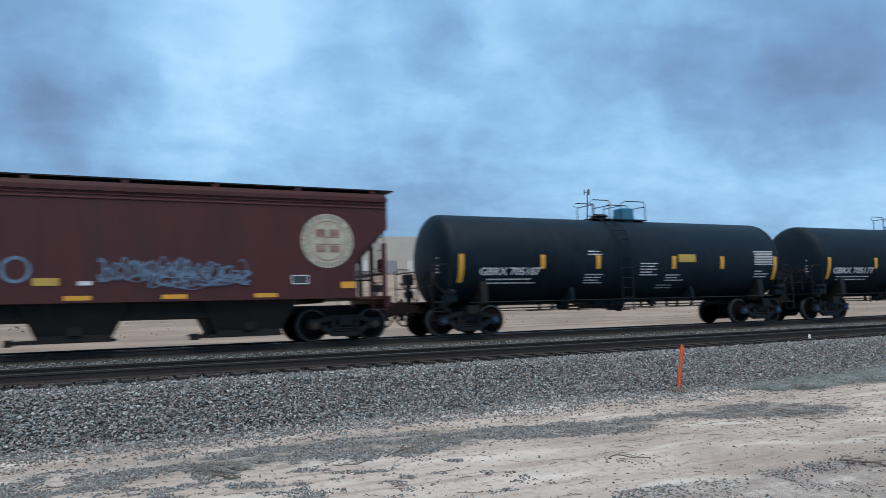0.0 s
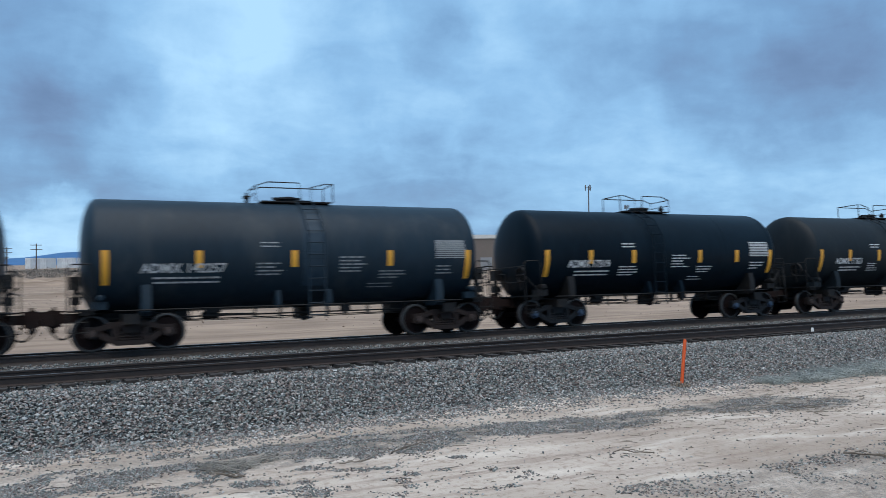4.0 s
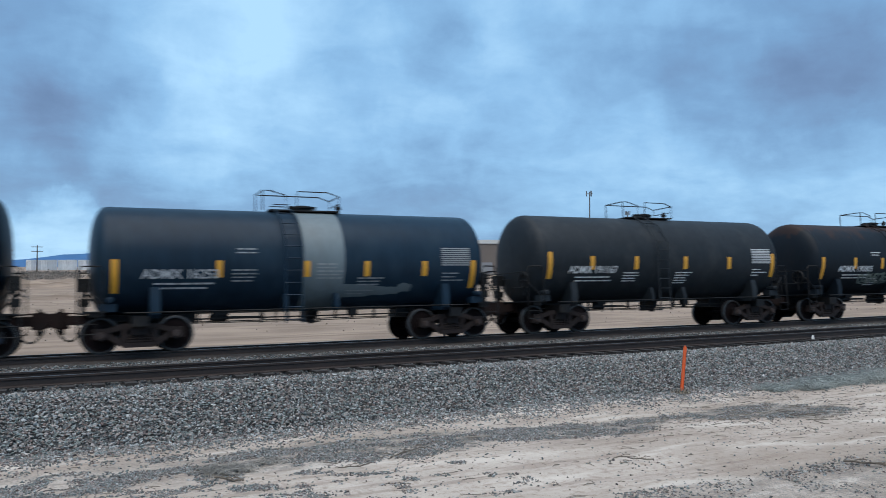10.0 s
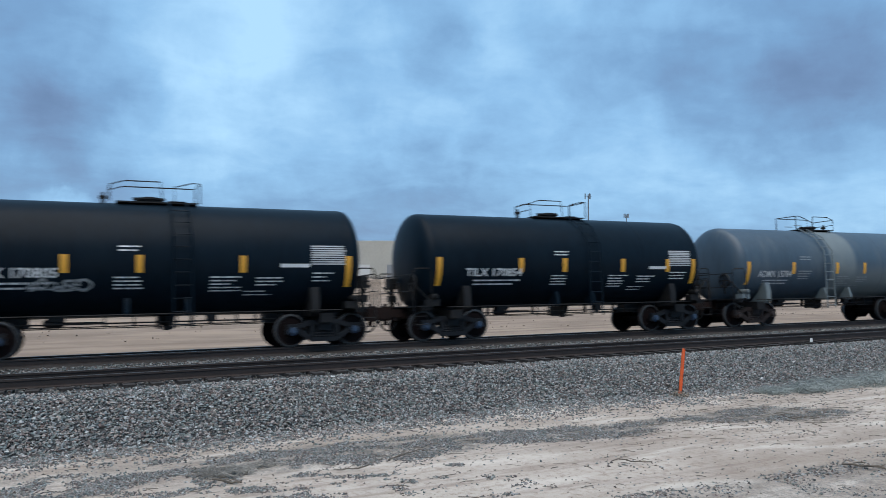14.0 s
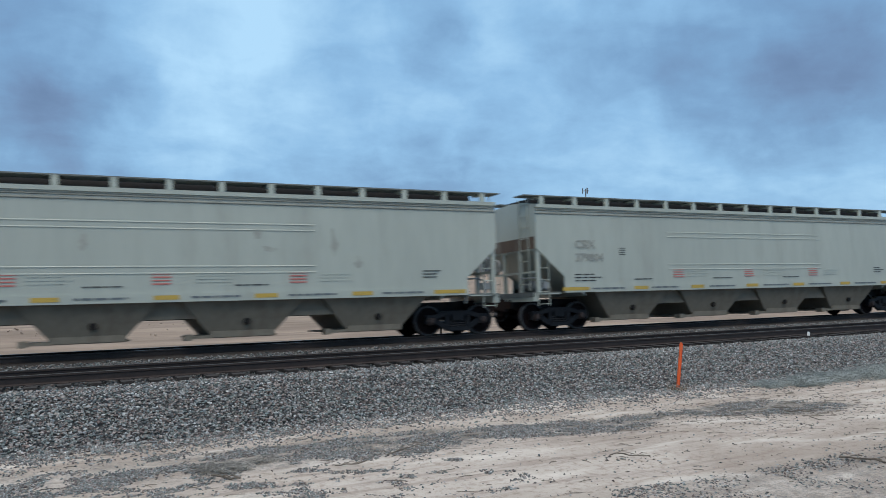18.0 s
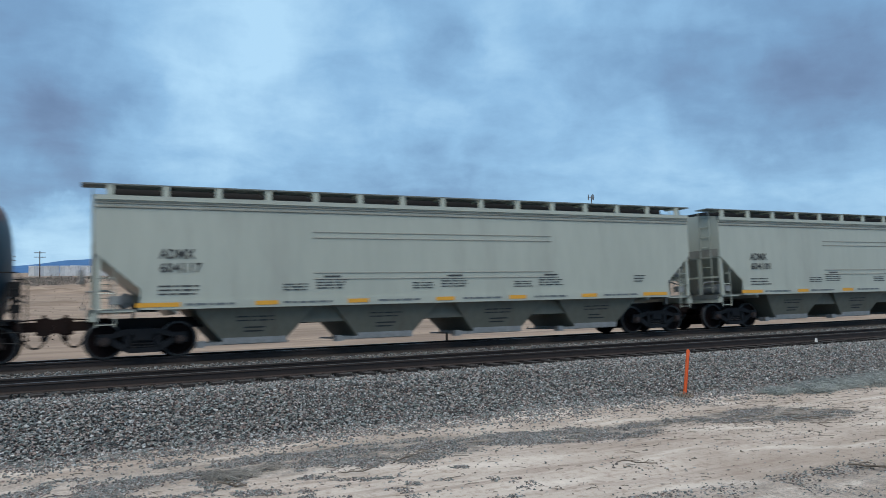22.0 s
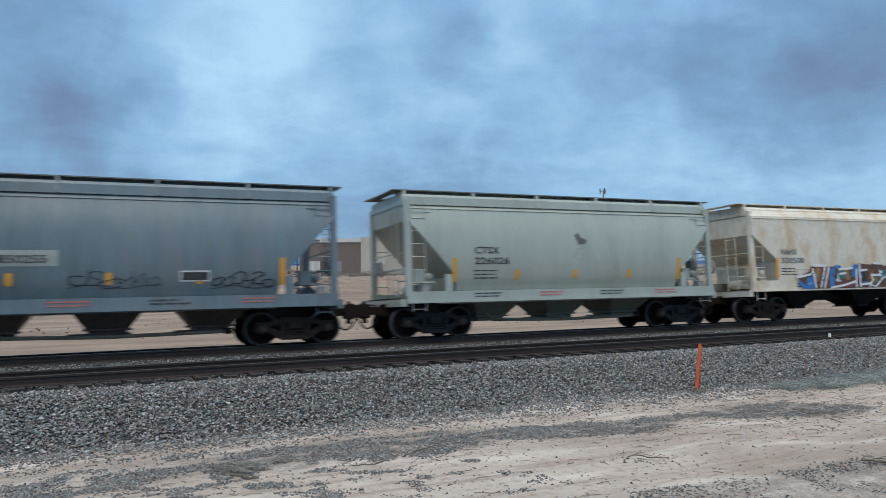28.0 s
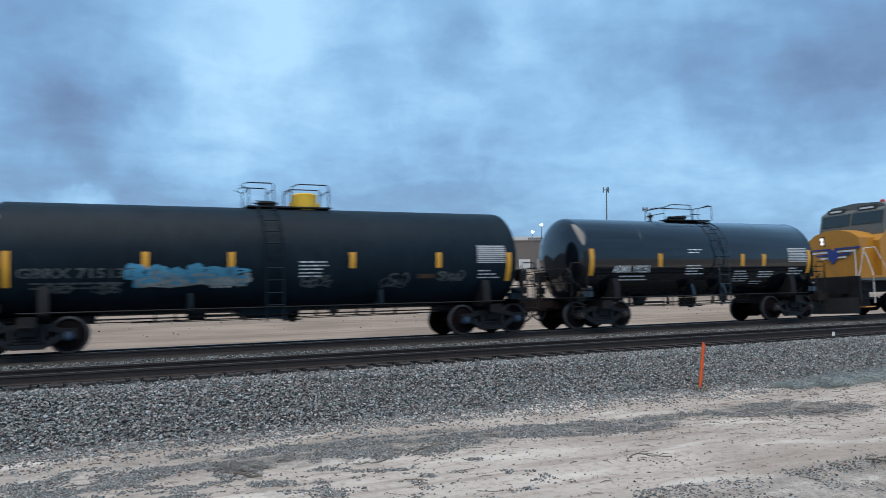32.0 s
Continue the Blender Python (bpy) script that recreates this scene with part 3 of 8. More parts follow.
        for (xa, ya), (xb, yb) in zip(knots, knots[1:]):
            slope = (yb - ya) / (xb - xa)
            out = math_of("ADD", out, math_of("MULTIPLY", math_of("MAXIMUM", math_of("SUBTRACT", sp.outputs["X"], xa), 0.0), slope - last))
            last = slope
        return out

    top, low = line_of(STRIP_TOP), line_of(STRIP_LOW)
    in_strip = math_of("MULTIPLY", range_of(math_of("SUBTRACT", top, y), -0.12, 0.12), range_of(math_of("SUBTRACT", y, low), -0.15, 0.15))
    in_strip = math_of("MULTIPLY", in_strip, range_of(sp.outputs["X"], 1.0, 5.5, 0.35, 1.0))
    left = math_of("MULTIPLY", math_of("MULTIPLY", range_of(math_of("SUBTRACT", top, y), 0.0, 0.4), range_of(sp.outputs["X"], 6.5, 0.0)), range_of(noise_of(1.5, 6), 0.50, 0.62, 0.0, 0.32))
    verge = math_of("MULTIPLY", math_of("MULTIPLY", range_of(y, -13.3, -13.9), range_of(sp.outputs["X"], 5.5, 8.0)), 0.5)
    s = math_of("MAXIMUM", in_strip, math_of("MAXIMUM", left, verge))
    soil = mix_of(range_of(noise_of(6, 5), 0.35, 0.65), (0.085, 0.072, 0.062), (0.20, 0.172, 0.146))
    col = mix_of(math_of("MULTIPLY", s, range_of(noise_of(2.4, 7, 0.7), 0.42, 0.58, 0.1, 0.9)), col, soil)
    cover = math_of("MULTIPLY", s, range_of(noise_of(22, 6, 0.75), 0.47, 0.58))
    stone = mix_of(range_of(noise_of(45, 4, 0.7), 0.35, 0.7), (0.06, 0.066, 0.067), (0.21, 0.22, 0.215))
    col = mix_of(cover, col, stone)
    l.new(col, b.inputs["Base Color"])
    bp = n.new("ShaderNodeBump")
    bp.inputs["Strength"].default_value, bp.inputs["Distance"].default_value = 0.7, 0.05
    l.new(math_of("ADD", math_of("MULTIPLY", noise_of(5, 9, 0.7), 0.7), math_of("ADD", math_of("MULTIPLY", rut, 0.6), math_of("MULTIPLY", comb, 0.5))), bp.inputs["Height"])
    l.new(bp.outputs[0], b.inputs["Normal"])
    return m


M_SAND = ground_material()
# Bed colour near black, painting shade into the gaps between loose stones.
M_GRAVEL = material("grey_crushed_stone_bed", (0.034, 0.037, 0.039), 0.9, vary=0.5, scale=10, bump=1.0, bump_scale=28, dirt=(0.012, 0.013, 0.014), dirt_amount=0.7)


def stone_material(name="grey_crushed_stone", k=1.0):
    m = material(name, (0.20, 0.205, 0.215), 0.8, vary=0.25, scale=20, bump=0.3, bump_scale=60)
    n, l = m.node_tree.nodes, m.node_tree.links
    geo = n.new("ShaderNodeNewGeometry")
    cr = n.new("ShaderNodeValToRGB")
    e = cr.color_ramp.elements
    e[0].color, e[1].color = (0.052 * k, 0.058 * k, 0.061 * k, 1), (0.40 * k, 0.41 * k, 0.405 * k, 1)
    for p, c in ((0.14, (0.120, 0.086, 0.078, 1)), (0.26, (0.066, 0.086, 0.093, 1)), (0.40, (0.130, 0.152, 0.145, 1)), (0.52, (0.200, 0.158, 0.142, 1)), (0.64, (0.150, 0.190, 0.190, 1)), (0.78, (0.29, 0.245, 0.225, 1)), (0.88, (0.205, 0.225, 0.228, 1))):
        e.new(p).color = (c[0] * k, c[1] * k, c[2] * k, 1)
    l.new(geo.outputs["Random Per Island"], cr.inputs[0])
    mul = next(k for k in n if k.type == "MIX" and k.blend_type == "MULTIPLY")
    l.new(cr.outputs[0], mul.inputs["A"])
    return m


M_STONE = stone_material("grey_crushed_stone", 1.03)
M_STONE_DULL = stone_material("dusty_spilled_stone", 0.84)
M_STONE_DARK = stone_material("grimy_crushed_stone", 0.68)
M_CLOD = material("brown_earth_clod", (0.25, 0.20, 0.16), 0.9, vary=0.5, scale=4, dirt=(0.15, 0.12, 0.10), dirt_amount=0.5)


def terrain(x, y):
    """Height of the bare ground: near flat, scraped berms and a raised yard behind the railway."""
    z = GROUND + 0.05 * noise.noise((x * 0.25, y * 0.5, 0.0)) + 0.018 * noise.noise((x * 1.3, y * 2.0, 5.0))
    far = max(0.0, min(1.0, (y - 8) / 14))
    if far > 0:
        z += far * (0.30 * noise.noise((x * 0.03, y * 0.10, 9.0)) + 0.10 * noise.noise((x * 0.2, y * 0.5, 2.0)))
        for y0, high, wide, k in ((58, 0.6, 2.6, 1.0), (97, 1.15, 3.0, 4.0), (132, 1.1, 3.4, 7.0)):
            d = (y - y0 - 5 * noise.noise((x * 0.04, k, 0.0))) / wide
            if abs(d) < 3:
                z += high * math.exp(-d * d) * max(0.0, 0.75 + 0.9 * noise.noise((x * 0.07, k, 3.0)) + 0.35 * noise.noise((x * 0.5, y * 0.4, k)))
        yard = max(0.0, min(1.0, (y - 150) / 25)) * max(0.0, min(1.0, (80 - x) / 25))
        z += 1.0 * yard
    return z


def build_ground():
    xs = [-4000, -1500, -600, -250, -120, -60, -30, -15] + list(np.arange(-8, 44, 0.4)) + list(np.arange(46, 230, 3.0)) + [240, 300, 400, 800, 1600, 4000]
    ys = [-4000, -800, -200, -60, -30] + list(np.arange(-20, -6, 0.22)) + [-5, 0, 4, 6, 8] + list(np.arange(9, 50, 2.0)) + list(np.arange(50, 145, 1.1)) + [148, 152, 158, 164, 170, 176, 190, 220, 300, 500, 900, 2000, 4500]
    v = [(x, y, terrain(x, y)) for x in xs for y in ys]
    k = len(ys)
    f = [(i * k + j, (i + 1) * k + j, (i + 1) * k + j + 1, i * k + j + 1) for i in range(len(xs) - 1) for j in range(k - 1)]
    s = Shape().add(v, f)
    return solid("ground", s, M_SAND, "pale sandy desert ground with wheel ruts and spilled gravel", "ground", "structure")


build_ground()

BALLAST = ((-7.75, -0.95), (-6.2, -0.20), (-5.85, -0.145), (-5.1, -0.15), (-3.6, -0.22), (-2.9, -0.16), (-2.2, -0.15), (-1.25, -0.14), (-0.9, -0.19), (-0.75, -0.22), (0.75, -0.32), (1.5, -0.36), (2.0, -0.42), (3.1, -1.0))


def ballast_z(y):
    return float(np.interp(y, [p[0] for p in BALLAST], [p[1] for p in BALLAST]))


def build_ballast():
    xs = [-700, -120, -40, -12] + list(np.arange(-6, 40, 0.35)) + [60, 140, 700]
    ys = [-7.75, -7.4, -7.05, -6.7, -6.4, -6.2] + [p[0] for p in BALLAST[2:]]
    v = []
    for x in xs:
        for y in ys:
            w = 0.04 * noise.noise((x * 0.7, 3.0, y)) if y < -6.3 else 0.0
            v.append((x, y + w, ballast_z(y) - 0.012 + 0.012 * noise.noise((x * 1.7, y * 2.1, 1.0))))
    k = len(ys)
    f = [(i * k + j, (i + 1) * k + j, (i + 1) * k + j + 1, i * k + j + 1) for i in range(len(xs) - 1) for j in range(k - 1)]
    return solid("ballast_bed", Shape().add(v, f), M_GRAVEL, "sloped stone bed under both tracks, darkened as shade between the stones", "ballast", "structure")


build_ballast()
xs_f = list(np.arange(-8, 44, 0.5))
fv = []
for x in xs_f:
    for y, z in ((-1.78, -0.19), (-1.6, -0.135), (-1.2, -0.125), (-0.83, -0.165), (-0.80, -0.19)):
        fv.append((x, y + 0.05 * noise.noise((x * 1.2, y, 8.0)), z + 0.012 * noise.noise((x * 2, y * 4, 3.0))))
ff = [(i * 5 + j, i * 5 + 5 + j, i * 5 + 6 + j, i * 5 + 1 + j) for i in range(len(xs_f) - 1) for j in range(4)]
solid("ballast_fouled", Shape().add(fv, ff), M_FOULED, "dark oily ballast along the main rail", "ballast", "structure")


def scatter_stones(name, count, place, size, label, mat=M_STONE):
    """Loose crushed stones as one object; place gives a point on the surface."""
    rng = np.random.default_rng(len(name) * 7 + count)
    base = np.array([(1, 0, 0), (-1, 0, 0), (0, 1, 0), (0, -1, 0), (0, 0, 1), (0, 0, -1)], float)
    tri = np.array([(0, 2, 4), (2, 1, 4), (1, 3, 4), (3, 0, 4), (2, 0, 5), (1, 2, 5), (3, 1, 5), (0, 3, 5)])
    pts = np.array([place(rng) for _ in range(count)])
    s = size * rng.uniform(0.5, 1.25, (count, 1, 1))
    shape = base[None] * rng.uniform(0.6, 1.25, (count, 6, 1)) + rng.normal(0, 0.22, (count, 6, 3))
    a = rng.uniform(0, 2 * np.pi, count)
    b = rng.uniform(-0.9, 0.9, count)
    ca, sa, cb, sb = np.cos(a), np.sin(a), np.cos(b), np.sin(b)
    x, y, z = shape[..., 0] * 1.2, shape[..., 1], shape[..., 2] * 0.66
    y, z = y * cb[:, None] - z * sb[:, None], y * sb[:, None] + z * cb[:, None]
    x, y = x * ca[:, None] - y * sa[:, None], x * sa[:, None] + y * ca[:, None]
    v = np.stack([x, y, z], -1) * s + pts[:, None, :]
    m = bpy.data.meshes.new(name)
    m.from_pydata(v.reshape(-1, 3).tolist(), [], (tri[None] + 6 * np.arange(count)[:, None, None]).reshape(-1, 3).tolist())
    m.materials.append(mat)
    return tagged(new(name, m), label, "gravel", "", "stuff")


def on_slope(rng):
    x, y = rng.uniform(-3.5, 36), rng.uniform(-7.75, -5.70)
    y = max(y, -7.62 + 0.30 * noise.noise((x * 0.9, 2.0, 0.0)) + 0.15 * noise.noise((x * 3.1, 6.0, 0.0)) - abs(rng.normal(0, 0.05)))
    return x, y, max(ballast_z(y), terrain(x, y) if y < -7.2 else -9) + rng.uniform(-0.012, 0.030)


def on_top(rng):
    x, y = rng.uniform(-3.5, 36), rng.choice((rng.uniform(-5.6, -3.0), rng.uniform(-3.6, -1.6), rng.uniform(-3.3, -1.75), rng.uniform(-0.7, 1.2)))
    return x, y, ballast_z(y) + rng.uniform(-0.015, 0.02)


def strip_edge(knots, x):
    return float(np.interp(x, [p[0] for p in knots], [p[1] for p in knots]))


def on_sand(rng):
    """Spilled gravel: the winding strip, the mixed patch beside it, the verge of the road and strays."""
    pick = rng.random()
    while True:
        if pick < 0.50:
            x = rng.uniform(-1.5, 15.2)
            a, b = strip_edge(STRIP_TOP, x), strip_edge(STRIP_LOW, x)
            y = a + (b - a) * rng.beta(1.2, 1.2) + 0.28 * noise.noise((x * 1.1, 0.0, 4.0)) + 0.12 * noise.noise((x * 4.0, 2.0, 4.0)) + rng.normal(0, 0.09)
            keep = 0.50 + 1.9 * noise.noise((x * 0.9, y * 2.2, 7.0)) + 0.9 * noise.noise((x * 3.0, y * 5.0, 7.0)) - 0.28 * (x > 9.8) - 0.30 * max(0.0, min(1.0, (4.5 - x) / 2))
        elif pick < 0.70:
            x = rng.uniform(-1.5, 6.0)
            y = strip_edge(STRIP_TOP, x) - 0.9 - abs(rng.normal(0, 1.6))
            keep = 0.10 - 0.07 * x + 1.2 * noise.noise((x * 1.3, y * 2.4, 2.0)) + 0.8 * noise.noise((x * 4.0, y * 6.0, 2.0))
        elif pick < 0.74:
            x, y = rng.uniform(6.0, 13.0), -13.5 - abs(rng.normal(0, 0.8))
            keep = 0.3 + 1.6 * noise.noise((x * 1.2, y * 2.0, 5.0))
        elif pick < 0.80:
            x, y = rng.uniform(-1, 18), rng.uniform(-14.5, -7.6)
            keep = 0.25 + 0.5 * noise.noise((x * 0.7, y * 1.5, 11.0))
        else:
            x = rng.uniform(-2.0, 18)
            y = -7.4 - abs(rng.normal(0, 0.75))
            keep = 0.45 - 0.02 * x + 1.3 * noise.noise((x * 1.2, y * 2.5, 1.0))
        if rng.random() < keep:
            return x, y, terrain(x, y) + 0.003


scatter_stones("ballast_stones", 92000, on_slope, 0.0305, "loose grey crushed stones covering the ballast slope")
scatter_stones("track_stones", 34000, on_top, 0.034, "grey crushed stones between the rails and ties", M_STONE_DARK)
scatter_stones("spilled_gravel", 46000, on_sand, 0.021, "small grey stones spilled over the sand", M_STONE_DULL)


def on_toe(rng):
    x = rng.uniform(-2.5, 26)
    y = -7.5 - abs(rng.normal(0, 0.55)) - 0.3 * max(0.0, noise.noise((x * 0.6, 9.0, 1.0)))
    return x, y, terrain(x, y) + 0.006


scatter_stones("strewn_stones", 8200, on_toe, 0.030, "loose grey stones strewn at the foot of the ballast")


def on_yard(rng):
    """Clods and stones in loose rows over the scraped ground behind the railway."""
    while True:
        x, y = rng.uniform(-10, 110), rng.uniform(12, 150)
        if rng.random() < 0.12 + 1.5 * max(0.0, noise.noise((x * 0.03, y * 0.35, 21.0))):
            return x, y, terrain(x, y) + 0.02


scatter_stones("yard_rubble", 9000, on_yard, 0.06, "brown clods and stones strewn over the bare ground behind the railway", M_CLOD)

# ---- tracks ----
RAIL_PROFILE = ((-0.036, 0.0), (0.036, 0.0), (0.036, -0.036), (0.010, -0.05), (0.009, -0.15), (0.07, -0.17), (0.07, -0.184), (-0.07, -0.184), (-0.07, -0.17), (-0.009, -0.15), (-0.010, -0.05), (-0.036, -0.036))


def build_track(name, near, far, label):
    track = thing(name, label, "railway track", kind="structure")
    for y, z in (near, far):
        rail = part("rail", Shape().prism_x([(y + a, z - 0.002 + b) for a, b in RAIL_PROFILE], -700, 700), M_RAIL, track, "rusty steel rail")
        part("running_surface", Shape().box(-700, 700, y - 0.030, y + 0.030, z - 0.004, z + 0.0005), M_RAILTOP, rail, "polished rail head")
    angle = math.degrees(math.atan2(far[1] - near[1], far[0] - near[0]))
    cy, cz = (near[0] + far[0]) / 2, (near[1] + far[1]) / 2 - 0.19
    tie = stored("tie", lambda: Shape().box(-0.115, 0.115, -1.3, 1.3, -0.18, 0))
    plate = stored("plate", lambda: Shape().box(-0.09, 0.09, -0.17, 0.17, 0, 0.012))
    rng = random.Random(3)
    for i in range(78):
        x = -5 + 0.545 * i + rng.uniform(-0.03, 0.03)
        t = part("tie", tie, M_TIE, track, at=pose(x, cy + rng.uniform(-0.05, 0.05), cz, angle, 0, rng.uniform(-1.2, 1.2)))
        for side in (-0.75, 0.75):
            part("tie_plate", plate, M_RAIL, t, at=pose(0, side, 0))
    return track


build_track("track_main", (-0.755, 0.0), (0.755, -0.10), "straight canted railway track on dark timber ties")
build_track("track_near", (-5.10, 0.09), (-3.60, 0.01), "empty railway track with rusty rails on dark timber ties")

# ---- railway cars ----
CARS = []  # (car, place along the train)
WHEELSETS = []  # (wheelset, local place, place along the train)
WHEEL_R = 0.457


def wheel_shape():
    s = Shape()
    s.lathe([(-0.07, 0.06), (-0.07, 0.15), (-0.035, 0.17), (-0.02, 0.36), (-0.062, 0.385), (-0.066, 0.43), (-0.055, WHEEL_R - 0.002), (0.045, WHEEL_R), (0.055, 0.478), (0.075, 0.482), (0.08, 0.45), (0.075, 0.39), (0.02, 0.36), (0.03, 0.16), (0.08, 0.14), (0.08, 0.06)], 32, "y")
    for k in range(3):
        w = 2 * math.pi * k / 3
        s.box(0.26 * math.cos(w) - 0.03, 0.26 * math.cos(w) + 0.03, -0.046, -0.02, 0.26 * math.sin(w) - 0.03, 0.26 * math.sin(w) + 0.03)
    return s


def rim_shape():
    return Shape().lathe([(-0.0675, 0.405), (-0.0675, 0.435), (-0.058, 0.4585), (0.046, 0.4595), (0.046, 0.455), (-0.05, 0.45), (-0.0675, 0.405)], 32, "y", caps=False)


def frame_shape():
    """Cast side frame of a freight truck with its window, columns and pedestals."""
    s = Shape()
    y0, y1 = -0.075, 0.075
    s.prism([(-1.06, 0.60), (-0.70, 0.64), (-0.42, 0.74), (0.42, 0.74), (0.70, 0.64), (1.06, 0.60), (1.06, 0.50), (0.74, 0.50), (0.40, 0.60), (-0.40, 0.60), (-0.74, 0.50), (-1.06, 0.50)], y0, y1)
    for k in (-1, 1):
        s.prism([(k * 0.70, 0.52), (k * 0.86, 0.44), (k * 0.40, 0.16), (k * 0.26, 0.24)], y0, y1)
        s.prism([(k * 0.30, 0.62), (k * 0.42, 0.62), (k * 0.40, 0.20), (k * 0.28, 0.20)], y0, y1)
        s.box(k * 0.889 - 0.17, k * 0.889 + 0.17, y0 - 0.02, y1, 0.50, 0.63)
        s.box(k * 0.889 - 0.19, k * 0.889 - 0.14, y0, y1, 0.36, 0.52)
        s.box(k * 0.889 + 0.14, k * 0.889 + 0.19, y0, y1, 0.36, 0.52)
    s.prism([(-0.42, 0.26), (0.42, 0.26), (0.38, 0.14), (-0.38, 0.14)], y0 - 0.03, y1)
    s.box(-0.30, 0.30, 0.04, 0.07, 0.2, 0.62)
    return s


def spring_shape():
    s = Shape()
    for k in (-0.20, -0.07, 0.07, 0.20):
        s.lathe([(0.25 + 0.035 * i, 0.075 if i % 2 else 0.058) for i in range(7)], 10, "z", (k, 0, 0))
    return s


def cap_shape():
    return Shape().lathe([(-0.13, 0.05), (-0.125, 0.085), (-0.06, 0.10), (-0.05, 0.135), (0.06, 0.135)], 16, "y")


def add_trucks(car, s_car, spread, black=False, blue=False):
    """Two four-wheel trucks at +-spread / 2."""
    wheel, rim, frm, spr, cap = (stored(k, b) for k, b in (("wheel", wheel_shape), ("rim", rim_shape), ("side_frame", frame_shape), ("spring", spring_shape), ("cap", cap_shape)))
    axle = stored("axle", lambda: Shape().lathe([(-1.02, 0.07), (-0.62, 0.075), (0.62, 0.075), (1.02, 0.07)], 12, "y"))
    bolster = stored("bolster", lambda: Shape().box(-0.2, 0.2, -1.1, 1.1, 0.45, 0.66).box(-0.28, 0.28, -0.3, 0.3, 0.64, 0.78))
    m_frame = M_TRUCKB if black else M_TRUCK
    for end in (-1, 1):
        cx = end * spread / 2
        part("truck_bolster", bolster, m_frame, car, at=pose(cx, 0, 0))
        for side in (-1, 1):
            f = part("side_frame", frm, m_frame, car, at=pose(cx, side * 1.0, 0, 0, 0, 180 if side > 0 else 0))
            part("spring_nest", spr, m_frame, f)
            for k in (-0.889, 0.889):
                part("bearing_cap", cap, M_CAP if blue else M_CAPB, f, "blue bearing end cap" if blue else "rusty bearing end cap", at=pose(k, -0.02, 0.457))
        for k in (-0.889, 0.889):
            ws = part("wheelset", axle, M_WHEEL, car, at=pose(cx + k, 0, 0.457))
            for side in (-1, 1):
                w = part("wheel", wheel, M_WHEEL, ws, at=pose(0, side * 0.755, 0, 0, 0, 180 if side > 0 else 0))
                # bright rim stays on the wheel as one piece
                w["label"] = "dark steel wheel with a worn rim"
                part("wheel_rim", rim, M_TREAD, ws, at=pose(0, side * 0.755, 0, 0, 0, 180 if side > 0 else 0))
            WHEELSETS.append((ws, (cx + k, 0, 0.457), s_car))


def coupler_shape():
    s = Shape().box(0, 0.62, -0.09, 0.09, 0.74, 0.98)
    s.prism([(0.50, 0.66), (0.70, 0.62), (0.88, 0.68), (0.92, 1.02), (0.74, 1.10), (0.50, 1.04)], -0.20, 0.06)
    s.prism([(0.66, 0.68), (0.95, 0.70), (0.95, 1.04), (0.66, 1.08)], 0.06, 0.20)
    s.box(0.62, 0.74, -0.06, 0.06, 0.50, 0.66).box(0.64, 0.72, -0.05, 0.05, 1.06, 1.16)
    s.box(-0.3, 0.10, -0.24, 0.24, 0.68, 1.04)
    # uncoupling lever
    s.tube([(0.62, -0.12, 1.06), (0.2, -0.3, 1.02), (0.12, -0.6, 0.98), (0.12, -1.25, 0.96), (0.2, -1.32, 0.78)], 0.018)
    # gladhand bracket and trainline valve
    s.box(0.05, 0.22, -0.42, -0.24, 0.62, 0.84)
    return s


def hose_shape():
    pts = [(0.2 + 0.62 * u, -0.28, 0.80 - 0.50 * math.sin(math.pi * (0.15 + 0.72 * u)) + 0.05 * u) for u in np.linspace(0, 1, 9)]
    return Shape().tube(pts, 0.028)


COUPLERS = []  # (coupler, hose, place along the train, end, half length)
M_COUPLER = material("dark_rusted_coupler_steel", (0.017, 0.009, 0.0075), 0.8, vary=0.35, scale=6, bump=0.2, dirt=(0.012, 0.010, 0.009), dirt_amount=0.5, spec=0.2)


def couple_up():
    """Slides each coupler along its shank until it meets that of the next car."""
    for c, h, s, end, half in COUPLERS:
        others = [(abs(s2 - s), s2, half2) for _, _, s2, end2, half2 in COUPLERS if end2 == -end and (s2 - s) * end > 0]
        if not others:
            continue
        _, s2, half2 = min(others)
        slack = abs(s2 - s) - half - half2 - 0.06
        for ob in (c, h):
            ob.matrix_basis = pose(end * (half - 0.9 + slack / 2), 0, 0, 0, 0, 180 if end < 0 else 0)


def add_ends(car, half, s_car):
    c, h = stored("coupler", coupler_shape), stored("hose", hose_shape)
    for end in (-1, 1):
        turn = 180 if end < 0 else 0
        knuckle = part("coupler", c, M_COUPLER, car, "rusty knuckle coupler", at=pose(end * (half - 0.9), 0, 0, 0, 0, turn))
        hose = part("air_hose", h, M_UNDER, car, at=pose(end * (half - 0.9), 0, 0, 0, 0, turn))
        COUPLERS.append((knuckle, hose, s_car, end, half))


TEXTS = {}


def lettering(text, height, stretch=1.0):
    """Flat letters with the built-in font, as (vertices, faces) starting at the origin."""
    key = (text, height, stretch)
    if key not in TEXTS:
        cu = bpy.data.curves.new("letters", "FONT")
        cu.body, cu.size, cu.resolution_u, cu.offset = text, height / 0.7, 2, 0.032 * height
        ob = bpy.data.objects.new("letters", cu)
        me = bpy.data.meshes.new_from_object(ob)
        TEXTS[key] = ([(p.co.x * stretch, p.co.y) for p in me.vertices], [tuple(q.vertices) for q in me.polygons])
        bpy.data.objects.remove(ob)
        bpy.data.curves.remove(cu)
        bpy.data.meshes.remove(me)
    return TEXTS[key]


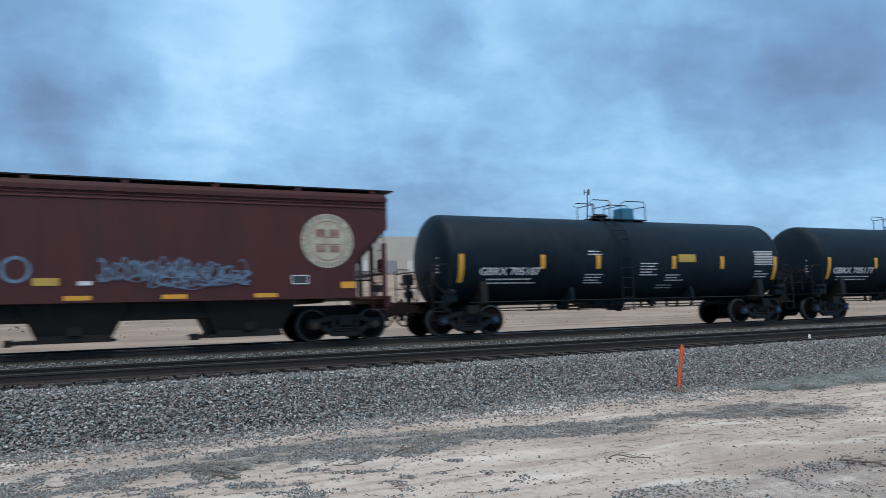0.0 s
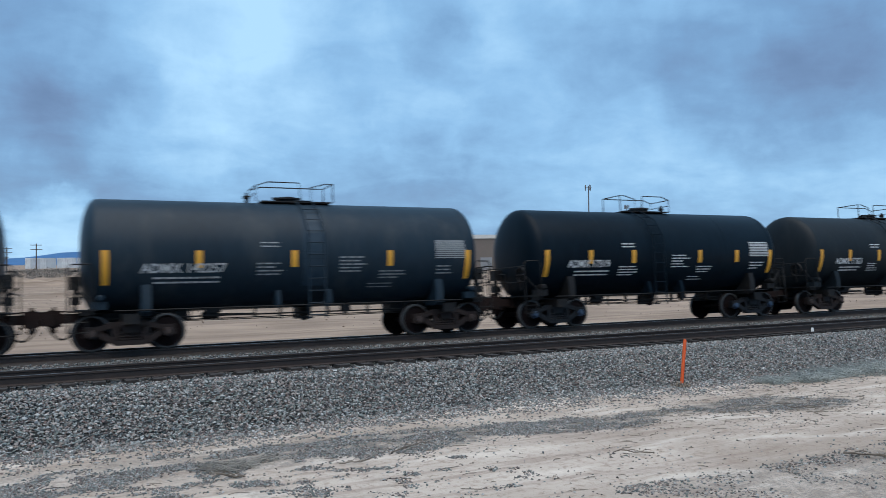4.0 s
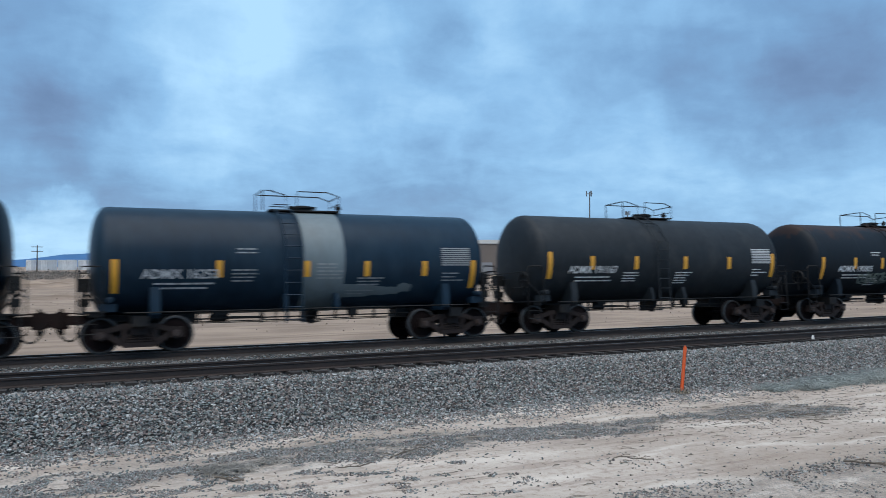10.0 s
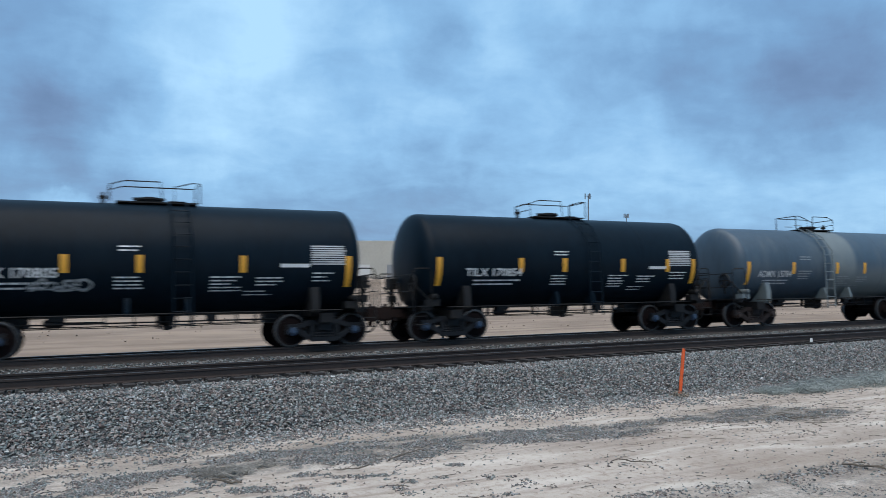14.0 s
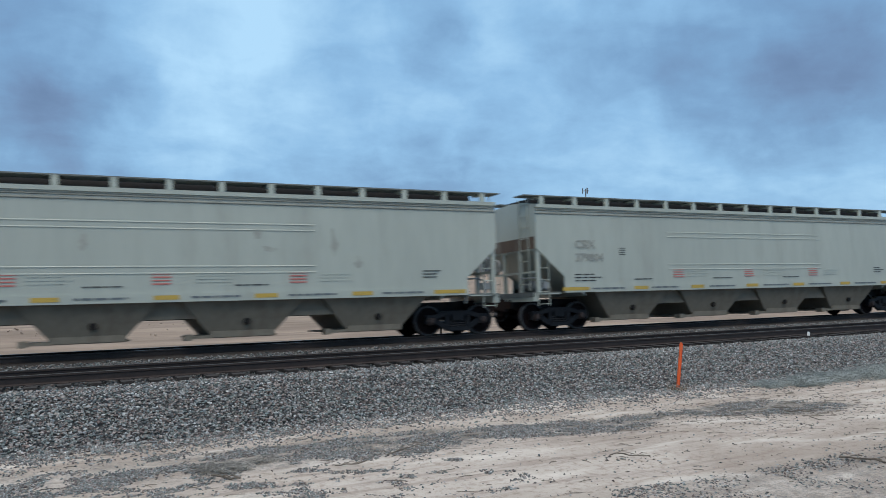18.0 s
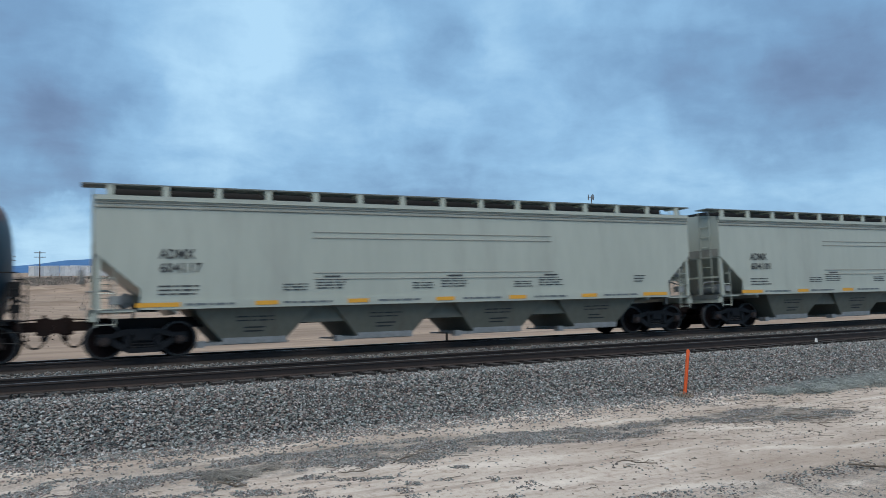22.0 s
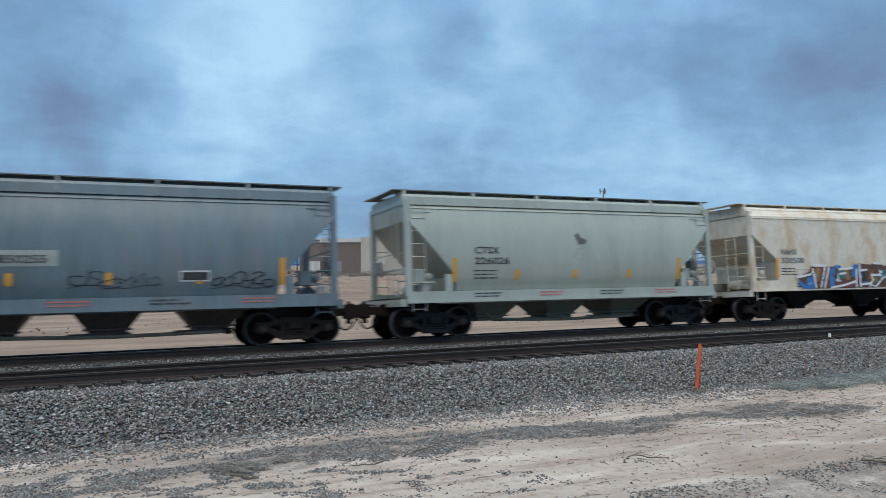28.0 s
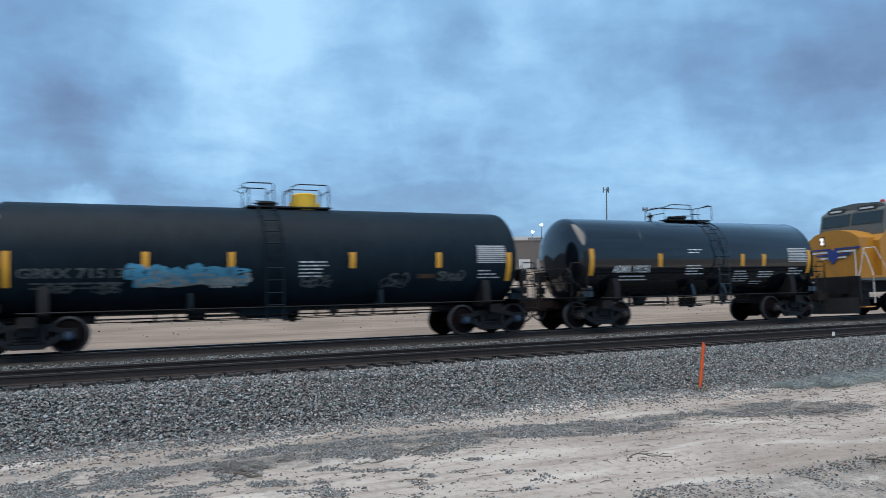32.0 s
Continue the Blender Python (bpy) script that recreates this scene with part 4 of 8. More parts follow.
def fit_lettering(text, x0, x1, height):
    v, _ = lettering(text, height)
    wide = max(p[0] for p in v) - min(p[0] for p in v)
    return lettering(text, height, round((x1 - x0) / wide, 3))


class Skin:
    """Lays flat marks on the camera-facing side of a car: wrap gives (y, z) for an arc height v."""

    def __init__(self, wrap):
        self.wrap = wrap

    def patch(self, x0, x1, v0, v1, lift=0.006, steps=4):
        s = Shape()
        rows = [v0 + (v1 - v0) * i / steps for i in range(steps + 1)]
        p = []
        for v in rows:
            y, z = self.wrap(v)
            p += [(x0, y - lift, z), (x1, y - lift, z), (x0, y + 0.01, z), (x1, y + 0.01, z)]
        f = [(0, 1, 3, 2)] + [(4 * steps + k for k in (0, 2, 3, 1))]
        f = [tuple(q) for q in f]
        for i in range(steps):
            a, b = 4 * i, 4 * i + 4
            f += [(a, b, b + 1, a + 1), (a, a + 2, b + 2, b), (a + 1, b + 1, b + 3, a + 3)]
        return s.add(p, f)

    def lines(self, x0, x1, v_top, n, gap=0.09, thick=0.035, seed=1, ragged=0.4, words=False):
        """Rows of unreadable small writing as plain bars."""
        rng = random.Random(seed)
        s = Shape()
        for i in range(n):
            v = v_top - i * gap
            xe = x1 - rng.uniform(0, ragged) * (x1 - x0)
            if words:
                x = x0
                while x < xe:
                    w = rng.uniform(0.10, 0.34)
                    q = self.patch(x, min(x + w, xe), v - thick, v, 0.007, 1)
                    s.add(q.v, q.f)
                    x += w + 0.045
            else:
                q = self.patch(x0, xe, v - thick, v, 0.007, 1)
                s.add(q.v, q.f)
        return s

    def text(self, text, x0, x1, v, height):
        verts, faces = fit_lettering(text, x0, x1, height)
        s = Shape()
        p = []
        for x, h in verts:
            y, z = self.wrap(v + h)
            p.append((x0 + x, y - 0.012, z))
        return s.add(p, faces)

    def stroke(self, pts, width, lift=0.009):
        """A ribbon of spray paint along (x, v) points."""
        s = Shape()
        p, f = [], []
        for i, (x, v) in enumerate(pts):
            x2, v2 = pts[min(i + 1, len(pts) - 1)]
            x1, v1 = pts[max(i - 1, 0)]
            d = math.hypot(x2 - x1, v2 - v1) or 1.0
            nx, nv = -(v2 - v1) / d * width / 2, (x2 - x1) / d * width / 2
            for k in (-1, 1):
                y, z = self.wrap(v + k * nv)
                p.append((x + k * nx, y - lift, z))
        for i in range(len(pts) - 1):
            f.append((2 * i, 2 * i + 2, 2 * i + 3, 2 * i + 1))
        return s.add(p, f)

    def curve(self, pts, width, lift=0.009, closed=False, n=5):
        """A smooth ribbon through a few points."""
        m = len(pts)
        out = []
        for i in range(m if closed else m - 1):
            q = [pts[(i + k) % m] if closed else pts[max(0, min(m - 1, i + k))] for k in (-1, 0, 1, 2)]
            for j in range(n):
                u = j / n
                out.append(tuple(0.5 * (2 * q[1][d] + (q[2][d] - q[0][d]) * u + (2 * q[0][d] - 5 * q[1][d] + 4 * q[2][d] - q[3][d]) * u * u + (3 * q[1][d] - q[0][d] - 3 * q[2][d] + q[3][d]) * u ** 3) for d in (0, 1)))
        out.append(pts[0] if closed else pts[-1])
        return self.stroke(out, width, lift)

    def scrawl(self, x0, x1, v0, v1, n, width, seed, lift=0.009):
        """Overlapping loops, hooks and slashes of sprayed paint that spell nothing."""
        rng = random.Random(seed)
        s = Shape()
        pitch, h = (x1 - x0) / n, v1 - v0
        for k in range(n):
            form = rng.choice(HOOKS)
            w = pitch * rng.uniform(1.1, 1.9)
            cx = x0 + pitch * (k + 0.5)
            tall, low = h * rng.uniform(0.55, 1.0), rng.uniform(0, 0.25) * h
            lean = rng.uniform(0.05, 0.35) * w
            flip = rng.choice((-1, 1))
            pts = [(cx + flip * (px - 0.5) * w * rng.uniform(0.9, 1.1) + lean * pz, v0 + low + tall * (pz + rng.uniform(-0.08, 0.08))) for px, pz in form]
            pts = [(min(max(px, x0 - 0.1), x1 + 0.1), min(pz, v1 + 0.05)) for px, pz in pts]
            q = self.curve(pts, width * rng.uniform(0.45, 1.0), lift + 0.0006 * k)
            s.add(q.v, q.f)
        q = self.curve([(x0 + (x1 - x0) * u, v0 + h * (0.1 + 0.12 * math.sin(9 * u + seed))) for u in (0, 0.2, 0.4, 0.6, 0.8, 1)], width * 0.4, lift + 0.0006 * n)
        return s.add(q.v, q.f)


HOOKS = (((0.9, 0.85), (0.5, 1.0), (0.1, 0.8), (0.45, 0.52), (0.9, 0.25), (0.5, 0.0), (0.05, 0.15)), ((0.9, 0.8), (0.5, 1.0), (0.05, 0.5), (0.5, 0.0), (0.95, 0.3)),
         ((0.5, 1.0), (0.1, 0.6), (0.3, 0.05), (0.8, 0.2), (0.85, 0.8), (0.4, 0.95)), ((0.0, 0.9), (0.6, 1.0), (0.15, 0.4), (0.95, 0.5), (0.5, -0.05)),
         ((0.1, 0.0), (0.3, 1.0), (0.7, 0.3), (0.95, 1.0)), ((0.2, 1.0), (0.15, 0.2), (0.5, 0.0), (0.9, 0.3), (0.8, 0.6), (0.3, 0.5)))


def round_skin(r, zc):
    return Skin(lambda v: (-r * math.cos(v / r), zc + r * math.sin(v / r)))


def tank_shape(half, r, zc, head=0.44):
    k = 0.86
    prof = [(-half + head * (1 - abs(math.cos(a)) ** k), r * math.sin(a) ** k) for a in np.linspace(0.06, math.pi / 2, 11)]
    prof += [(half - head * (1 - abs(math.cos(a)) ** k), r * math.sin(a) ** k) for a in np.linspace(math.pi / 2, 0.06, 11)]
    return Shape().lathe(prof, 48, "x", (0, 0, zc))


def ladder_shape(r, zc, x, side):
    s = Shape()
    y = side * (r + 0.10)
    z0, z1 = 0.62, zc + r * 0.80
    for k in (-0.23, 0.23):
        s.tube([(x + k, y, z0), (x + k, y, zc + 0.5), (x + k, side * (r * 0.70 + 0.12), zc + r * 0.75), (x + k, side * 0.45, zc + r + 0.02)], 0.024, 5)
    for i in range(11):
        z = z0 + 0.1 + 0.33 * i
        yy = y if z < zc + 0.5 else side * (math.sqrt(max(0.05, (r + 0.10) ** 2 - (z - zc) ** 2)))
        s.tube([(x - 0.23, yy, z), (x + 0.23, yy, z)], 0.016, 5)
    return s


def flipped(turn, shape):
    """The shape mirrored end for end when the car runs the other way round."""
    if turn:
        shape.v = [(-x, y, z) for x, y, z in shape.v]
    return shape


def hoop_shape(top):
    """Two separate hoops of tube round the dome of a pressure car."""
    s = Shape()
    for a, b, lean in ((-0.95, -0.25, -0.22), (0.25, 1.35, 0.0)):
        for y in (-0.48, 0.48):
            s.tube([(a, y, top), (a, y, top + 0.50), (a + lean, y, top + 0.58), (a + lean + 0.2, y, top + 0.67), (b - 0.06, y, top + 0.67), (b, y, top + 0.60), (b, y, top)], 0.018)
        for x in (a, b):
            s.tube([(x, -0.48, top + 0.5), (x, 0.48, top + 0.5)], 0.016)
    return s


def railing_shape(x0, x1, y, z0, high=0.62):
    """Safety railing round a tank's top platform, with its cranked ends."""
    s = Shape()
    t = 0.018
    xm = x0 + (x1 - x0) * 0.55
    s.tube([(x0, -y, z0), (x0, -y, z0 + high * 0.8), (x0 + 0.35, -y, z0 + high), (xm, -y, z0 + high), (xm + 0.05, -y, z0)], t)
    s.tube([(xm + 0.35, -y, z0), (xm + 0.35, -y, z0 + high * 0.78), (x1 - 0.2, -y, z0 + high), (x1, -y, z0 + high), (x1, -y, z0)], t)
    s.tube([(x0, -y, z0 + high * 0.8), (x0, y, z0 + high * 0.8)], t)
    s.tube([(x0, y, z0), (x0, y, z0 + high * 0.8), (x0 + 0.35, y, z0 + high), (x1 - 0.2, y, z0 + high), (x1, y, z0 + high), (x1, y, z0)], t)
    s.tube([(x1, -y, z0 + high), (x1, y, z0 + high)], t)
    s.tube([(x0, -y, z0 + high * 0.42), (x0, y, z0 + high * 0.42)], t * 0.8)
    return s


def tank_car(s_car, label, paint, stripes, ladder, mark=None, mark_x=(-4.3, -2.3), kind="syrup", housing=None, seed=0, white=M_WHITE, caps=False, band=None, mark_mat=None, truck_black=False, size=None, tape=(0.0, 0.0)):
    rng = random.Random(seed + 100)
    long = kind == "gas"
    spread, half, r, zc = (12.6, 7.3, 1.47, 2.36) if long else (8.84, 5.58, 1.505, 2.455)
    if paint is M_GLOSS:
        kind, r, zc = "slim", 1.40, 2.36
    if size:
        r, zc = size
        kind = "%s %.2f" % (kind, r)
    ends = spread / 2 + 2.0
    car = thing("tank_car", label, "tank car", "cars of the freight train")
    skin = round_skin(r, zc)
    part("tank", stored(("tank", kind), lambda: tank_shape(half, r, zc)), paint, car)
    add_trucks(car, s_car, spread, truck_black, caps)
    add_ends(car, ends, s_car)
    for end in (-1, 1):
        turn = 180 if end < 0 else 0
        part("stub_sill", stored("stub_sill", lambda: Shape().box(-1.5, 1.15, -0.25, 0.25, 0.72, 1.0).box(0.85, 1.15, -1.3, 1.3, 0.92, 1.02).box(-0.2, 0.2, -1.35, 1.35, 0.66, 0.92)), M_UNDER, car, at=pose(end * spread / 2, 0, 0, 0, 0, turn))
        part("end_platform", stored("end_platform", lambda: Shape().box(0.78, 1.32, -1.35, 1.35, 1.02, 1.06)), M_UNDER, car, at=pose(end * spread / 2, 0, 0, 0, 0, turn))

        def rail_end():
            s = Shape()
            for k in (-1, 1):
                s.tube([(1.42, k * 1.38, 0.5), (1.42, k * 1.38, 2.06), (1.34, k * 1.39, 2.16), (0.94, k * 1.45, 2.16), (0.86, k * 1.46, 2.06), (0.86, k * 1.46, 0.95)], 0.02)
                s.tube([(1.42, k * 1.38, 0.5), (1.0, k * 1.38, 0.5)], 0.014)
                s.tube([(1.42, k * 1.38, 0.75), (1.0, k * 1.38, 0.75)], 0.014)
                s.tube([(1.0, k * 1.38, 0.5), (1.0, k * 1.38, 1.0)], 0.014)
                s.tube([(1.36, k * 1.2, 1.72), (0.7, k * 1.3, 1.04)], 0.028, 5)
            s.tube([(1.42, -1.38, 2.0), (1.42, 1.38, 2.0)], 0.018)
            s.tube([(1.42, -1.38, 1.5), (1.42, 1.38, 1.5)], 0.016)
            return s

        part("end_railing", stored("rail_end", rail_end), M_UNDER, car, at=pose(end * spread / 2, 0, 0, 0, 0, turn))
        for side in (-1, 1):
            part("saddle", stored("saddle", lambda: Shape().prism_x([(-1.30, 0.86), (-1.42, 0.95), (-1.43, 1.32), (-1.36, 1.64), (-1.20, 1.64), (-1.02, 1.30), (-0.8, 1.08), (-0.6, 0.94), (-0.6, 0.86)], -0.12, 0.12)), paint if not truck_black else M_UNDER, car, at=pose(end * (spread / 2 - 0.35), 0, 0, 0, 0, 180 if side > 0 else 0))
    part("brake_wheel", stored("brake_wheel", lambda: Shape().lathe([(-0.02, 0.25), (0.02, 0.28), (0.02, 0.22), (-0.02, 0.22), (-0.02, 0.25)], 20, "x", (0, 0, 0), False).box(-0.02, 0.02, -0.25, 0.25, -0.02, 0.02).box(-0.02, 0.02, -0.02, 0.02, -0.5, 0.25)), M_UNDER, car, at=pose(-ends + 0.85, -0.7, 1.75))
    for end in (-1, 1):
        # hand brake, valves and hoses over the end platforms
        part("brake_stand", stored("brake_stand", lambda: Shape().box(-0.05, 0.05, -0.07, 0.07, 1.06, 1.62).box(-0.13, 0.12, -0.18, 0.18, 1.62, 1.96).box(-0.10, 0.14, -0.12, 0.12, 1.22, 1.42).tube([(0.0, -0.2, 1.8), (0.0, -0.7, 1.8), (0.0, -0.75, 1.1)], 0.022, 5)), M_UNDER, car, "black hand brake gear on a post", at=pose(end * (spread / 2 + 1.26), -0.75 * end, 0))
        part("platform_valve", stored("platform_valve", lambda: Shape().box(-0.2, 0.2, -0.15, 0.15, 1.04, 1.24).lathe([(-0.24, 0.05), (-0.2, 0.09), (0.2, 0.09), (0.24, 0.05)], 10, "y", (0.05, 0.0, 1.32))), M_UNDER if paint is M_BLACK else paint, car, at=pose(end * (spread / 2 + 0.75), -1.18, 0))
        for x in (2.7,):
            for side in (-1, 1):
                part("belly_pad", stored("belly_pad", lambda: Shape().prism_x([(-1.34, 0.96), (-1.36, 1.10), (-1.26, 1.42), (-1.14, 1.42), (-0.9, 1.10), (-0.85, 0.98)], -0.06, 0.06)), paint, car, at=pose(end * (spread / 2 - x - 1.0), 0, 0, 0, 0, 180 if side > 0 else 0))
    # pipes, rods and valves under the belly
    for side in (-1, 1):
        part("side_handrail", stored(("side_rail", kind, side), lambda: Shape().tube([(-half + 0.8, side * 1.47, 1.0), (half - 0.8, side * 1.47, 1.0)], 0.02)), M_UNDER, car, "thin rail along the tank")
    part("brake_pipe", stored(("pipe", kind), lambda: Shape().tube([(-ends + 0.9, -0.5, 0.80), (-2.2, -0.55, 0.80), (2.4, -0.55, 0.80), (ends - 0.9, -0.5, 0.80)], 0.022).tube([(-spread / 2 + 1.2, 0.3, 0.72), (spread / 2 - 1.2, 0.3, 0.72)], 0.016)), M_UNDER, car)
    part("bottom_outlet", stored("outlet", lambda: Shape().lathe([(0.58, 0.10), (0.64, 0.12), (0.72, 0.12), (0.74, 0.18), (0.95, 0.22)], 14, "z", (0.35, 0, 0)).box(0.2, 0.5, -0.42, -0.38, 0.62, 0.66).box(0.12, 0.15, -0.4, 0.4, 0.62, 0.95)), M_UNDER, car)
    part("brake_cylinder", stored("brake_cyl", lambda: Shape().lathe([(-2.6, 0.05), (-2.55, 0.11), (-2.15, 0.11), (-2.1, 0.04), (-1.2, 0.025)], 14, "x", (0, -0.35, 0.82)).box(-2.5, -2.1, -0.5, -0.2, 0.88, 1.0)), M_UNDER, car)
    part("control_valve", stored("control_valve", lambda: Shape().box(1.3, 1.55, -0.62, -0.42, 0.80, 0.98).box(1.36, 1.46, -0.6, -0.46, 0.72, 0.82)), M_UNDER, car)
    if long:
        part("belly_skirt", stored("skirt", lambda: Shape().prism([(-1.5, 0.98), (-1.0, 0.72), (-0.1, 0.72), (0.5, 0.98)], -0.5, 0.5)), paint, car)
    for x in (-3.4, -2.9, -1.2, -0.5, 0.9, 2.1, 2.6, 3.3):
        part("rod_hanger", stored("rod_hanger", lambda: Shape().box(-0.018, 0.018, -0.60, -0.50, 0.74, 0.98).box(-0.04, 0.04, -0.58, -0.50, 0.72, 0.78)), M_UNDER, car, at=pose(x, 0, 0))
    part("brake_rod", stored("brake_rod", lambda: Shape().tube([(-4.0, -0.62, 0.70), (0.3, -0.62, 0.68), (4.0, -0.62, 0.70)], 0.012, 5)), M_UNDER, car)
    # top platform
    top = zc + r
    hoops = long or paint is M_HAZED
    part("platform", stored(("platform", kind), lambda: Shape().box(-0.95, 1.1, -0.46, 0.46, top - 0.01, top + 0.03) if not long else Shape().box(-1.0, 1.45, -0.46, 0.46, top - 0.01, top + 0.03)), M_UNDER, car)
    part("platform_railing", stored(("railing", kind, ladder < 0, hoops), lambda: hoop_shape(top) if hoops else flipped(ladder < 0, railing_shape(-1.1, 1.15, 0.48, top + 0.0, 0.56))), M_UNDER, car)
    if not long or housing is None:
        part("manway", stored(("manway", kind), lambda: Shape().lathe([(top - 0.12, 0.30), (top + 0.10, 0.30), (top + 0.11, 0.36), (top + 0.16, 0.36), (top + 0.20, 0.2), (top + 0.21, 0.05)], 20, "z", (-0.1, 0, 0)).box(-0.52, 0.3, -0.05, 0.05, top + 0.12, top + 0.19)), M_UNDER, car, at=pose(0, 0, 0, 0, 0, 180 if ladder < 0 else 0))
        part("vent_valve", stored(("vent_valve", kind), lambda: Shape().lathe([(top - 0.12, 0.05), (top + 0.16, 0.05), (top + 0.17, 0.10), (top + 0.24, 0.10), (top + 0.26, 0.04), (top + 0.34, 0.03)], 10, "z")), M_UNDER, car, at=pose(1.25 if ladder < 0 else -1.25, 0.1, -0.02))
    else:
        part("valve_housing", stored("housing", lambda: Shape().lathe([(top - 0.1, 0.36), (top + 0.42, 0.36), (top + 0.46, 0.3), (top + 0.47, 0.04)], 20, "z", (0.75, 0, 0)).box(0.3, 1.2, -0.06, 0.06, top - 0.02, top + 0.2)), housing, car, "round protective valve housing")
        part("manway", stored("gas_manway", lambda: Shape().lathe([(top - 0.12, 0.26), (top + 0.12, 0.26), (top + 0.14, 0.32), (top + 0.18, 0.3), (top + 0.19, 0.04)], 18, "z", (-0.35, 0, 0))), M_UNDER, car)
    for side in (-1, 1):
        part("ladder", stored(("ladder", kind, side), lambda: ladder_shape(r, zc, 0, side)), paint if paint is not M_BROWNT else M_UNDER, car, at=pose(ladder, 0, 0))
    # weld seams round the shell
    for x in (-half + 0.50, -half / 2, half / 2, half - 0.50):
        part("weld_seam", stored(("seam", kind, x), lambda: Shape().lathe([(x - 0.03, r), (x - 0.01, r + 0.004), (x + 0.01, r + 0.004), (x + 0.03, r)], 48, "x", (0, 0, zc))), paint, car)
    if band:
        x0, x1 = band
        part("repainted_band", Shape().lathe([(x0, r + 0.002), (x0 + 0.02, r + 0.005), (x1 - 0.02, r + 0.005), (x1, r + 0.002)], 48, "x", (0, 0, zc)), M_BAND, car, "lighter grey repainted band")
    # reflective tape and writing
    for i, x in enumerate(stripes):
        tall = i in (0, len(stripes) - 1)
        h0, h1 = (-0.86, 0.04) if tall else (-0.42, 0.03)
        lift = (0.08 if long else 0.0) + tape[0 if tall else 1]
        h0, h1 = h0 + lift, h1 + lift
        x = max(-half + 0.56, min(half - 0.56, x))
        part("reflective_stripe", skin.patch(x - 0.085, x + 0.085, h0, h1, steps=6), M_YELLOW, car)
    if mark:
        part("reporting_mark", skin.text(mark, mark_x[0], mark_x[1], -0.54, 0.24), mark_mat or white, car, "car number in stencilled letters")
        part("stencil", skin.lines(mark_x[0] + 0.3, mark_x[1], -0.66, 2, 0.13, 0.05, seed, 0.2, True), mark_mat or white, car)
    e = stripes[-1]

    def clear(x0, x1, v):
        """Moves a block of writing below the tape where they would cross."""
        if mark and x0 < mark_x[1] + 0.1:
            return -0.86
        return -0.52 if any(x0 - 0.14 < x < x1 + 0.14 for x in stripes) else v

    part("stencil", skin.lines(e - 1.15, e - 0.16, 0.33, 9, 0.062, 0.038, seed + 1, 0.06), M_WORN if white is M_WHITE else white, car, "panel of small test writing")
    part("stencil", skin.lines(e - 1.1, e - 0.35, -0.42, 3, 0.11, 0.04, seed + 2, 0.5, True), white, car)
    part("stencil", skin.lines(ladder + 0.7, ladder + 1.5, clear(ladder + 0.7, ladder + 1.5, -0.14), 5, 0.10, 0.04, seed + 3, 0.4, True), white, car)
    part("stencil", skin.lines(ladder - 1.6, ladder - 0.8, clear(ladder - 1.6, ladder - 0.8, -0.30), 4, 0.10, 0.04, seed + 4, 0.4, True), white, car)
    if rng.random() < 0.7:
        part("stencil", skin.lines(ladder - 1.5, ladder - 0.9, 0.26, 2, 0.10, 0.035, seed + 6, 0.3, True), white, car)
        part("stencil", skin.lines(ladder + 1.6, ladder + 2.4, -0.95, 2, 0.12, 0.035, seed + 7, 0.4, True), white, car)
        part("stencil", skin.lines(ladder + 1.9, ladder + 2.7, -0.55, 3, 0.10, 0.04, seed + 5, 0.4, True), white, car)
    # small stencils on the tank head
    part("stencil", end_lines(-half + 0.30, -0.9, -0.35, zc + 0.75, 3, r), white, car)
    if long:
        part("stencil", end_lines(-half + 0.07, -0.85, -0.5, zc + 0.05, 5, r), white, car)
    CARS.append((car, s_car))
    return car, skin


def sum_shapes(list_of):
    s = Shape()
    for q in list_of:
        s.add(q.v, q.f)
    return s


def end_lines(x, y0, y1, z, n, r):
    s = Shape()
    for i in range(n):
        a = (y1 - y0) * (0.15 if i % 2 else 0.0)
        s.box(x - 0.02, x + 0.02, y0 + a, y1, z - 0.11 * i - 0.045, z - 0.11 * i)
    return s


def flat_skin(y):
    return Skin(lambda v: (y, v))


def hopper_common(car, s_car, half, spread, paint, steel, black=True, blue=True, through_sill=True):
    add_trucks(car, s_car, spread, black, blue)
    add_ends(car, spread / 2 + 1.88, s_car)
    if through_sill:
        part("centre_sill", stored(("csill", spread), lambda: Shape().box(-spread / 2 - 1.25, spread / 2 + 1.25, -0.2, 0.2, 0.74, 1.02)), steel, car)
    else:
        for end in (-1, 1):
            part("stub_sill", stored(("hopper_stub", end), lambda: Shape().box(-1.25, 1.25, -0.2, 0.2, 0.74, 1.06)), steel, car, at=pose(end * spread / 2, 0, 0))
    for end in (-1, 1):
        turn = 180 if end < 0 else 0
        part("end_sill", stored("end_sill", lambda: Shape().box(1.05, 1.25, -1.5, 1.5, 0.95, 1.2).box(0.2, 1.25, -1.5, 1.5, 1.16, 1.2)), paint, car, at=pose(end * spread / 2, 0, 0, 0, 0, turn))


def bay_shape(top, bottom, z0, z1, wt, wb):
    """One funnel-shaped discharge bay with its gate."""
    a, b = top / 2, bottom / 2
    p = [(-a, -wt, z1), (a, -wt, z1), (a, wt, z1), (-a, wt, z1), (-b, -wb, z0), (b, -wb, z0), (b, wb, z0), (-b, wb, z0)]
    s = Shape().add(p, [(0, 1, 2, 3), (7, 6, 5, 4), (0, 4, 5, 1), (1, 5, 6, 2), (2, 6, 7, 3), (3, 7, 4, 0)])
    return s


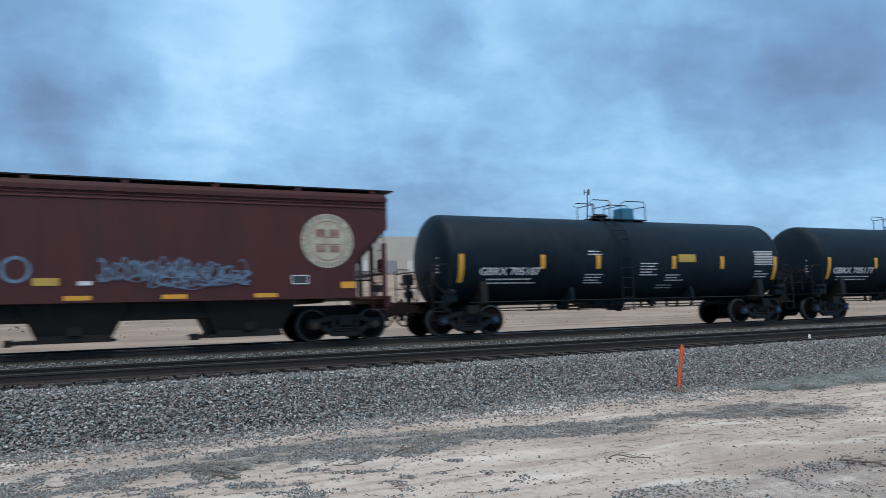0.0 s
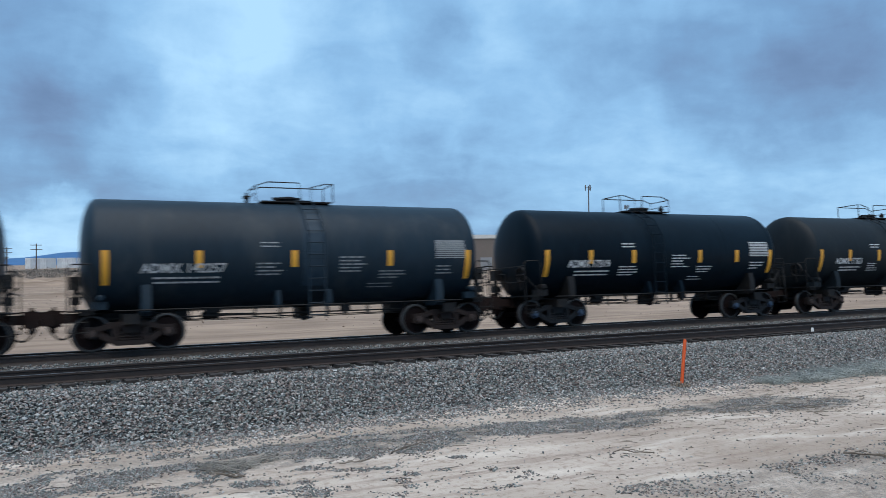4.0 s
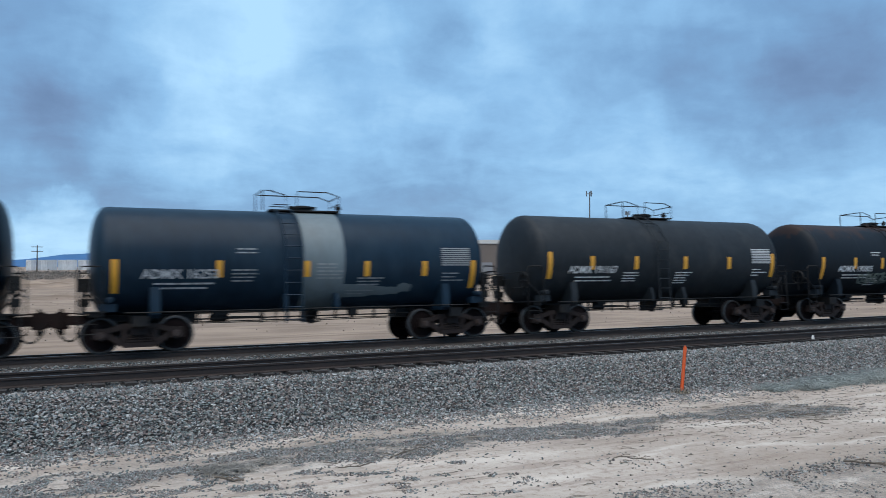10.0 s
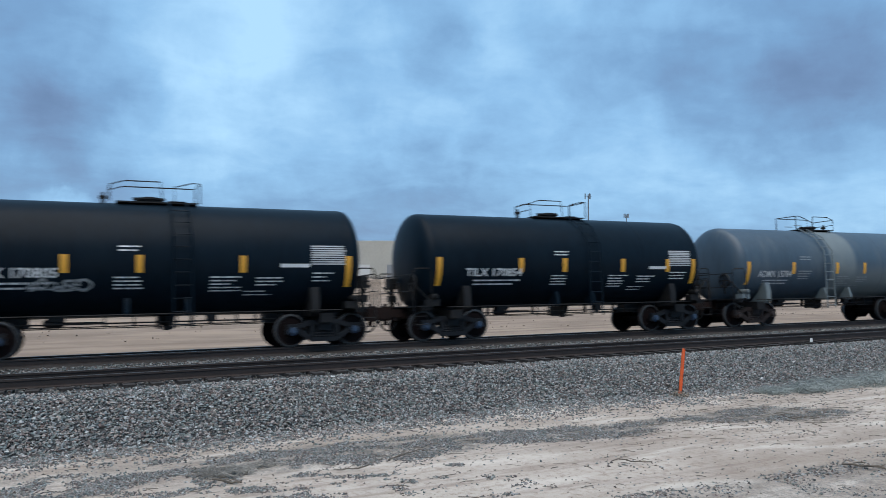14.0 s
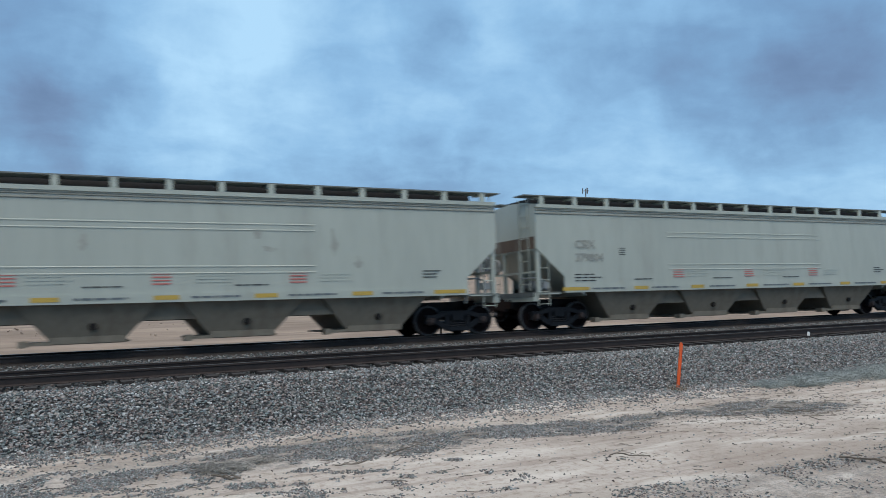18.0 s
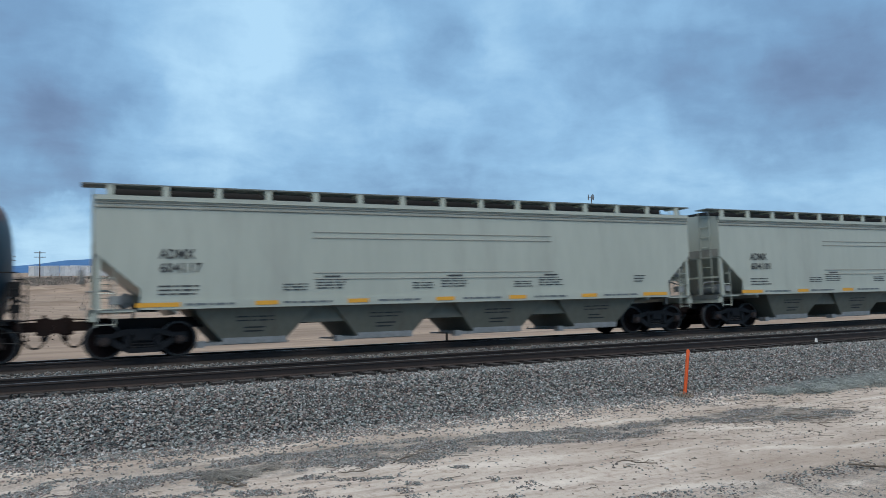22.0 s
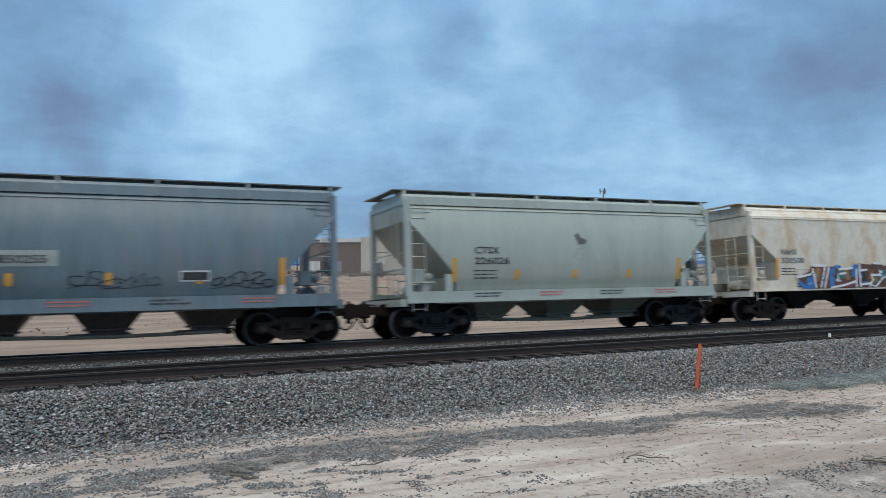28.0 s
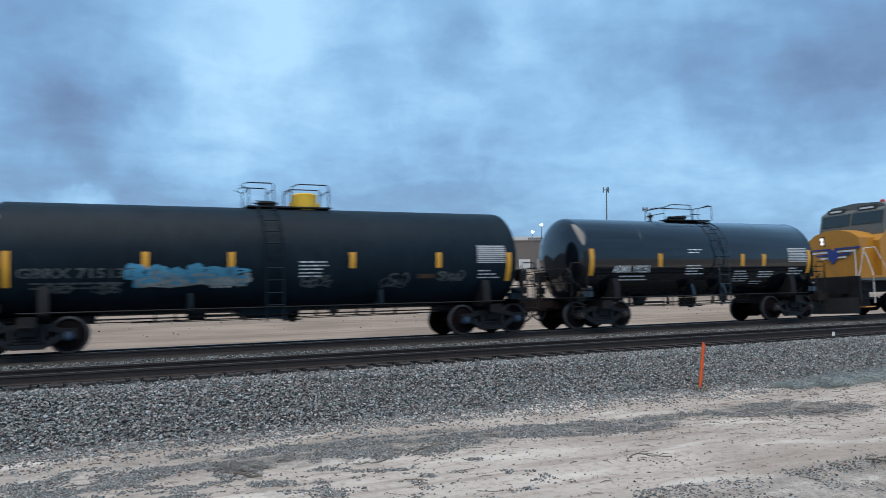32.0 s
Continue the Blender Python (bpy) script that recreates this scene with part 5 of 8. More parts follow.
def gate_shape(bottom, z0, wb):
    b = bottom / 2
    return Shape().box(-b - 0.04, b + 0.04, -wb - 0.04, wb + 0.04, z0 - 0.06, z0 + 0.03).box(-b - 0.5, b + 0.15, -wb + 0.2, wb - 0.2, z0 - 0.05, z0 - 0.01)


def vibrator_shape(z, y):
    return Shape().box(-0.16, 0.16, y - 0.07, y + 0.06, z - 0.10, z + 0.10)


def hand_brake_shape():
    s = Shape().lathe([(-0.03, 0.24), (0.02, 0.27), (0.03, 0.22), (-0.03, 0.24)], 18, "x", (0, 0, 0), False)
    return s.box(-0.02, 0.02, -0.24, 0.24, -0.02, 0.02).box(-0.12, 0.0, -0.14, 0.14, -0.18, 0.18)


def valve_pipe_shape():
    s = Shape().tube([(0.1, -1.3, 1.24), (0.1, -1.3, 1.62), (0.0, -1.0, 1.72), (-0.5, -0.9, 1.70), (-0.6, -0.9, 1.24)], 0.03, 6)
    return s.box(-0.02, 0.22, -1.42, -1.18, 1.36, 1.56)


def end_ladders(high):
    """Ladder rungs and posts at a hopper's corner, near and far side."""
    def build():
        s = Shape()
        for k in (0.0, 0.42):
            s.tube([(k, 0, 0.80), (k, 0, high)], 0.016, 5)
        for i in range(int((high - 0.95) / 0.38) + 1):
            s.tube([(0, 0, 0.86 + 0.38 * i), (0.42, 0, 0.86 + 0.38 * i)], 0.012, 5)
        return s
    return stored(("corner_ladder", high), build)


def big_hopper(s_car, label, paint, mark, mark2, seed, red=False, spread=16.73, half=9.5, bays=4, bay_mat=M_BAY, full=True, yellow=()):
    """High-sided covered hopper with slanted lower corners, roof trough and running boards."""
    car = thing("covered_hopper", label, "hopper car", "cars of the freight train")
    hopper_common(car, s_car, half, spread, paint, M_UNDER, blue=False)
    if red:
        bay_mat = M_BAYTAN
    h = half
    side = [(-h, 3.98), (-h, 2.62), (-h + 1.03, 1.72), (-h + 1.03, 1.22), (h - 1.03, 1.22), (h - 1.03, 1.72), (h, 2.62), (h, 3.98)]
    if not full:
        side = [(-h, 3.98), (-h, 3.16), (-h + 0.95, 2.42), (-h + 0.95, 1.22), (h - 0.95, 1.22), (h - 0.95, 2.42), (h, 3.16), (h, 3.98)]
    for k in (-1, 1):
        part("side_panel", stored(("side", h, k), lambda: Shape().prism(side, k * 1.56, k * 1.60)), paint, car)
        part("side_sill", stored(("sill", h, k), lambda: Shape().box(-h + 1.02, h - 1.02, min(k * 1.56, k * 1.635), max(k * 1.56, k * 1.635), 1.20, 1.42)), paint, car)

        part("top_chord", stored(("chord", h, k), lambda: Shape().box(-h, h, min(k * 1.52, k * 1.66), max(k * 1.52, k * 1.66), 3.93, 4.04)), paint, car)
        for z in (3.86, 3.76):
            part("side_bead", stored(("long_bead", h, k), lambda: Shape().prism_x([(k * 1.595, -0.03), (k * 1.628, -0.02), (k * 1.628, 0.0), (k * 1.595, 0.04)], -h + 0.01, h - 0.01)), M_BEADSHADE if full else paint, car, at=pose(0, 0, z))
        for z in (3.22, 3.06, 2.10, 1.93) if full else ():
            part("side_bead", stored(("short_bead", k), lambda: Shape().prism_x([(k * 1.595, -0.018), (k * 1.615, -0.016), (k * 1.615, 0.0), (k * 1.595, 0.02)], -4.05, 3.75)), paint if red else M_BEADSHADE, car, at=pose(0, 0, z))
    core = [(-h, 3.96), (-h, 2.62), (-h + 1.9, 1.22), (h - 1.9, 1.22), (h, 2.62), (h, 3.96)]
    if not full:
        core = [(-h, 3.96), (-h, 3.16), (-h + 1.9, 1.22), (h - 1.9, 1.22), (h, 3.16), (h, 3.96)]
    part("body", stored(("core", h), lambda: Shape().prism(core, -1.555, 1.555)), paint, car)
    for end in (-1, 1):
        part("slope_sheet", stored(("slope", h, end), lambda: Shape().prism([(end * (h - 0.02), 2.58 if full else 3.12), (end * (h - 0.06), 2.66 if full else 3.20), (end * (h - 1.9), 1.20), (end * (h - 1.9), 1.08)], -1.5, 1.5)), paint if full else M_BAYDARK, car, "grimy sloping end sheet")
    # roof, hatches and running boards
    part("roof", stored(("roof", h), lambda: Shape().prism_x([(-1.6, 3.96), (-1.6, 4.03), (-0.9, 4.17), (0, 4.22), (0.9, 4.17), (1.6, 4.03), (1.6, 3.96)] if full else [(-1.58, 3.96), (-1.54, 4.16), (-1.1, 4.24), (0, 4.30), (1.1, 4.24), (1.54, 4.16), (1.58, 3.96)], -h, h)), paint, car)
    n = 15 if full else 8

    def brackets():
        s = Shape()
        return s.box(-0.08, 0.08, -0.03, 0.03, 4.03, 4.33 if full else 4.24).box(-0.08, 0.08, -0.03, 0.5, 4.27 if full else 4.20, 4.33 if full else 4.24)
    for i in range(n):
        x = -h + 0.35 + (2 * h - 0.7) * i / (n - 1)
        part("board_bracket", stored(("bracket", full), brackets), paint, car, at=pose(x, -1.46 if full else -1.4, 0 if full else 0.02))
    for y in (-1.12, 1.12):
        part("running_board", stored(("board", h, y), lambda: Shape().box(-h - (0.3 if y < 0 else -0.1), h + (0.3 if y < 0 else -0.1), y - 0.30, y + 0.30, 4.335 if full else 4.275, 4.37 if full else 4.31)), M_UNDER if not full else M_GRATE, car, "steel grating walkway")
    part("hatch_trough", stored(("trough", h), lambda: Shape().prism_x([(-0.74, 4.16), (-0.70, 4.36), (0.70, 4.36), (0.74, 4.16)] if full else [(-0.42, 4.16), (-0.38, 4.33), (0.38, 4.33), (0.42, 4.16)], -h + 0.4, h - 0.4)), M_UNDER, car)
    # discharge bays
    step = (2 * h - 4.1) / bays if full else 4.2
    for i in range(bays):
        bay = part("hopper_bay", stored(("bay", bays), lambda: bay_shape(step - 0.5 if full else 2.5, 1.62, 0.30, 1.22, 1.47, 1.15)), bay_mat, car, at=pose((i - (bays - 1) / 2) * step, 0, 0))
        part("outlet_gate", stored("big_gate", lambda: gate_shape(1.62, 0.30, 1.15).box(-1.45, -0.8, -1.22, -1.05, 0.24, 0.32).box(-1.5, -1.3, -1.28, -1.0, 0.20, 0.36).box(-0.85, 0.85, -1.24, -1.19, 0.26, 0.42)), (M_BAYTAN if red else M_GATE) if full else M_BAYDARK, bay, "steel sliding outlet gate")
        if full:
            bay_skin = Skin(lambda v: (-1.15 - 0.32 * (v - 0.30) / 0.92, v))
            if red:
                part("pull_ring", Shape().lathe([(-0.05, 0.03), (-0.05, 0.08), (0.02, 0.10)], 16, "y", (0.1, -1.30, 0.66)), M_BAYDARK, bay, "dark round pull ring")
            else:
                part("stencil", bay_skin.lines(-0.5, 0.55, 0.98, 2, 0.10, 0.035, seed + i, 0.2, True), M_INK, bay)
                part("stencil", bay_skin.lines(-0.3, 0.35, 0.70, 2, 0.10, 0.04, seed + i + 4, 0.3), M_INK, bay)
        if not full:
            part("vibrator_bracket", stored("big_bracket", lambda: vibrator_shape(0.52, -1.24)), bay_mat, bay)
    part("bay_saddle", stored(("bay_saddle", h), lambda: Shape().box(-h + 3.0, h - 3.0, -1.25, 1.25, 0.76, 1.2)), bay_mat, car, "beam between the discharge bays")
    # ends
    for end in (-1, 1):
        lad = end_ladders(2.45)
        for y in (-1.55, 1.55):
            part("corner_ladder", lad, paint, car, at=pose(end * (h - 0.25) - 0.21, y, 0))

        def cage():
            s = Shape()
            for y in (-1.5, -0.5, 0.5, 1.5):
                s.box(-0.06, 0.06, y - 0.05, y + 0.05, 1.2, 2.75)
            s.box(-0.04, 0.04, -1.5, 1.5, 1.85, 1.92)
            for y in (-1.2, -0.7):
                s.tube([(end * 0.12, y, 1.3), (end * 0.12, y, 4.3)], 0.018, 5)
            for i in range(8):
                s.tube([(end * 0.12, -1.2, 1.5 + 0.37 * i), (end * 0.12, -0.7, 1.5 + 0.37 * i)], 0.014, 5)
            return s
        if full:
            part("end_sheet", stored(("end_sheet", h, end, red), lambda: Shape().box(min(end * h, end * (h + 0.006)), max(end * h, end * (h + 0.006)), -1.5, 1.5, 2.63, 3.02 if red else 2.9)), M_ENDB if red else M_ENDG, car, "lower end sheet darkened by grime and painted shade")
        part("end_frame", stored(("cage", end), cage), paint, car, at=pose(end * (h - 0.08), 0, 0))
        part("end_platform", stored("hopper_platform", lambda: Shape().box(-0.95, 0.28, -1.5, 1.5, 1.20, 1.24).box(-0.95, -0.88, -1.52, -1.46, 0.95, 1.2).box(0.18, 0.28, -1.5, 1.5, 1.08, 1.2)), M_GRATE if full else paint, car, at=pose(end * (h - 0.15), 0, 0, 0, 0, 0 if end > 0 else 180))
        part("air_reservoir", stored("hopper_reservoir", lambda: Shape().lathe([(-0.55, 0.05), (-0.5, 0.19), (0.5, 0.19), (0.55, 0.05)], 14, "y", (0, 0, 1.46))), M_GATE if full else M_BAYDARK, car, at=pose(end * (h - 0.75), 0.3 * end, 0))
        part("valve_pipe", stored("valve_pipe", valve_pipe_shape), M_GATE if full else M_BAYDARK, car, at=pose(end * (h - 0.35), 0, 0))
        part("hand_brake", stored("hopper_brake", hand_brake_shape), M_GATE if full else M_BAYDARK, car, at=pose(end * (h + 0.22), -0.6 * end, 2.15))
    # markings
    mark_end = (-7.2, -6.9) if mark == "CSIX" else (-6.92, -6.52) if red else (-7.15, -7.0)
    skin = flat_skin(-1.606)
    if mark:
        part("reporting_mark", skin.text(mark, -8.02, mark_end[0], 2.64 if red else 2.48, 0.27 if red else 0.24), M_FADE if mark == "CSIX" else M_INK, car, "car owner code in black letters")
        part("reporting_mark", skin.text(mark2, -8.02, mark_end[1], 2.20 if red else 2.13, 0.27 if red else 0.24), M_FADE if mark == "CSIX" else M_INK, car, "car number in black figures")
        part("stencil", skin.lines(-8.05, -7.0, 1.80, 3, 0.10, 0.035, seed, 0.3, True), M_INK, car)
        if red:
            part("stencil", skin.lines(-6.2, -5.95, 2.66, 4, 0.07, 0.02, seed + 1, 0.1), M_INK, car)
    for i, x in enumerate((-5.6, -3.2, -2.0, 0.6, 1.6, 3.9) if red else ()):
        part("stencil", skin.lines(x, x + 1.0, 1.62 if i % 2 == 0 else 1.88, 1 if i % 2 == 0 else 3, 0.085, 0.03, seed + i, 0.25, True), M_CREAM if i % 2 else M_INK, car)
    for i, x in enumerate((-4.9, -1.12, 2.3) if full and not red else ()):
        part("stencil", skin.lines(x, x + 0.68, 1.81, 3, 0.075, 0.028, seed + i, 0.1, True), M_INK, car)
        part("stencil", skin.lines(x + 1.12, x + 1.62, 2.02, 1, 0.07, 0.045, seed + i + 20, 0.0), M_INK, car)
        part("stencil", skin.lines(x + 0.92, x + 1.85, 1.93, 4, 0.078, 0.03, seed + i + 10, 0.25, True), M_INK, car)
    if red:
        for x in (-3.87, -0.44, 3.05):
            part("stencil", skin.lines(x, x + 0.5, 1.93, 4, 0.085, 0.032, seed, 0.1), M_RED, car, "block of red warning writing")
    part("stencil", skin.lines(7.0, 7.6, 1.95, 3, 0.09, 0.03, seed + 9, 0.4), M_INK, car)
    sill = flat_skin(-1.640)
    for i, x in enumerate((-6.7, -4.2, -1.5, 1.2, 3.7, 6.4) if full else ()):
        part("stencil", sill.lines(x - 0.7, x + 0.7, 1.34, 1, 0.1, 0.05, seed + 30 + i, 0.2, True), M_GRAF_G, car)
    for i, x in enumerate(yellow):
        w = 0.52 if full and i in (0, len(yellow) - 1) else 0.30
        part("reflective_stripe", sill.patch(x - w, x + w, 1.26, 1.37, 0.004, 1), M_YDULL if red else M_YELLOW, car)
    CARS.append((car, s_car))
    return car, skin


def curve_hopper(s_car, label, paint, spread, mark, mark2, seed, bays=3, flat=False, tape="tall"):
    """Round-sided covered hopper with open braced ends over a side sill."""
    car = thing("covered_hopper", label, "hopper car", "cars of the freight train")
    ends = spread / 2 + 1.0
    hopper_common(car, s_car, ends, spread, paint, M_UNDER, black=seed % 2 == 0, blue=False, through_sill=flat)
    if flat:
        sec = [(1.55, 1.5), (1.57, 2.22), (1.58, 3.2), (1.58, 3.9), (1.40, 4.12)]
    else:
        sec = [(1.18, 1.0), (1.40, 1.38), (1.53, 1.80), (1.60, 2.35), (1.60, 2.95), (1.53, 3.45), (1.40, 3.85), (1.05, 4.12)]
    drop = 0.0 if flat else 0.22 if seed == 12 else 0.09
    low, high = 1.16 - drop, 1.52 - drop - (0.0 if flat else 0.06)
    ring = [(-y, z) for y, z in sec] + [(y, z) for y, z in reversed(sec)]
    top_half, low_half = ends + 0.05, ends - (1.25 if flat else 1.55)

    def reach(z):
        k = (z - 2.22) / 0.98 if flat else (z - 1.75) / 1.75
        return low_half + (top_half - low_half) * max(0.0, min(1.0, k))

    def body():
        n = len(ring)
        p = [(-reach(z), y, z) for y, z in ring] + [(reach(z), y, z) for y, z in ring]
        f = [(i, i + 1, n + i + 1, n + i) for i in range(n - 1)] + [(n - 1, 0, n, 2 * n - 1)]
        for i in range(n // 2 - 1):
            f += [(i, n - 1 - i, n - 2 - i, i + 1), (n + i, n + i + 1, 2 * n - 2 - i, 2 * n - 1 - i)]
        return Shape().add(p, f)
    part("body", stored(("round_body", spread, flat), body), paint, car)
    for k in (-1, 1):
        part("side_sill", stored(("round_sill", spread, k), lambda: Shape().box(-ends - 0.1, ends + 0.1, min(k * 1.42, k * 1.56), max(k * 1.42, k * 1.56), low, high).box(-ends - 0.1, ends + 0.1, min(k * 1.40, k * 1.62), max(k * 1.40, k * 1.62), low - 0.04, low + 0.01)), paint, car)
    part("side_bead", stored(("round_bead", spread, flat), lambda: Shape().tube([(-low_half - 0.2, -1.56 if flat else -1.535, 1.93), (low_half + 0.2, -1.56 if flat else -1.535, 1.93)], 0.012, 5)), paint, car)
    for y in (-1, 1):
        part("eave_bead", stored(("eave_bead", spread, flat, y), lambda: Shape().tube([(-ends, y * (1.59 if flat else 1.42), 3.82), (ends, y * (1.59 if flat else 1.42), 3.82)], 0.016, 5)), paint, car)
    part("roof", stored(("round_roof", spread), lambda: Shape().prism_x([(-1.36, 3.94), (-1.34, 4.18), (-1.26, 4.26), (0, 4.30), (1.26, 4.26), (1.34, 4.18), (1.36, 3.94)], -ends - 0.08, ends + 0.08)), paint, car)
    for y in (-0.95, 0.95):
        part("running_board", stored(("round_board", spread, y), lambda: Shape().box(-ends - 0.35, ends + 0.35, y - 0.3, y + 0.3, 4.365, 4.395)), paint if flat else M_GRATE, car, "steel grating walkway")
    for k in (-1, 1):
        part("crosswalk", stored("round_crosswalk", lambda: Shape().box(-0.16, 0.16, -0.64, 0.64, 4.362, 4.39)), paint if flat else M_GRATE, car, at=pose(k * (ends + 0.18), 0, 0))
    n = max(5, int(spread / 1.7))
    for i in range(n + 1):
        part("board_bracket", stored("round_bracket", lambda: Shape().prism_x([(-0.33, 4.364), (-0.44, 3.96), (-0.41, 3.94), (-0.28, 4.2), (0.33, 4.22), (0.33, 4.364)], -0.035, 0.035)), paint, car, at=pose(-ends + 2 * ends * i / n, -0.95, 0))
    part("hatch_trough", stored(("round_trough", spread), lambda: Shape().prism_x([(-0.4, 4.16), (-0.36, 4.33), (0.36, 4.33), (0.4, 4.16)], -ends + 0.5, ends - 0.5)), paint, car)
    for end in (-1, 1):
        def braces():
            s = Shape()
            for y in (-1.45, 1.45):
                s.box(-0.09, 0.09, y - 0.06, y + 0.06, low, 4.08)
                # rounded gusset under the eave
                arch = [(0.0, 3.72), (0.0, 3.05)] + [(-end * 0.75 * (1 - math.cos(w)), 3.05 + 0.67 * math.sin(w)) for w in np.linspace(0.1, math.pi / 2, 7)]
                s.prism(arch, y - 0.02, y + 0.02)
            s.box(-0.05, 0.05, -1.45, 1.45, 3.9, 4.06)
            s.box(-0.04, 0.04, -1.45, 1.45, 2.02, 2.07)
            s.tube([(-end * 0.05, -1.45, 2.55), (-end * 0.05, 1.45, 2.55)], 0.016, 5)
            for y in (-0.75, -0.3):
                s.tube([(end * 0.04, y, 1.15), (end * 0.04, y, 4.3)], 0.018, 5)
            for i in range(9):
                s.tube([(end * 0.04, -0.75, 1.4 + 0.34 * i), (end * 0.04, -0.3, 1.4 + 0.34 * i)], 0.013, 5)
            return s
        part("end_frame", stored(("braces", end, low), braces), paint, car, "open braced end frame", at=pose(end * ends, 0, 0))
        part("end_platform", stored(("round_platform", low), lambda: Shape().box(-0.75, 0.12, -1.42, 1.42, low - 0.03, low + 0.01)), paint, car, at=pose(end * ends, 0, 0, 0, 0, 0 if end > 0 else 180))
        for y in (-1.52, 1.52):
            part("corner_ladder", end_ladders(3.85), paint, car, at=pose(end * (ends - 0.30) - 0.21, y, 0))
        part("control_box", stored(("control_box", high), lambda: Shape().box(-0.10, 0.10, -1.56, -1.42, high - 0.02, high + 0.5)), paint, car, at=pose(end * (ends - 1.25), 0, 0))
        part("hand_brake", stored("hopper_brake", hand_brake_shape), M_GATE, car, at=pose(end * (ends + 0.12), -0.5 * end, 2.15))
        part("valve_pipe", stored("valve_pipe", valve_pipe_shape), M_GATE if not flat else paint, car, at=pose(end * (ends - 0.45), 0, 0))
        part("valve_shelf", stored("valve_shelf", lambda: Shape().box(-0.35, 0.35, -0.5, 0.1, 1.62, 1.68).box(-0.28, 0.05, -0.42, -0.1, 1.68, 2.02).lathe([(-0.5, 0.06), (-0.46, 0.11), (0.1, 0.11), (0.14, 0.06)], 12, "y", (0.2, 0, 1.82)).tube([(-0.3, -0.2, 1.2), (-0.3, -0.2, 1.65)], 0.03, 6)), paint, car, at=pose(end * (ends - 0.6), -0.7, 0))
        part("air_reservoir", stored("reservoir", lambda: Shape().lathe([(-0.5, 0.05), (-0.46, 0.17), (0.46, 0.17), (0.5, 0.05)], 14, "y", (0, 0, 1.42))), paint, car, at=pose(end * (ends - 0.55), -0.4, 0))
    step = (2 * low_half - 0.6) / bays
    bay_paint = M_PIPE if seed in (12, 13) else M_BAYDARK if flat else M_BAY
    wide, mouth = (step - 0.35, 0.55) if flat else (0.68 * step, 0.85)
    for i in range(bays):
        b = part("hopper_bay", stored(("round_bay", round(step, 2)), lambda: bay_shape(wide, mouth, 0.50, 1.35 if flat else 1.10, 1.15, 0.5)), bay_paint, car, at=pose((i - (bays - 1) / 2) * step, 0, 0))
        part("outlet_gate", stored(("round_gate", flat), lambda: gate_shape(mouth, 0.50, 0.5) if flat else gate_shape(mouth, 0.50, 0.5).box(-0.58, 0.58, -0.64, 0.64, 0.56, 0.61)), M_BAYDARK if flat else bay_paint, b, "outlet gate with a flange")
    # Added dark box stands in for the shade under the side sill.
    if seed == 12:
        part("bottom_beam", stored("round_beam", lambda: Shape().box(-low_half, low_half, -1.36, 1.36, low - 0.13, low - 0.045)), M_BAYDARK, car, "dark strip put in for the shade under the side sill")
    if not flat:
        part("discharge_pipe", stored(("discharge", spread), lambda: Shape().tube([(-low_half + 1.2, -0.7, 0.95), (-low_half + 1.3, -0.75, 0.72), (-low_half + 1.5, -0.78, 0.47), (0.0, -0.78, 0.40), (low_half - 1.6, -0.78, 0.43), (low_half - 1.2, -0.78, 0.45)], 0.05, 8)), M_BAYTAN, car, "long brown discharge pipe")
        part("pipe_cap", stored("pipe_cap", lambda: Shape().lathe([(-0.12, 0.05), (-0.1, 0.085), (0.1, 0.085), (0.12, 0.05)], 12, "x", (0, -0.78, 0.45))), M_BAYDARK, car, at=pose(low_half - 1.2, 0, 0))
    ys = [-p[0] for p in sec]
    zs = [p[1] for p in sec]
    skin = Skin(lambda v: (float(np.interp(v, zs, ys)), v))
    x0 = -ends + (1.35 if flat else 2.1)
    if mark:
        part("reporting_mark", skin.text(mark, x0 + (0.25 if seed == 12 else 0), x0 + (0.8 if seed == 12 else 0.85), 2.48, 0.17 if seed == 12 else 0.20), M_GRAF_G if seed == 12 or flat else M_INK, car, "car owner code in black letters")
        part("reporting_mark", skin.text(mark2, x0 + (0.2 if seed == 12 else 0), x0 + (1.0 if seed == 12 else 1.2), 2.20 if seed == 12 else 2.16, 0.17 if seed == 12 else 0.20), M_GRAF_G if seed == 12 or flat else M_INK, car, "car number in black figures")
        part("stencil", skin.lines(x0, x0 + 0.9, 1.98, 3, 0.11, 0.035, seed, 0.3, True), M_INK, car)
    sk2 = flat_skin(-1.563)
    for i in range(4):
        x = -ends + 2.6 + i * (2 * ends - 4.6) / 3
        part("stencil", sk2.lines(x - 0.5, x + 0.5, 1.39 - drop, 2, 0.09, 0.035, seed + i, 0.3, True), M_INK if i % 2 == 0 else M_WHITE if seed == 18 else M_RED, car)
    if tape == "tall":
        for i in range(5):
            x = -low_half - 0.1 + i * (2 * low_half + 0.2) / 4
            big = i in (0, 4)
            part("reflective_stripe", skin.patch(x - 0.07, x + 0.07, 1.62 if big else 1.68, 2.35 if big else 1.98, 0.008, 4), M_YELLOW, car)
    else:
        for i in range(8):
            x = -ends + 0.4 + i * (2 * ends - 0.8) / 7
            w = 0.45 if i in (0, 7) else 0.18
            part("reflective_stripe", sk2.patch(x - w, x + w, high - 0.13, high - 0.04, 0.004, 1), M_YELLOW, car)
    CARS.append((car, s_car))
    return car, skin

# ---- the train, car by car ----
GAS = "gas"
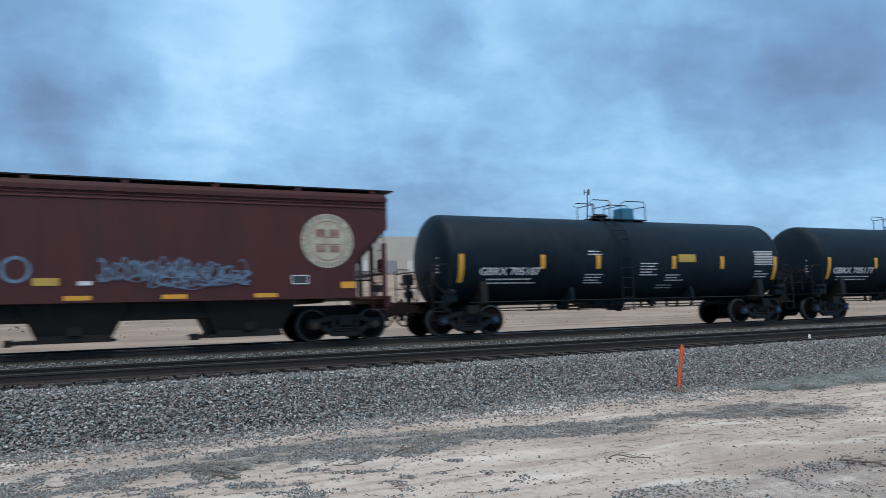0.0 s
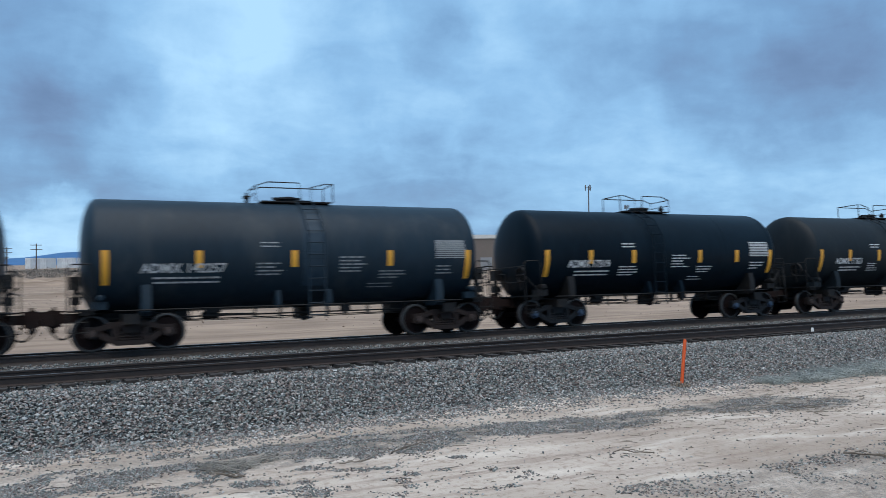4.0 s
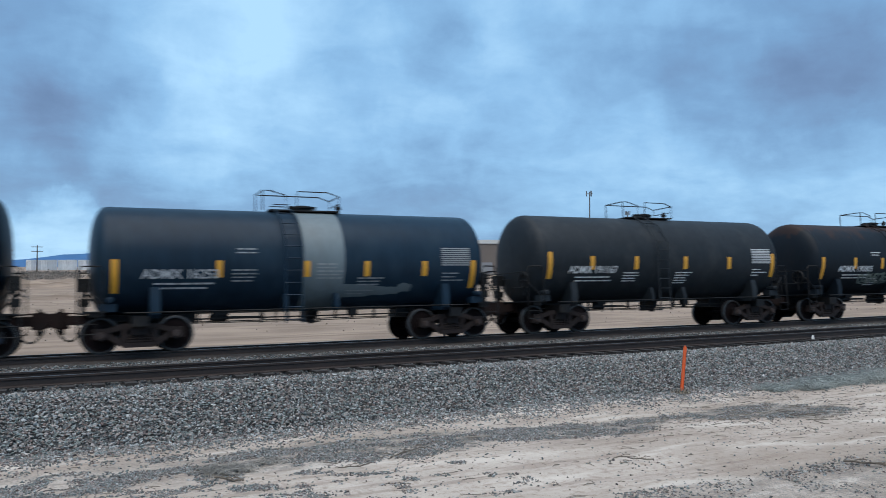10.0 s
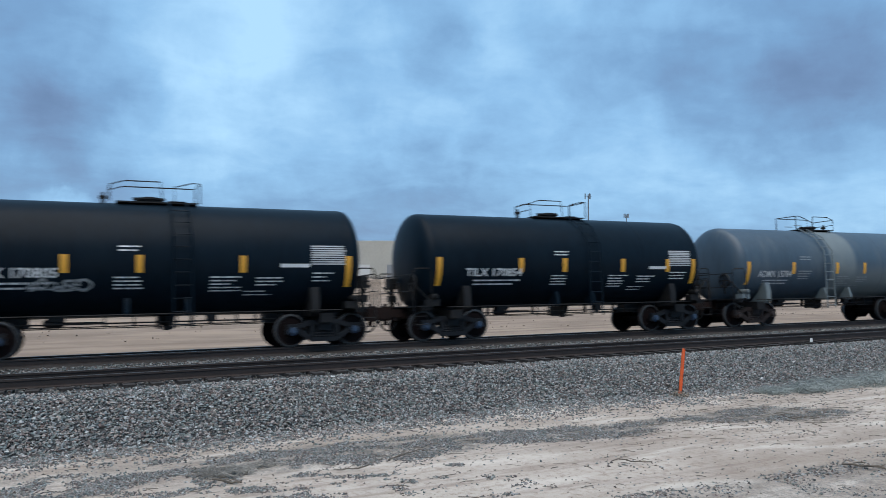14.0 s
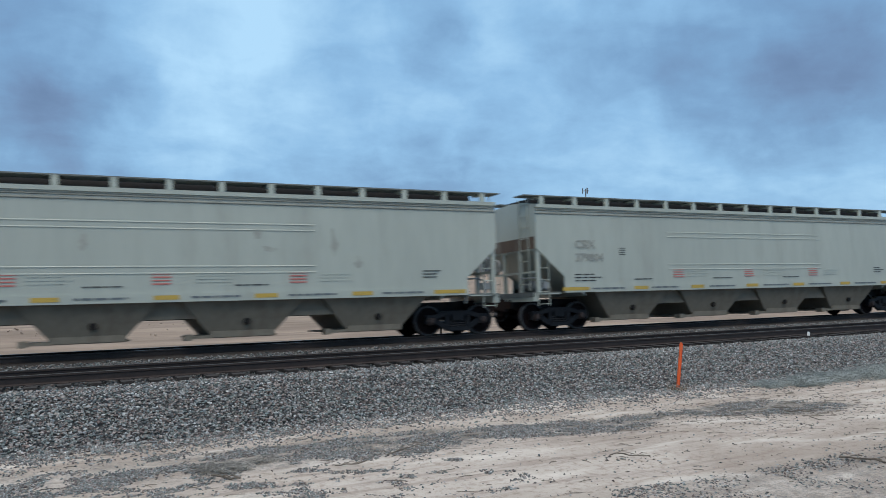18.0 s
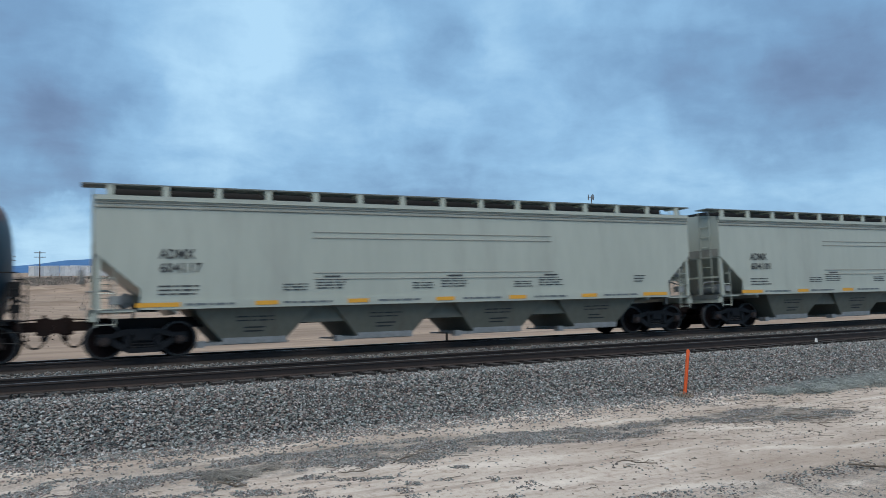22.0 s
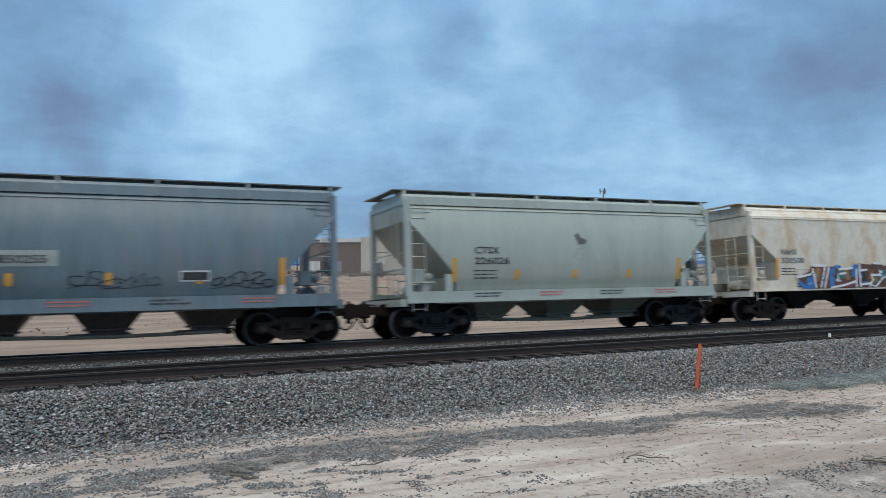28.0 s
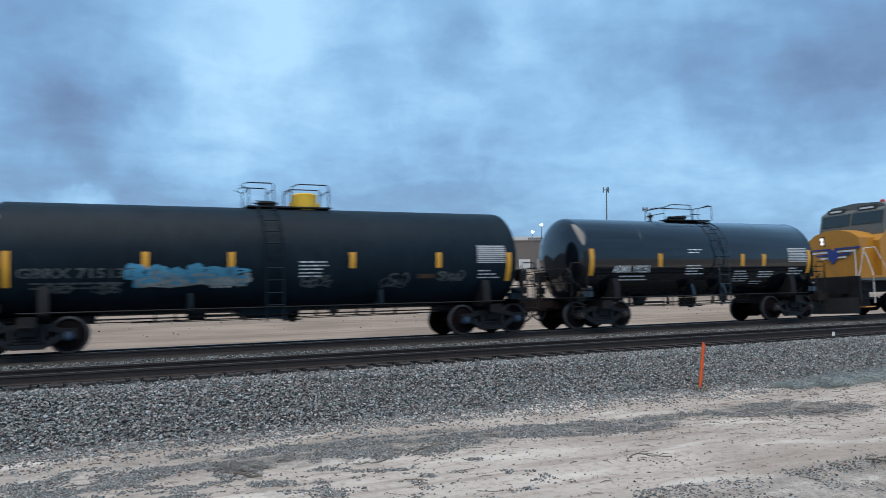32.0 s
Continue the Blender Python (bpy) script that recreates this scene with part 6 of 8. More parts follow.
c0, k0 = big_hopper(0.1, "mineral red covered hopper with a round pale emblem and blue graffiti", M_MAROON, None, None, 3, spread=13.85, half=8.05, bays=3, bay_mat=M_BAYDARK, full=False, yellow=(-6.8, -4.4, -2.2, 0.05, 2.25, 4.55))

TANK = {}
# tape set higher or lower than on most cars: tall strips, short strips
TANK_TAPE = {177: (-0.09, -0.10), 190: (0.12, 0.0), 293: (-0.10, -0.16), 563: (0.22, 0.07), 164: (-0.16, -0.15), 216: (0.15, 0.05), 228: (-0.05, -0.16), 368: (0.0, -0.17)}
# shells that are slimmer or fuller than most: radius, height of the axis
TANK_SIZE = {61: (1.44, 2.38), 113: (1.535, 2.50), 126: (1.44, 2.38), 177: (1.44, 2.38), 267: (1.44, 2.38), 280: (1.44, 2.38)}


def add_tank(s, label, paint, stripes, lad, mark, mx, kind, house, band):
    dull = paint in (M_GREY, M_GREYWASH, M_GREYD, M_GREYM, M_DUSTED)
    n = len(TANK)
    white = M_GRAF_BEIGE if n == 2 else M_GRAF_P if paint is M_RUSTDARK else M_WORN if paint is M_RUSTGREY else M_DIMWHITE if dull else M_WHITE
    number = M_YELLOW if paint is M_RUSTDARK else M_WORN if dull else M_GRAF_S if "pale blue" in label else None
    TANK[round(s)] = tank_car(s, label, paint, stripes, lad, mark, mx, kind, house, seed=n * 11, white=white, caps=paint in (M_BLACK, M_DUSTBLACK), band=band, mark_mat=number, truck_black=paint in (M_BLACK, M_DUSTBLACK, M_GLOSS), size=TANK_SIZE.get(round(s)), tape=TANK_TAPE.get(round(s), (0.0, 0.0)))


add_tank(17.35, "dull black tank car with a blue valve housing and yellow tape", M_DUSTBLACK, (-6.8, -3.8, -1.6, 1.7, 4.0, 6.8), -0.5, "GBRX 705187", (-6.1, -3.9), GAS, M_BLUEBOX, None)
add_tank(33.92, "dull black pressure tank car with white lettering", M_DUSTBLACK, (-6.9, -3.85, -1.65, 1.65, 4.25, 6.9), 0.26, "GBRX 705177", (-6.5, -4.0), GAS, M_UNDER, None)
add_tank(48.55, "brown-stained black tank car with a worn pale diamond", M_BROWNT, (-5.1, -2.3, -0.5, 1.1, 3.3, 5.1), 0.31, "ADMX 27162", (-4.2, -2.3), "syrup", None, None)
add_tank(61.35, "dark blue-grey tank car with grey graffiti", M_GREYD, (-5.0, -2.3, 0.0, 1.7, 3.5, 5.0), -0.59, "ADMX 27154", (-4.35, -2.45), "syrup", None, None)
add_tank(74.17, "dark blue-grey tank car with a faint pale streak", M_GREYD, (-5.1, -2.8, -0.3, 2.5, 5.1), 0.29, "ADMX 142257", (-4.2, -2.1), "syrup", None, None)
add_tank(87.1, "black syrup tank car with yellow tape", M_BLACK, (-5.1, -3.3, -1.5, 1.5, 3.3, 5.1), -0.5, "ADMX 17319", (-4.2, -2.5), "syrup", None, None)
add_tank(100.02, "black tank car with white graffiti along its belly", M_OLIVE, (-5.0, -3.3, -1.5, 1.5, 3.26, 5.0), -0.55, "ADMX 17321", (-4.16, -2.55), "syrup", None, None)
add_tank(112.84, "clean black tank car with bold white lettering", M_BLACK, (-4.9, -1.67, -0.33, 1.8, 4.9), 0.37, "ADMX 196034", (-4.5, -2.2), "syrup", None, None)
add_tank(125.6, "faded blue-grey tank car with worn lettering", M_GREYWASH, (-5.1, -2.5, 0.1, 1.6, 3.3, 5.0), 0.58, "ADMX 16900", (-4.45, -2.6), "syrup", None, None)
add_tank(138.4, "dull olive-black tank car with a pale ladder", M_OLIVE, (-5.1, -3.35, -1.5, 0.9, 3.1, 5.1), -0.56, "ADMX 191214", (-4.25, -2.2), "syrup", None, None)
add_tank(151.25, "faded blue-grey tank car with a light repainted band", M_GREY, (-5.1, -2.45, -0.55, 1.65, 3.45, 5.1), 0.40, "ADMX 15168", (-4.4, -2.4), "syrup", None, (-1.15, 0.1))
add_tank(164.11, "black tank car with a large white slogan and grey patches", M_BLACK, (-5.1, -3.26, -0.16, 1.4, 2.9, 5.1), 0.69, "TILX 170761", (-4.06, -2.1), "syrup", None, None)
add_tank(176.99, "blue-grey tank car with a wide pale repainted band", M_GREYM, (-5.1, -2.5, -0.15, 1.6, 3.4, 5.1), -0.56, "ADMX 16253", (-4.4, -2.5), "syrup", None, (-0.25, 0.93))
add_tank(189.8, "dusty charcoal-grey tank car", M_DULL, (-5.1, -3.35, -1.5, 0.7, 2.8, 5.1), -0.42, "ADMX 191167", (-4.28, -2.3), "syrup", None, None)
add_tank(202.7, "black tank car with a rusty brown top and white graffiti", M_BROWNTOP, (-5.1, -3.1, -1.4, 0.8, 3.0, 5.1), -0.60, "ADMX 190805", (-4.1, -2.0), "syrup", None, None)
add_tank(215.55, "clean black tank car with slanted white lettering", M_BLACK, (-5.05, -1.66, 0.3, 1.65, 5.1), -0.68, "ADMX 190195", (-4.13, -1.77), "syrup", None, None)
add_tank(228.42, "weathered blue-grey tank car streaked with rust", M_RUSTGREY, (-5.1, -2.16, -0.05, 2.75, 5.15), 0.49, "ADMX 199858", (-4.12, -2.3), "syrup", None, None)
add_tank(241.3, "black leased tank car with white lettering", M_BLACK, (-5.1, -2.14, -0.45, 2.1, 5.1), 0.57, "TILX 170805", (-4.13, -2.27), "syrup", None, None)
add_tank(254.18, "black leased tank car with a white bar on its side", M_BLACK, (-5.1, -2.16, -0.5, 1.87, 3.83, 5.05), 0.62, "TILX 170854", (-4.12, -2.12), "syrup", None, None)
add_tank(267.04, "faded blue-grey tank car washed with pale dust", M_DUSTED, (-5.2, -2.6, -0.08, 1.6, 3.3, 5.05), -0.73, "ADMX 15784", (-4.5, -2.7), "syrup", None, None)
add_tank(279.92, "blue-grey tank car with small white graffiti", M_GREY, (-5.1, -2.7, -0.4, 1.6, 3.3, 5.1), -0.5, "ADMX 16462", (-4.4, -2.5), "syrup", None, None)
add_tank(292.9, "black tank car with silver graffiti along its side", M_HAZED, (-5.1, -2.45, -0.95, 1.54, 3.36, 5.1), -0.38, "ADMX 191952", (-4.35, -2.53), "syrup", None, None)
add_tank(367.75, "blue-grey tank car with rusty top and yellow lettering", M_RUSTDARK, (-5.3, -2.05, 0.62, 3.06, 5.4), 0.04, "UTLX 201654", (-4.15, -2.14), "syrup", None, None)
add_tank(531.2, "black tank car with a yellow valve housing", M_BLACK, (-6.8, -3.54, -1.57, 1.74, 4.33, 6.84), -0.35, "GBRX 712066", (-6.2, -3.87), GAS, M_YPLATE, None)
add_tank(547.88, "dusty black tank car with a yellow housing and pale blue graffiti", M_DUSTBLACK, (-6.8, -3.69, -1.59, 1.72, 4.37, 6.8), -0.48, "GBRX 715137", (-6.54, -3.92), GAS, M_YPLATE, None)
add_tank(562.77, "glossy new black tank car reflecting the sky", M_GLOSS, (-5.0, -2.17, 1.62, 2.67, 5.08), 0.60, "ADMX 192251", (-4.12, -2.6), "syrup", None, None)

YEL = (-8.05, -5.35, -2.8, -0.1, 2.4, 5.1, 7.85)
c23, _ = big_hopper(309.62, "pale cream covered hopper with black lettering", M_CREAM, "CBFX", "398418", 5, red=True, yellow=YEL)
big_hopper(330.1, "pale cream covered hopper, lightly stained", M_CREAM, "CSIX", "379804", 6, red=True, yellow=YEL)
big_hopper(350.7, "pale cream covered hopper with red warning blocks", M_CREAM, "CBFX", "398352", 7, red=True, yellow=YEL)
big_hopper(384.66, "pale sage covered hopper with yellow sill tape", M_SAGE, "ADMX", "604117", 8, yellow=YEL)
big_hopper(405.14, "pale sage covered hopper with a brown stain", M_SAGE, "ADMX", "604101", 9, yellow=YEL)
big_hopper(425.6, "pale sage covered hopper, clean sided", M_SAGE, "ADMX", "604126", 10, yellow=YEL)
c31, k31 = curve_hopper(445.68, "long round-sided grey hopper with colourful graffiti", M_SAGE, 15.48, "AEX", "20747", 12, bays=4, tape="sill")
curve_hopper(462.4, "round-sided pale grey covered hopper", M_MINT, 9.45, "NAHX", "321224", 14)
c34, k34 = curve_hopper(476.13, "weathered dark blue-grey round-sided hopper with a white number board", M_STEEL_HOPPER, 9.42, None, None, 13)
c35, k35 = curve_hopper(489.8, "dull mint-grey round-sided hopper with a dark smudge", M_MINTD, 9.46, "CTSX", "226026", 16)
c36, _ = curve_hopper(502.9, "rust-streaked white hopper with blue block graffiti", M_WHITE_HOPPER, 8.51, "NAHX", "330500", 19, bays=2, flat=True)
c37, k37 = curve_hopper(516.03, "pale mint-grey round-sided hopper with two dark smears", M_MINT, 9.49, "CTSX", "225025", 18)

couple_up()

# ---- graffiti, emblems and patches on single cars ----


def spray(car, skin, x0, x1, v0, v1, n, width, seed, mat, label, lift=0.009):
    ob = part("graffiti", skin.scrawl(x0, x1, v0, v1, n, width, seed, lift), mat, car, label)
    ob["kind"] = "stuff"
    return ob


def filled(skin, outline, lift, columns=18, rows=5):
    """Paint inside an outline of (x, v) points, laid over the curve of the shell."""
    xs = [p[0] for p in outline]
    x0, x1 = min(xs), max(xs)
    s = Shape()
    verts, faces = [], []
    for c in range(columns + 1):
        x = x0 + (x1 - x0) * (0.004 + 0.992 * c / columns)
        hits = []
        for (xa, va), (xb, vb) in zip(outline, outline[1:] + outline[:1]):
            if (xa - x) * (xb - x) <= 0 and xa != xb:
                hits.append(va + (vb - va) * (x - xa) / (xb - xa))
        low, high = min(hits), max(hits)
        for r in range(rows + 1):
            y, z = skin.wrap(low + (high - low) * r / rows)
            verts.append((x, y - lift, z))
    k = rows + 1
    for c in range(columns):
        faces += [(c * k + r, c * k + k + r, c * k + k + r + 1, c * k + r + 1) for r in range(rows)]
    return s.add(verts, faces)


def blob(skin, cx, cv, w, h, corners, lift, n=26):
    """A flat rounded or angular patch of paint with an uneven edge."""
    p = []
    for k in range(n):
        a = 2 * math.pi * k / n
        c, d = math.cos(a), math.sin(a)
        m = 1.0 / max(abs(c) ** corners + abs(d) ** corners, 1e-6) ** (1.0 / corners)
        p.append((cx + w / 2 * m * c * (1 + 0.08 * math.sin(2 * a + cv)), cv + h / 2 * m * d * (1 + 0.10 * math.sin(3 * a + cx) + 0.08 * math.sin(7 * a + 3 * cx))))
    return filled(skin, p, lift)


def head_scrawl(car, half, r, zc, y0, y1, z0, z1, n, width, seed, mat, label, head=0.44):
    """Sprayed lines on the rounded head at the car's leading end."""
    rng = random.Random(seed)
    s = Shape()

    def on_head(y, z):
        a = math.asin(min(0.999, (math.hypot(y, z - zc) / r)) ** (1 / 0.86))
        return -half + head * (1 - math.cos(a) ** 0.86) - 0.012, y, z
    for k in range(n):
        form = rng.choice(HOOKS)
        cy = y0 + (y1 - y0) * (k + 0.5) / n
        w = (y1 - y0) / n * 1.3
        pts = [(cy + (px - 0.5) * w, z0 + (z1 - z0) * min(1.0, max(0.0, pz))) for px, pz in form]
        for (ya, za), (yb, zb) in zip(pts, pts[1:]):
            d = math.hypot(yb - ya, zb - za) or 1.0
            ny, nz = -(zb - za) / d * width / 2, (yb - ya) / d * width / 2
            s.add([on_head(ya - ny, za - nz), on_head(yb - ny, zb - nz), on_head(yb + ny, zb + nz), on_head(ya + ny, za + nz)], [(0, 1, 2, 3)])
    ob = part("graffiti", s, mat, car, label)
    ob["kind"] = "stuff"
    return ob


def disc_mark(car, name, x, z, r0, r1, mat, label, y=-1.612, n=36):
    s = Shape()
    p, f = [], []
    for k in range(n):
        w = 2 * math.pi * k / n
        for rr in (r0, r1):
            p.append((x + rr * math.cos(w), y, z + rr * math.sin(w)))
    f = [(2 * k, 2 * k + 1, (2 * k + 3) % (2 * n), (2 * k + 2) % (2 * n)) for k in range(n)]
    return part(name, s.add(p, f), mat, car, label)


M_EMBLEM_RED = material("worn_red_emblem_paint", (0.20, 0.115, 0.095), 0.6, vary=0.3, scale=6, dirt=(0.36, 0.31, 0.25), dirt_amount=0.5)
M_GRAF_V = material("thin_pale_blue_spray_paint", (0.10, 0.165, 0.25), 0.6, vary=0.4, scale=3, dirt=(0.06, 0.04, 0.05), dirt_amount=0.6)
M_EMBLEM = material("worn_cream_emblem_paint", (0.40, 0.375, 0.30), 0.6, vary=0.2, scale=6, dirt=(0.24, 0.19, 0.15), dirt_amount=0.6)
part("emblem", Shape().lathe([(-1.612, 0.02), (-1.612, 0.75), (-1.604, 0.75)], 40, "y", (6.27, 0, 2.79)), M_EMBLEM, c0, "worn round cream emblem")
disc_mark(c0, "emblem_ring", 6.27, 2.79, 0.53, 0.56, M_EMBLEM_RED, "thin dark ring", -1.6155)
part("emblem_bar", Shape().box(5.92, 6.62, -1.6165, -1.612, 2.68, 2.71).box(5.92, 6.62, -1.6165, -1.612, 2.88, 2.91), M_EMBLEM_RED, c0)
for a, b in ((5.93, 6.21), (6.33, 6.61)):
    for z in (2.47, 2.92):
        part("emblem_panel", Shape().box(a, b, -1.6165, -1.612, z, z + 0.19), M_EMBLEM_RED, c0)
ring = Shape()
for k in range(34):
    w = 2 * math.pi * k / 34
    if k % 9 == 4:
        continue
    ring.box(6.27 + 0.67 * math.cos(w) - 0.022, 6.27 + 0.67 * math.cos(w) + 0.022, -1.6165, -1.612, 2.79 + 0.67 * math.sin(w) - 0.05, 2.79 + 0.67 * math.sin(w) + 0.05)
part("stencil", ring, M_SMUDGE, c0, "worn ring of small writing")
for x0, x1, v0, v1, n, w, seed in ((0.5, 1.6, 1.70, 2.25, 9, 0.06, 4), (1.3, 2.6, 1.80, 2.30, 9, 0.06, 5), (1.7, 3.4, 1.50, 2.05, 10, 0.06, 6), (2.4, 4.0, 1.70, 2.20, 9, 0.06, 7), (3.3, 4.1, 1.60, 1.95, 4, 0.07, 9)):
    spray(c0, k0, x0, x1, v0, v1, n, w, seed, M_GRAF_V, "pale blue sprayed graffiti", 0.010 + 0.003 * seed)
disc_mark(c0, "graffiti", -1.25, 2.0, 0.24, 0.32, M_GRAF_V, "pale blue sprayed ring", -1.622)
part("placard", Shape().box(5.25, 5.72, -1.616, -1.606, 1.60, 1.85), M_WHITE, c0, "framed white data panel")
part("placard_field", Shape().box(5.28, 5.69, -1.619, -1.615, 1.63, 1.82), M_INK, c0)
part("placard", Shape().box(6.64, 7.06, -1.616, -1.606, 1.48, 1.66), M_YELLOW, c0, "yellow plate")
part("placard", Shape().box(-0.9, -0.35, -1.616, -1.606, 1.62, 1.80), M_YDULL, c0, "faded orange plate")
part("placard", Shape().box(0.05, 0.36, -1.616, -1.606, 1.62, 1.72), M_WHITE, c0, "small white plate")

car, sk = TANK[17]
part("placard", sk.patch(1.92, 2.70, -0.10, 0.17), M_YDULL, car, "yellow warning plate")
car, sk = TANK[34]
part("placard", sk.patch(3.3, 3.95, -0.72, -0.50), M_YDULL, car, "yellow warning plate")
car, sk = TANK[49]
r3 = Shape()
rows = [(-0.12, 0.16), (0.04, 0.42), (0.20, 0.62), (0.32, 0.70), (0.46, 0.58), (0.64, 0.30), (0.80, 0.05)]
p, f = [], []
for v, half_w in rows:
    y, z = sk.wrap(v)
    p += [(2.45 - half_w, y - 0.008, z), (2.45 + half_w, y - 0.008, z)]
f = [(2 * i, 2 * i + 1, 2 * i + 3, 2 * i + 2) for i in range(len(rows) - 1)]
part("diamond_decal", r3.add(p, f), M_DECAL, car, "worn orange diamond decal")
p = []
for k in range(9):
    v = 0.14 + 0.34 * math.sin(math.pi * (k / 8 - 0.5))
    w = max(0.02, 0.38 * math.cos(math.pi * (k / 8 - 0.5)))
    y, z = sk.wrap(v)
    p += [(2.38 - w, y - 0.014, z), (2.38 + w, y - 0.014, z)]
part("decal_disc", Shape().add(p, [(2 * i, 2 * i + 1, 2 * i + 3, 2 * i + 2) for i in range(8)]), M_DECAL2, car, "pale mint round field of the decal")
for z, w in ((0.44, 0.4), (0.36, 0.35), (0.28, 0.22)):
    part("decal_bar", sk.patch(2.62, 2.62 + w, z - 0.03, z, 0.012, 1), M_INK, car)
for i, (a, b) in enumerate(((1.95, 2.2), (2.3, 2.55), (2.65, 3.0))):
    part("faded_letter_block", sk.patch(a, b, -0.42, -0.24), M_DIMWHITE, car)
rng = random.Random(52)
for k in range(15):
    x = -4.0 + 3.6 * k / 14 if k < 10 else 1.0 + 3.2 * (k - 10) / 4
    part("smear", blob(sk, x, -0.72 + rng.uniform(-0.12, 0.12), rng.uniform(0.6, 1.2), rng.uniform(0.30, 0.62), rng.choice((1.6, 2.2, 3.0)), 0.004 + 0.0007 * k), M_GRAF_R, car, "ragged rusty brown smear")
spray(car, sk, -4.1, -0.5, -0.80, -0.35, 11, 0.10, 8, M_GRAF_N, "dark rusty sprayed graffiti", 0.016)
spray(car, sk, -4.1, -2.9, -0.60, -0.38, 5, 0.06, 81, M_GRAF_BEIGE, "worn beige sprayed lines", 0.024)
spray(car, sk, -2.9, -1.6, -0.72, -0.42, 6, 0.06, 82, M_GRAF_D, "grey-white sprayed tag", 0.026)
spray(car, sk, -1.5, -0.5, -0.66, -0.34, 5, 0.08, 83, M_GRAF_O, "faded orange sprayed lines", 0.024)
spray(car, sk, 0.9, 2.1, -0.66, -0.44, 5, 0.06, 84, M_GRAF_BEIGE, "worn pale sprayed lines", 0.024)
spray(car, sk, 2.6, 4.3, -0.98, -0.52, 7, 0.10, 85, M_GRAF_R, "rusty sprayed graffiti", 0.018)
part("graffiti", sk.stroke([(-4.62, -1.05), (-4.42, -0.80), (-4.55, -0.72), (-4.36, -0.45)], 0.07, 0.010), M_GRAF_BEIGE, car, "small pale sprayed tag")
car, sk = TANK[61]
spray(car, sk, 0.3, 4.2, -1.05, -0.30, 12, 0.17, 12, M_GRAF_S, "grey sprayed graffiti")
spray(car, sk, 0.4, 4.2, -0.95, -0.30, 11, 0.07, 71, M_GRAF_D, "pale sprayed outlines", 0.020)
car, sk = TANK[74]
part("pale_streak", sk.patch(-0.05, 0.6, -1.0, 1.25, 0.004, 10), M_GREY, car, "vertical pale streak of spilled dust")
car, sk = TANK[100]
spray(car, sk, 1.2, 2.3, -0.95, -0.35, 9, 0.12, 13, M_GRAF_D, "white sprayed graffiti")
spray(car, sk, 2.9, 4.0, -0.95, -0.35, 9, 0.12, 14, M_GRAF_D, "white sprayed graffiti")
car, sk = TANK[177]
for k, (x, v, w, h) in enumerate(((1.4, -0.98, 1.35, 0.46), (2.2, -1.0, 1.1, 0.30), (2.8, -0.90, 0.5, 0.30))):
    part("pale_smear", blob(sk, x, v, w, h, 3, 0.005 + 0.0015 * k), M_BAND, car, "pale smear along the belly")
car, sk = TANK[164]
part("repainted_patch", sk.patch(-5.2, -4.85, -0.12, 0.38), M_GREY, car, "grey repainted patch")
part("repainted_patch", sk.patch(-1.85, -1.35, -0.55, 0.10), M_GREY, car, "grey repainted patch")
part("repainted_patch", sk.patch(-4.5, -1.85, -0.57, -0.20, 0.003), M_GREYM, car, "dark grey repainted patch")
part("repainted_patch", sk.patch(-1.05, 1.5, 1.12, 1.30), M_BAND, car, "pale worn strip under the platform")
for i in range(9):
    x = 1.1 + 0.345 * i
    part("slogan_block", sk.patch(x, x + (0.22, 0.15, 0.20, 0.24, 0.12)[i % 5], 0.38 + 0.03 * (i % 2), 0.62), M_WORN, car)
part("placard", sk.patch(0.05, 0.4, -0.55, -0.35), M_EMBLEM, car, "pale plate")
spray(car, sk, -3.4, -2.2, -1.18, -0.94, 5, 0.05, 15, M_WORN, "white sprayed scrawl")
car, sk = TANK[203]
spray(car, sk, -2.7, -0.9, -1.1, -0.5, 8, 0.12, 16, M_GRAF_P, "pale sprayed graffiti")
spray(car, sk, 0.9, 2.8, -1.1, -0.5, 8, 0.12, 17, M_GRAF_P, "pale sprayed graffiti")
car, sk = TANK[228]
part("stencil", sk.lines(-1.95, -1.55, 0.72, 4, 0.10, 0.035, 61, 0.2, True), M_WORN, car)
part("placard", sk.patch(3.05, 3.55, -0.36, -0.10, 0.006), M_WORN, car, "framed data panel")
part("placard_field", sk.patch(3.09, 3.51, -0.33, -0.13, 0.009), M_RUSTGREY, car)
car, sk = TANK[254]
part("white_bar", sk.patch(3.0, 3.75, -0.32, -0.22), M_WHITE, car)
car, sk = TANK[241]
part("white_bar", sk.patch(3.1, 3.9, -0.28, -0.18), M_WHITE, car)
spray(car, sk, -2.9, -1.6, -0.9, -0.6, 7, 0.07, 18, M_DIMWHITE, "faint sprayed graffiti")
car, sk = TANK[280]
spray(car, sk, 0.2, 2.2, -0.75, -0.5, 9, 0.06, 19, M_DIMWHITE, "faint sprayed graffiti")
car, sk = TANK[293]
spray(car, sk, -2.38, -1.0, -0.95, -0.35, 5, 0.10, 20, M_GRAF_P, "silver sprayed graffiti")
for i, (x, v, w) in enumerate(((0.35, -0.62, 1.0), (0.9, -0.42, 1.2), (1.6, -0.66, 1.3), (2.2, -0.40, 1.1), (2.9, -0.60, 1.0), (0.2, -0.95, 1.1), (1.3, -0.92, 1.2), (2.5, -0.88, 1.2))):
    part("graffiti", sk.curve([(x - 0.2, v - 0.2), (x, v + 0.05), (x + 0.6 * w, v + 0.03), (x + 0.5 * w, v - 0.12), (x + w, v - 0.05)], 0.055, 0.010 + 0.001 * i), M_GRAF_P, car, "long silver sprayed stroke")
car, sk = TANK[368]
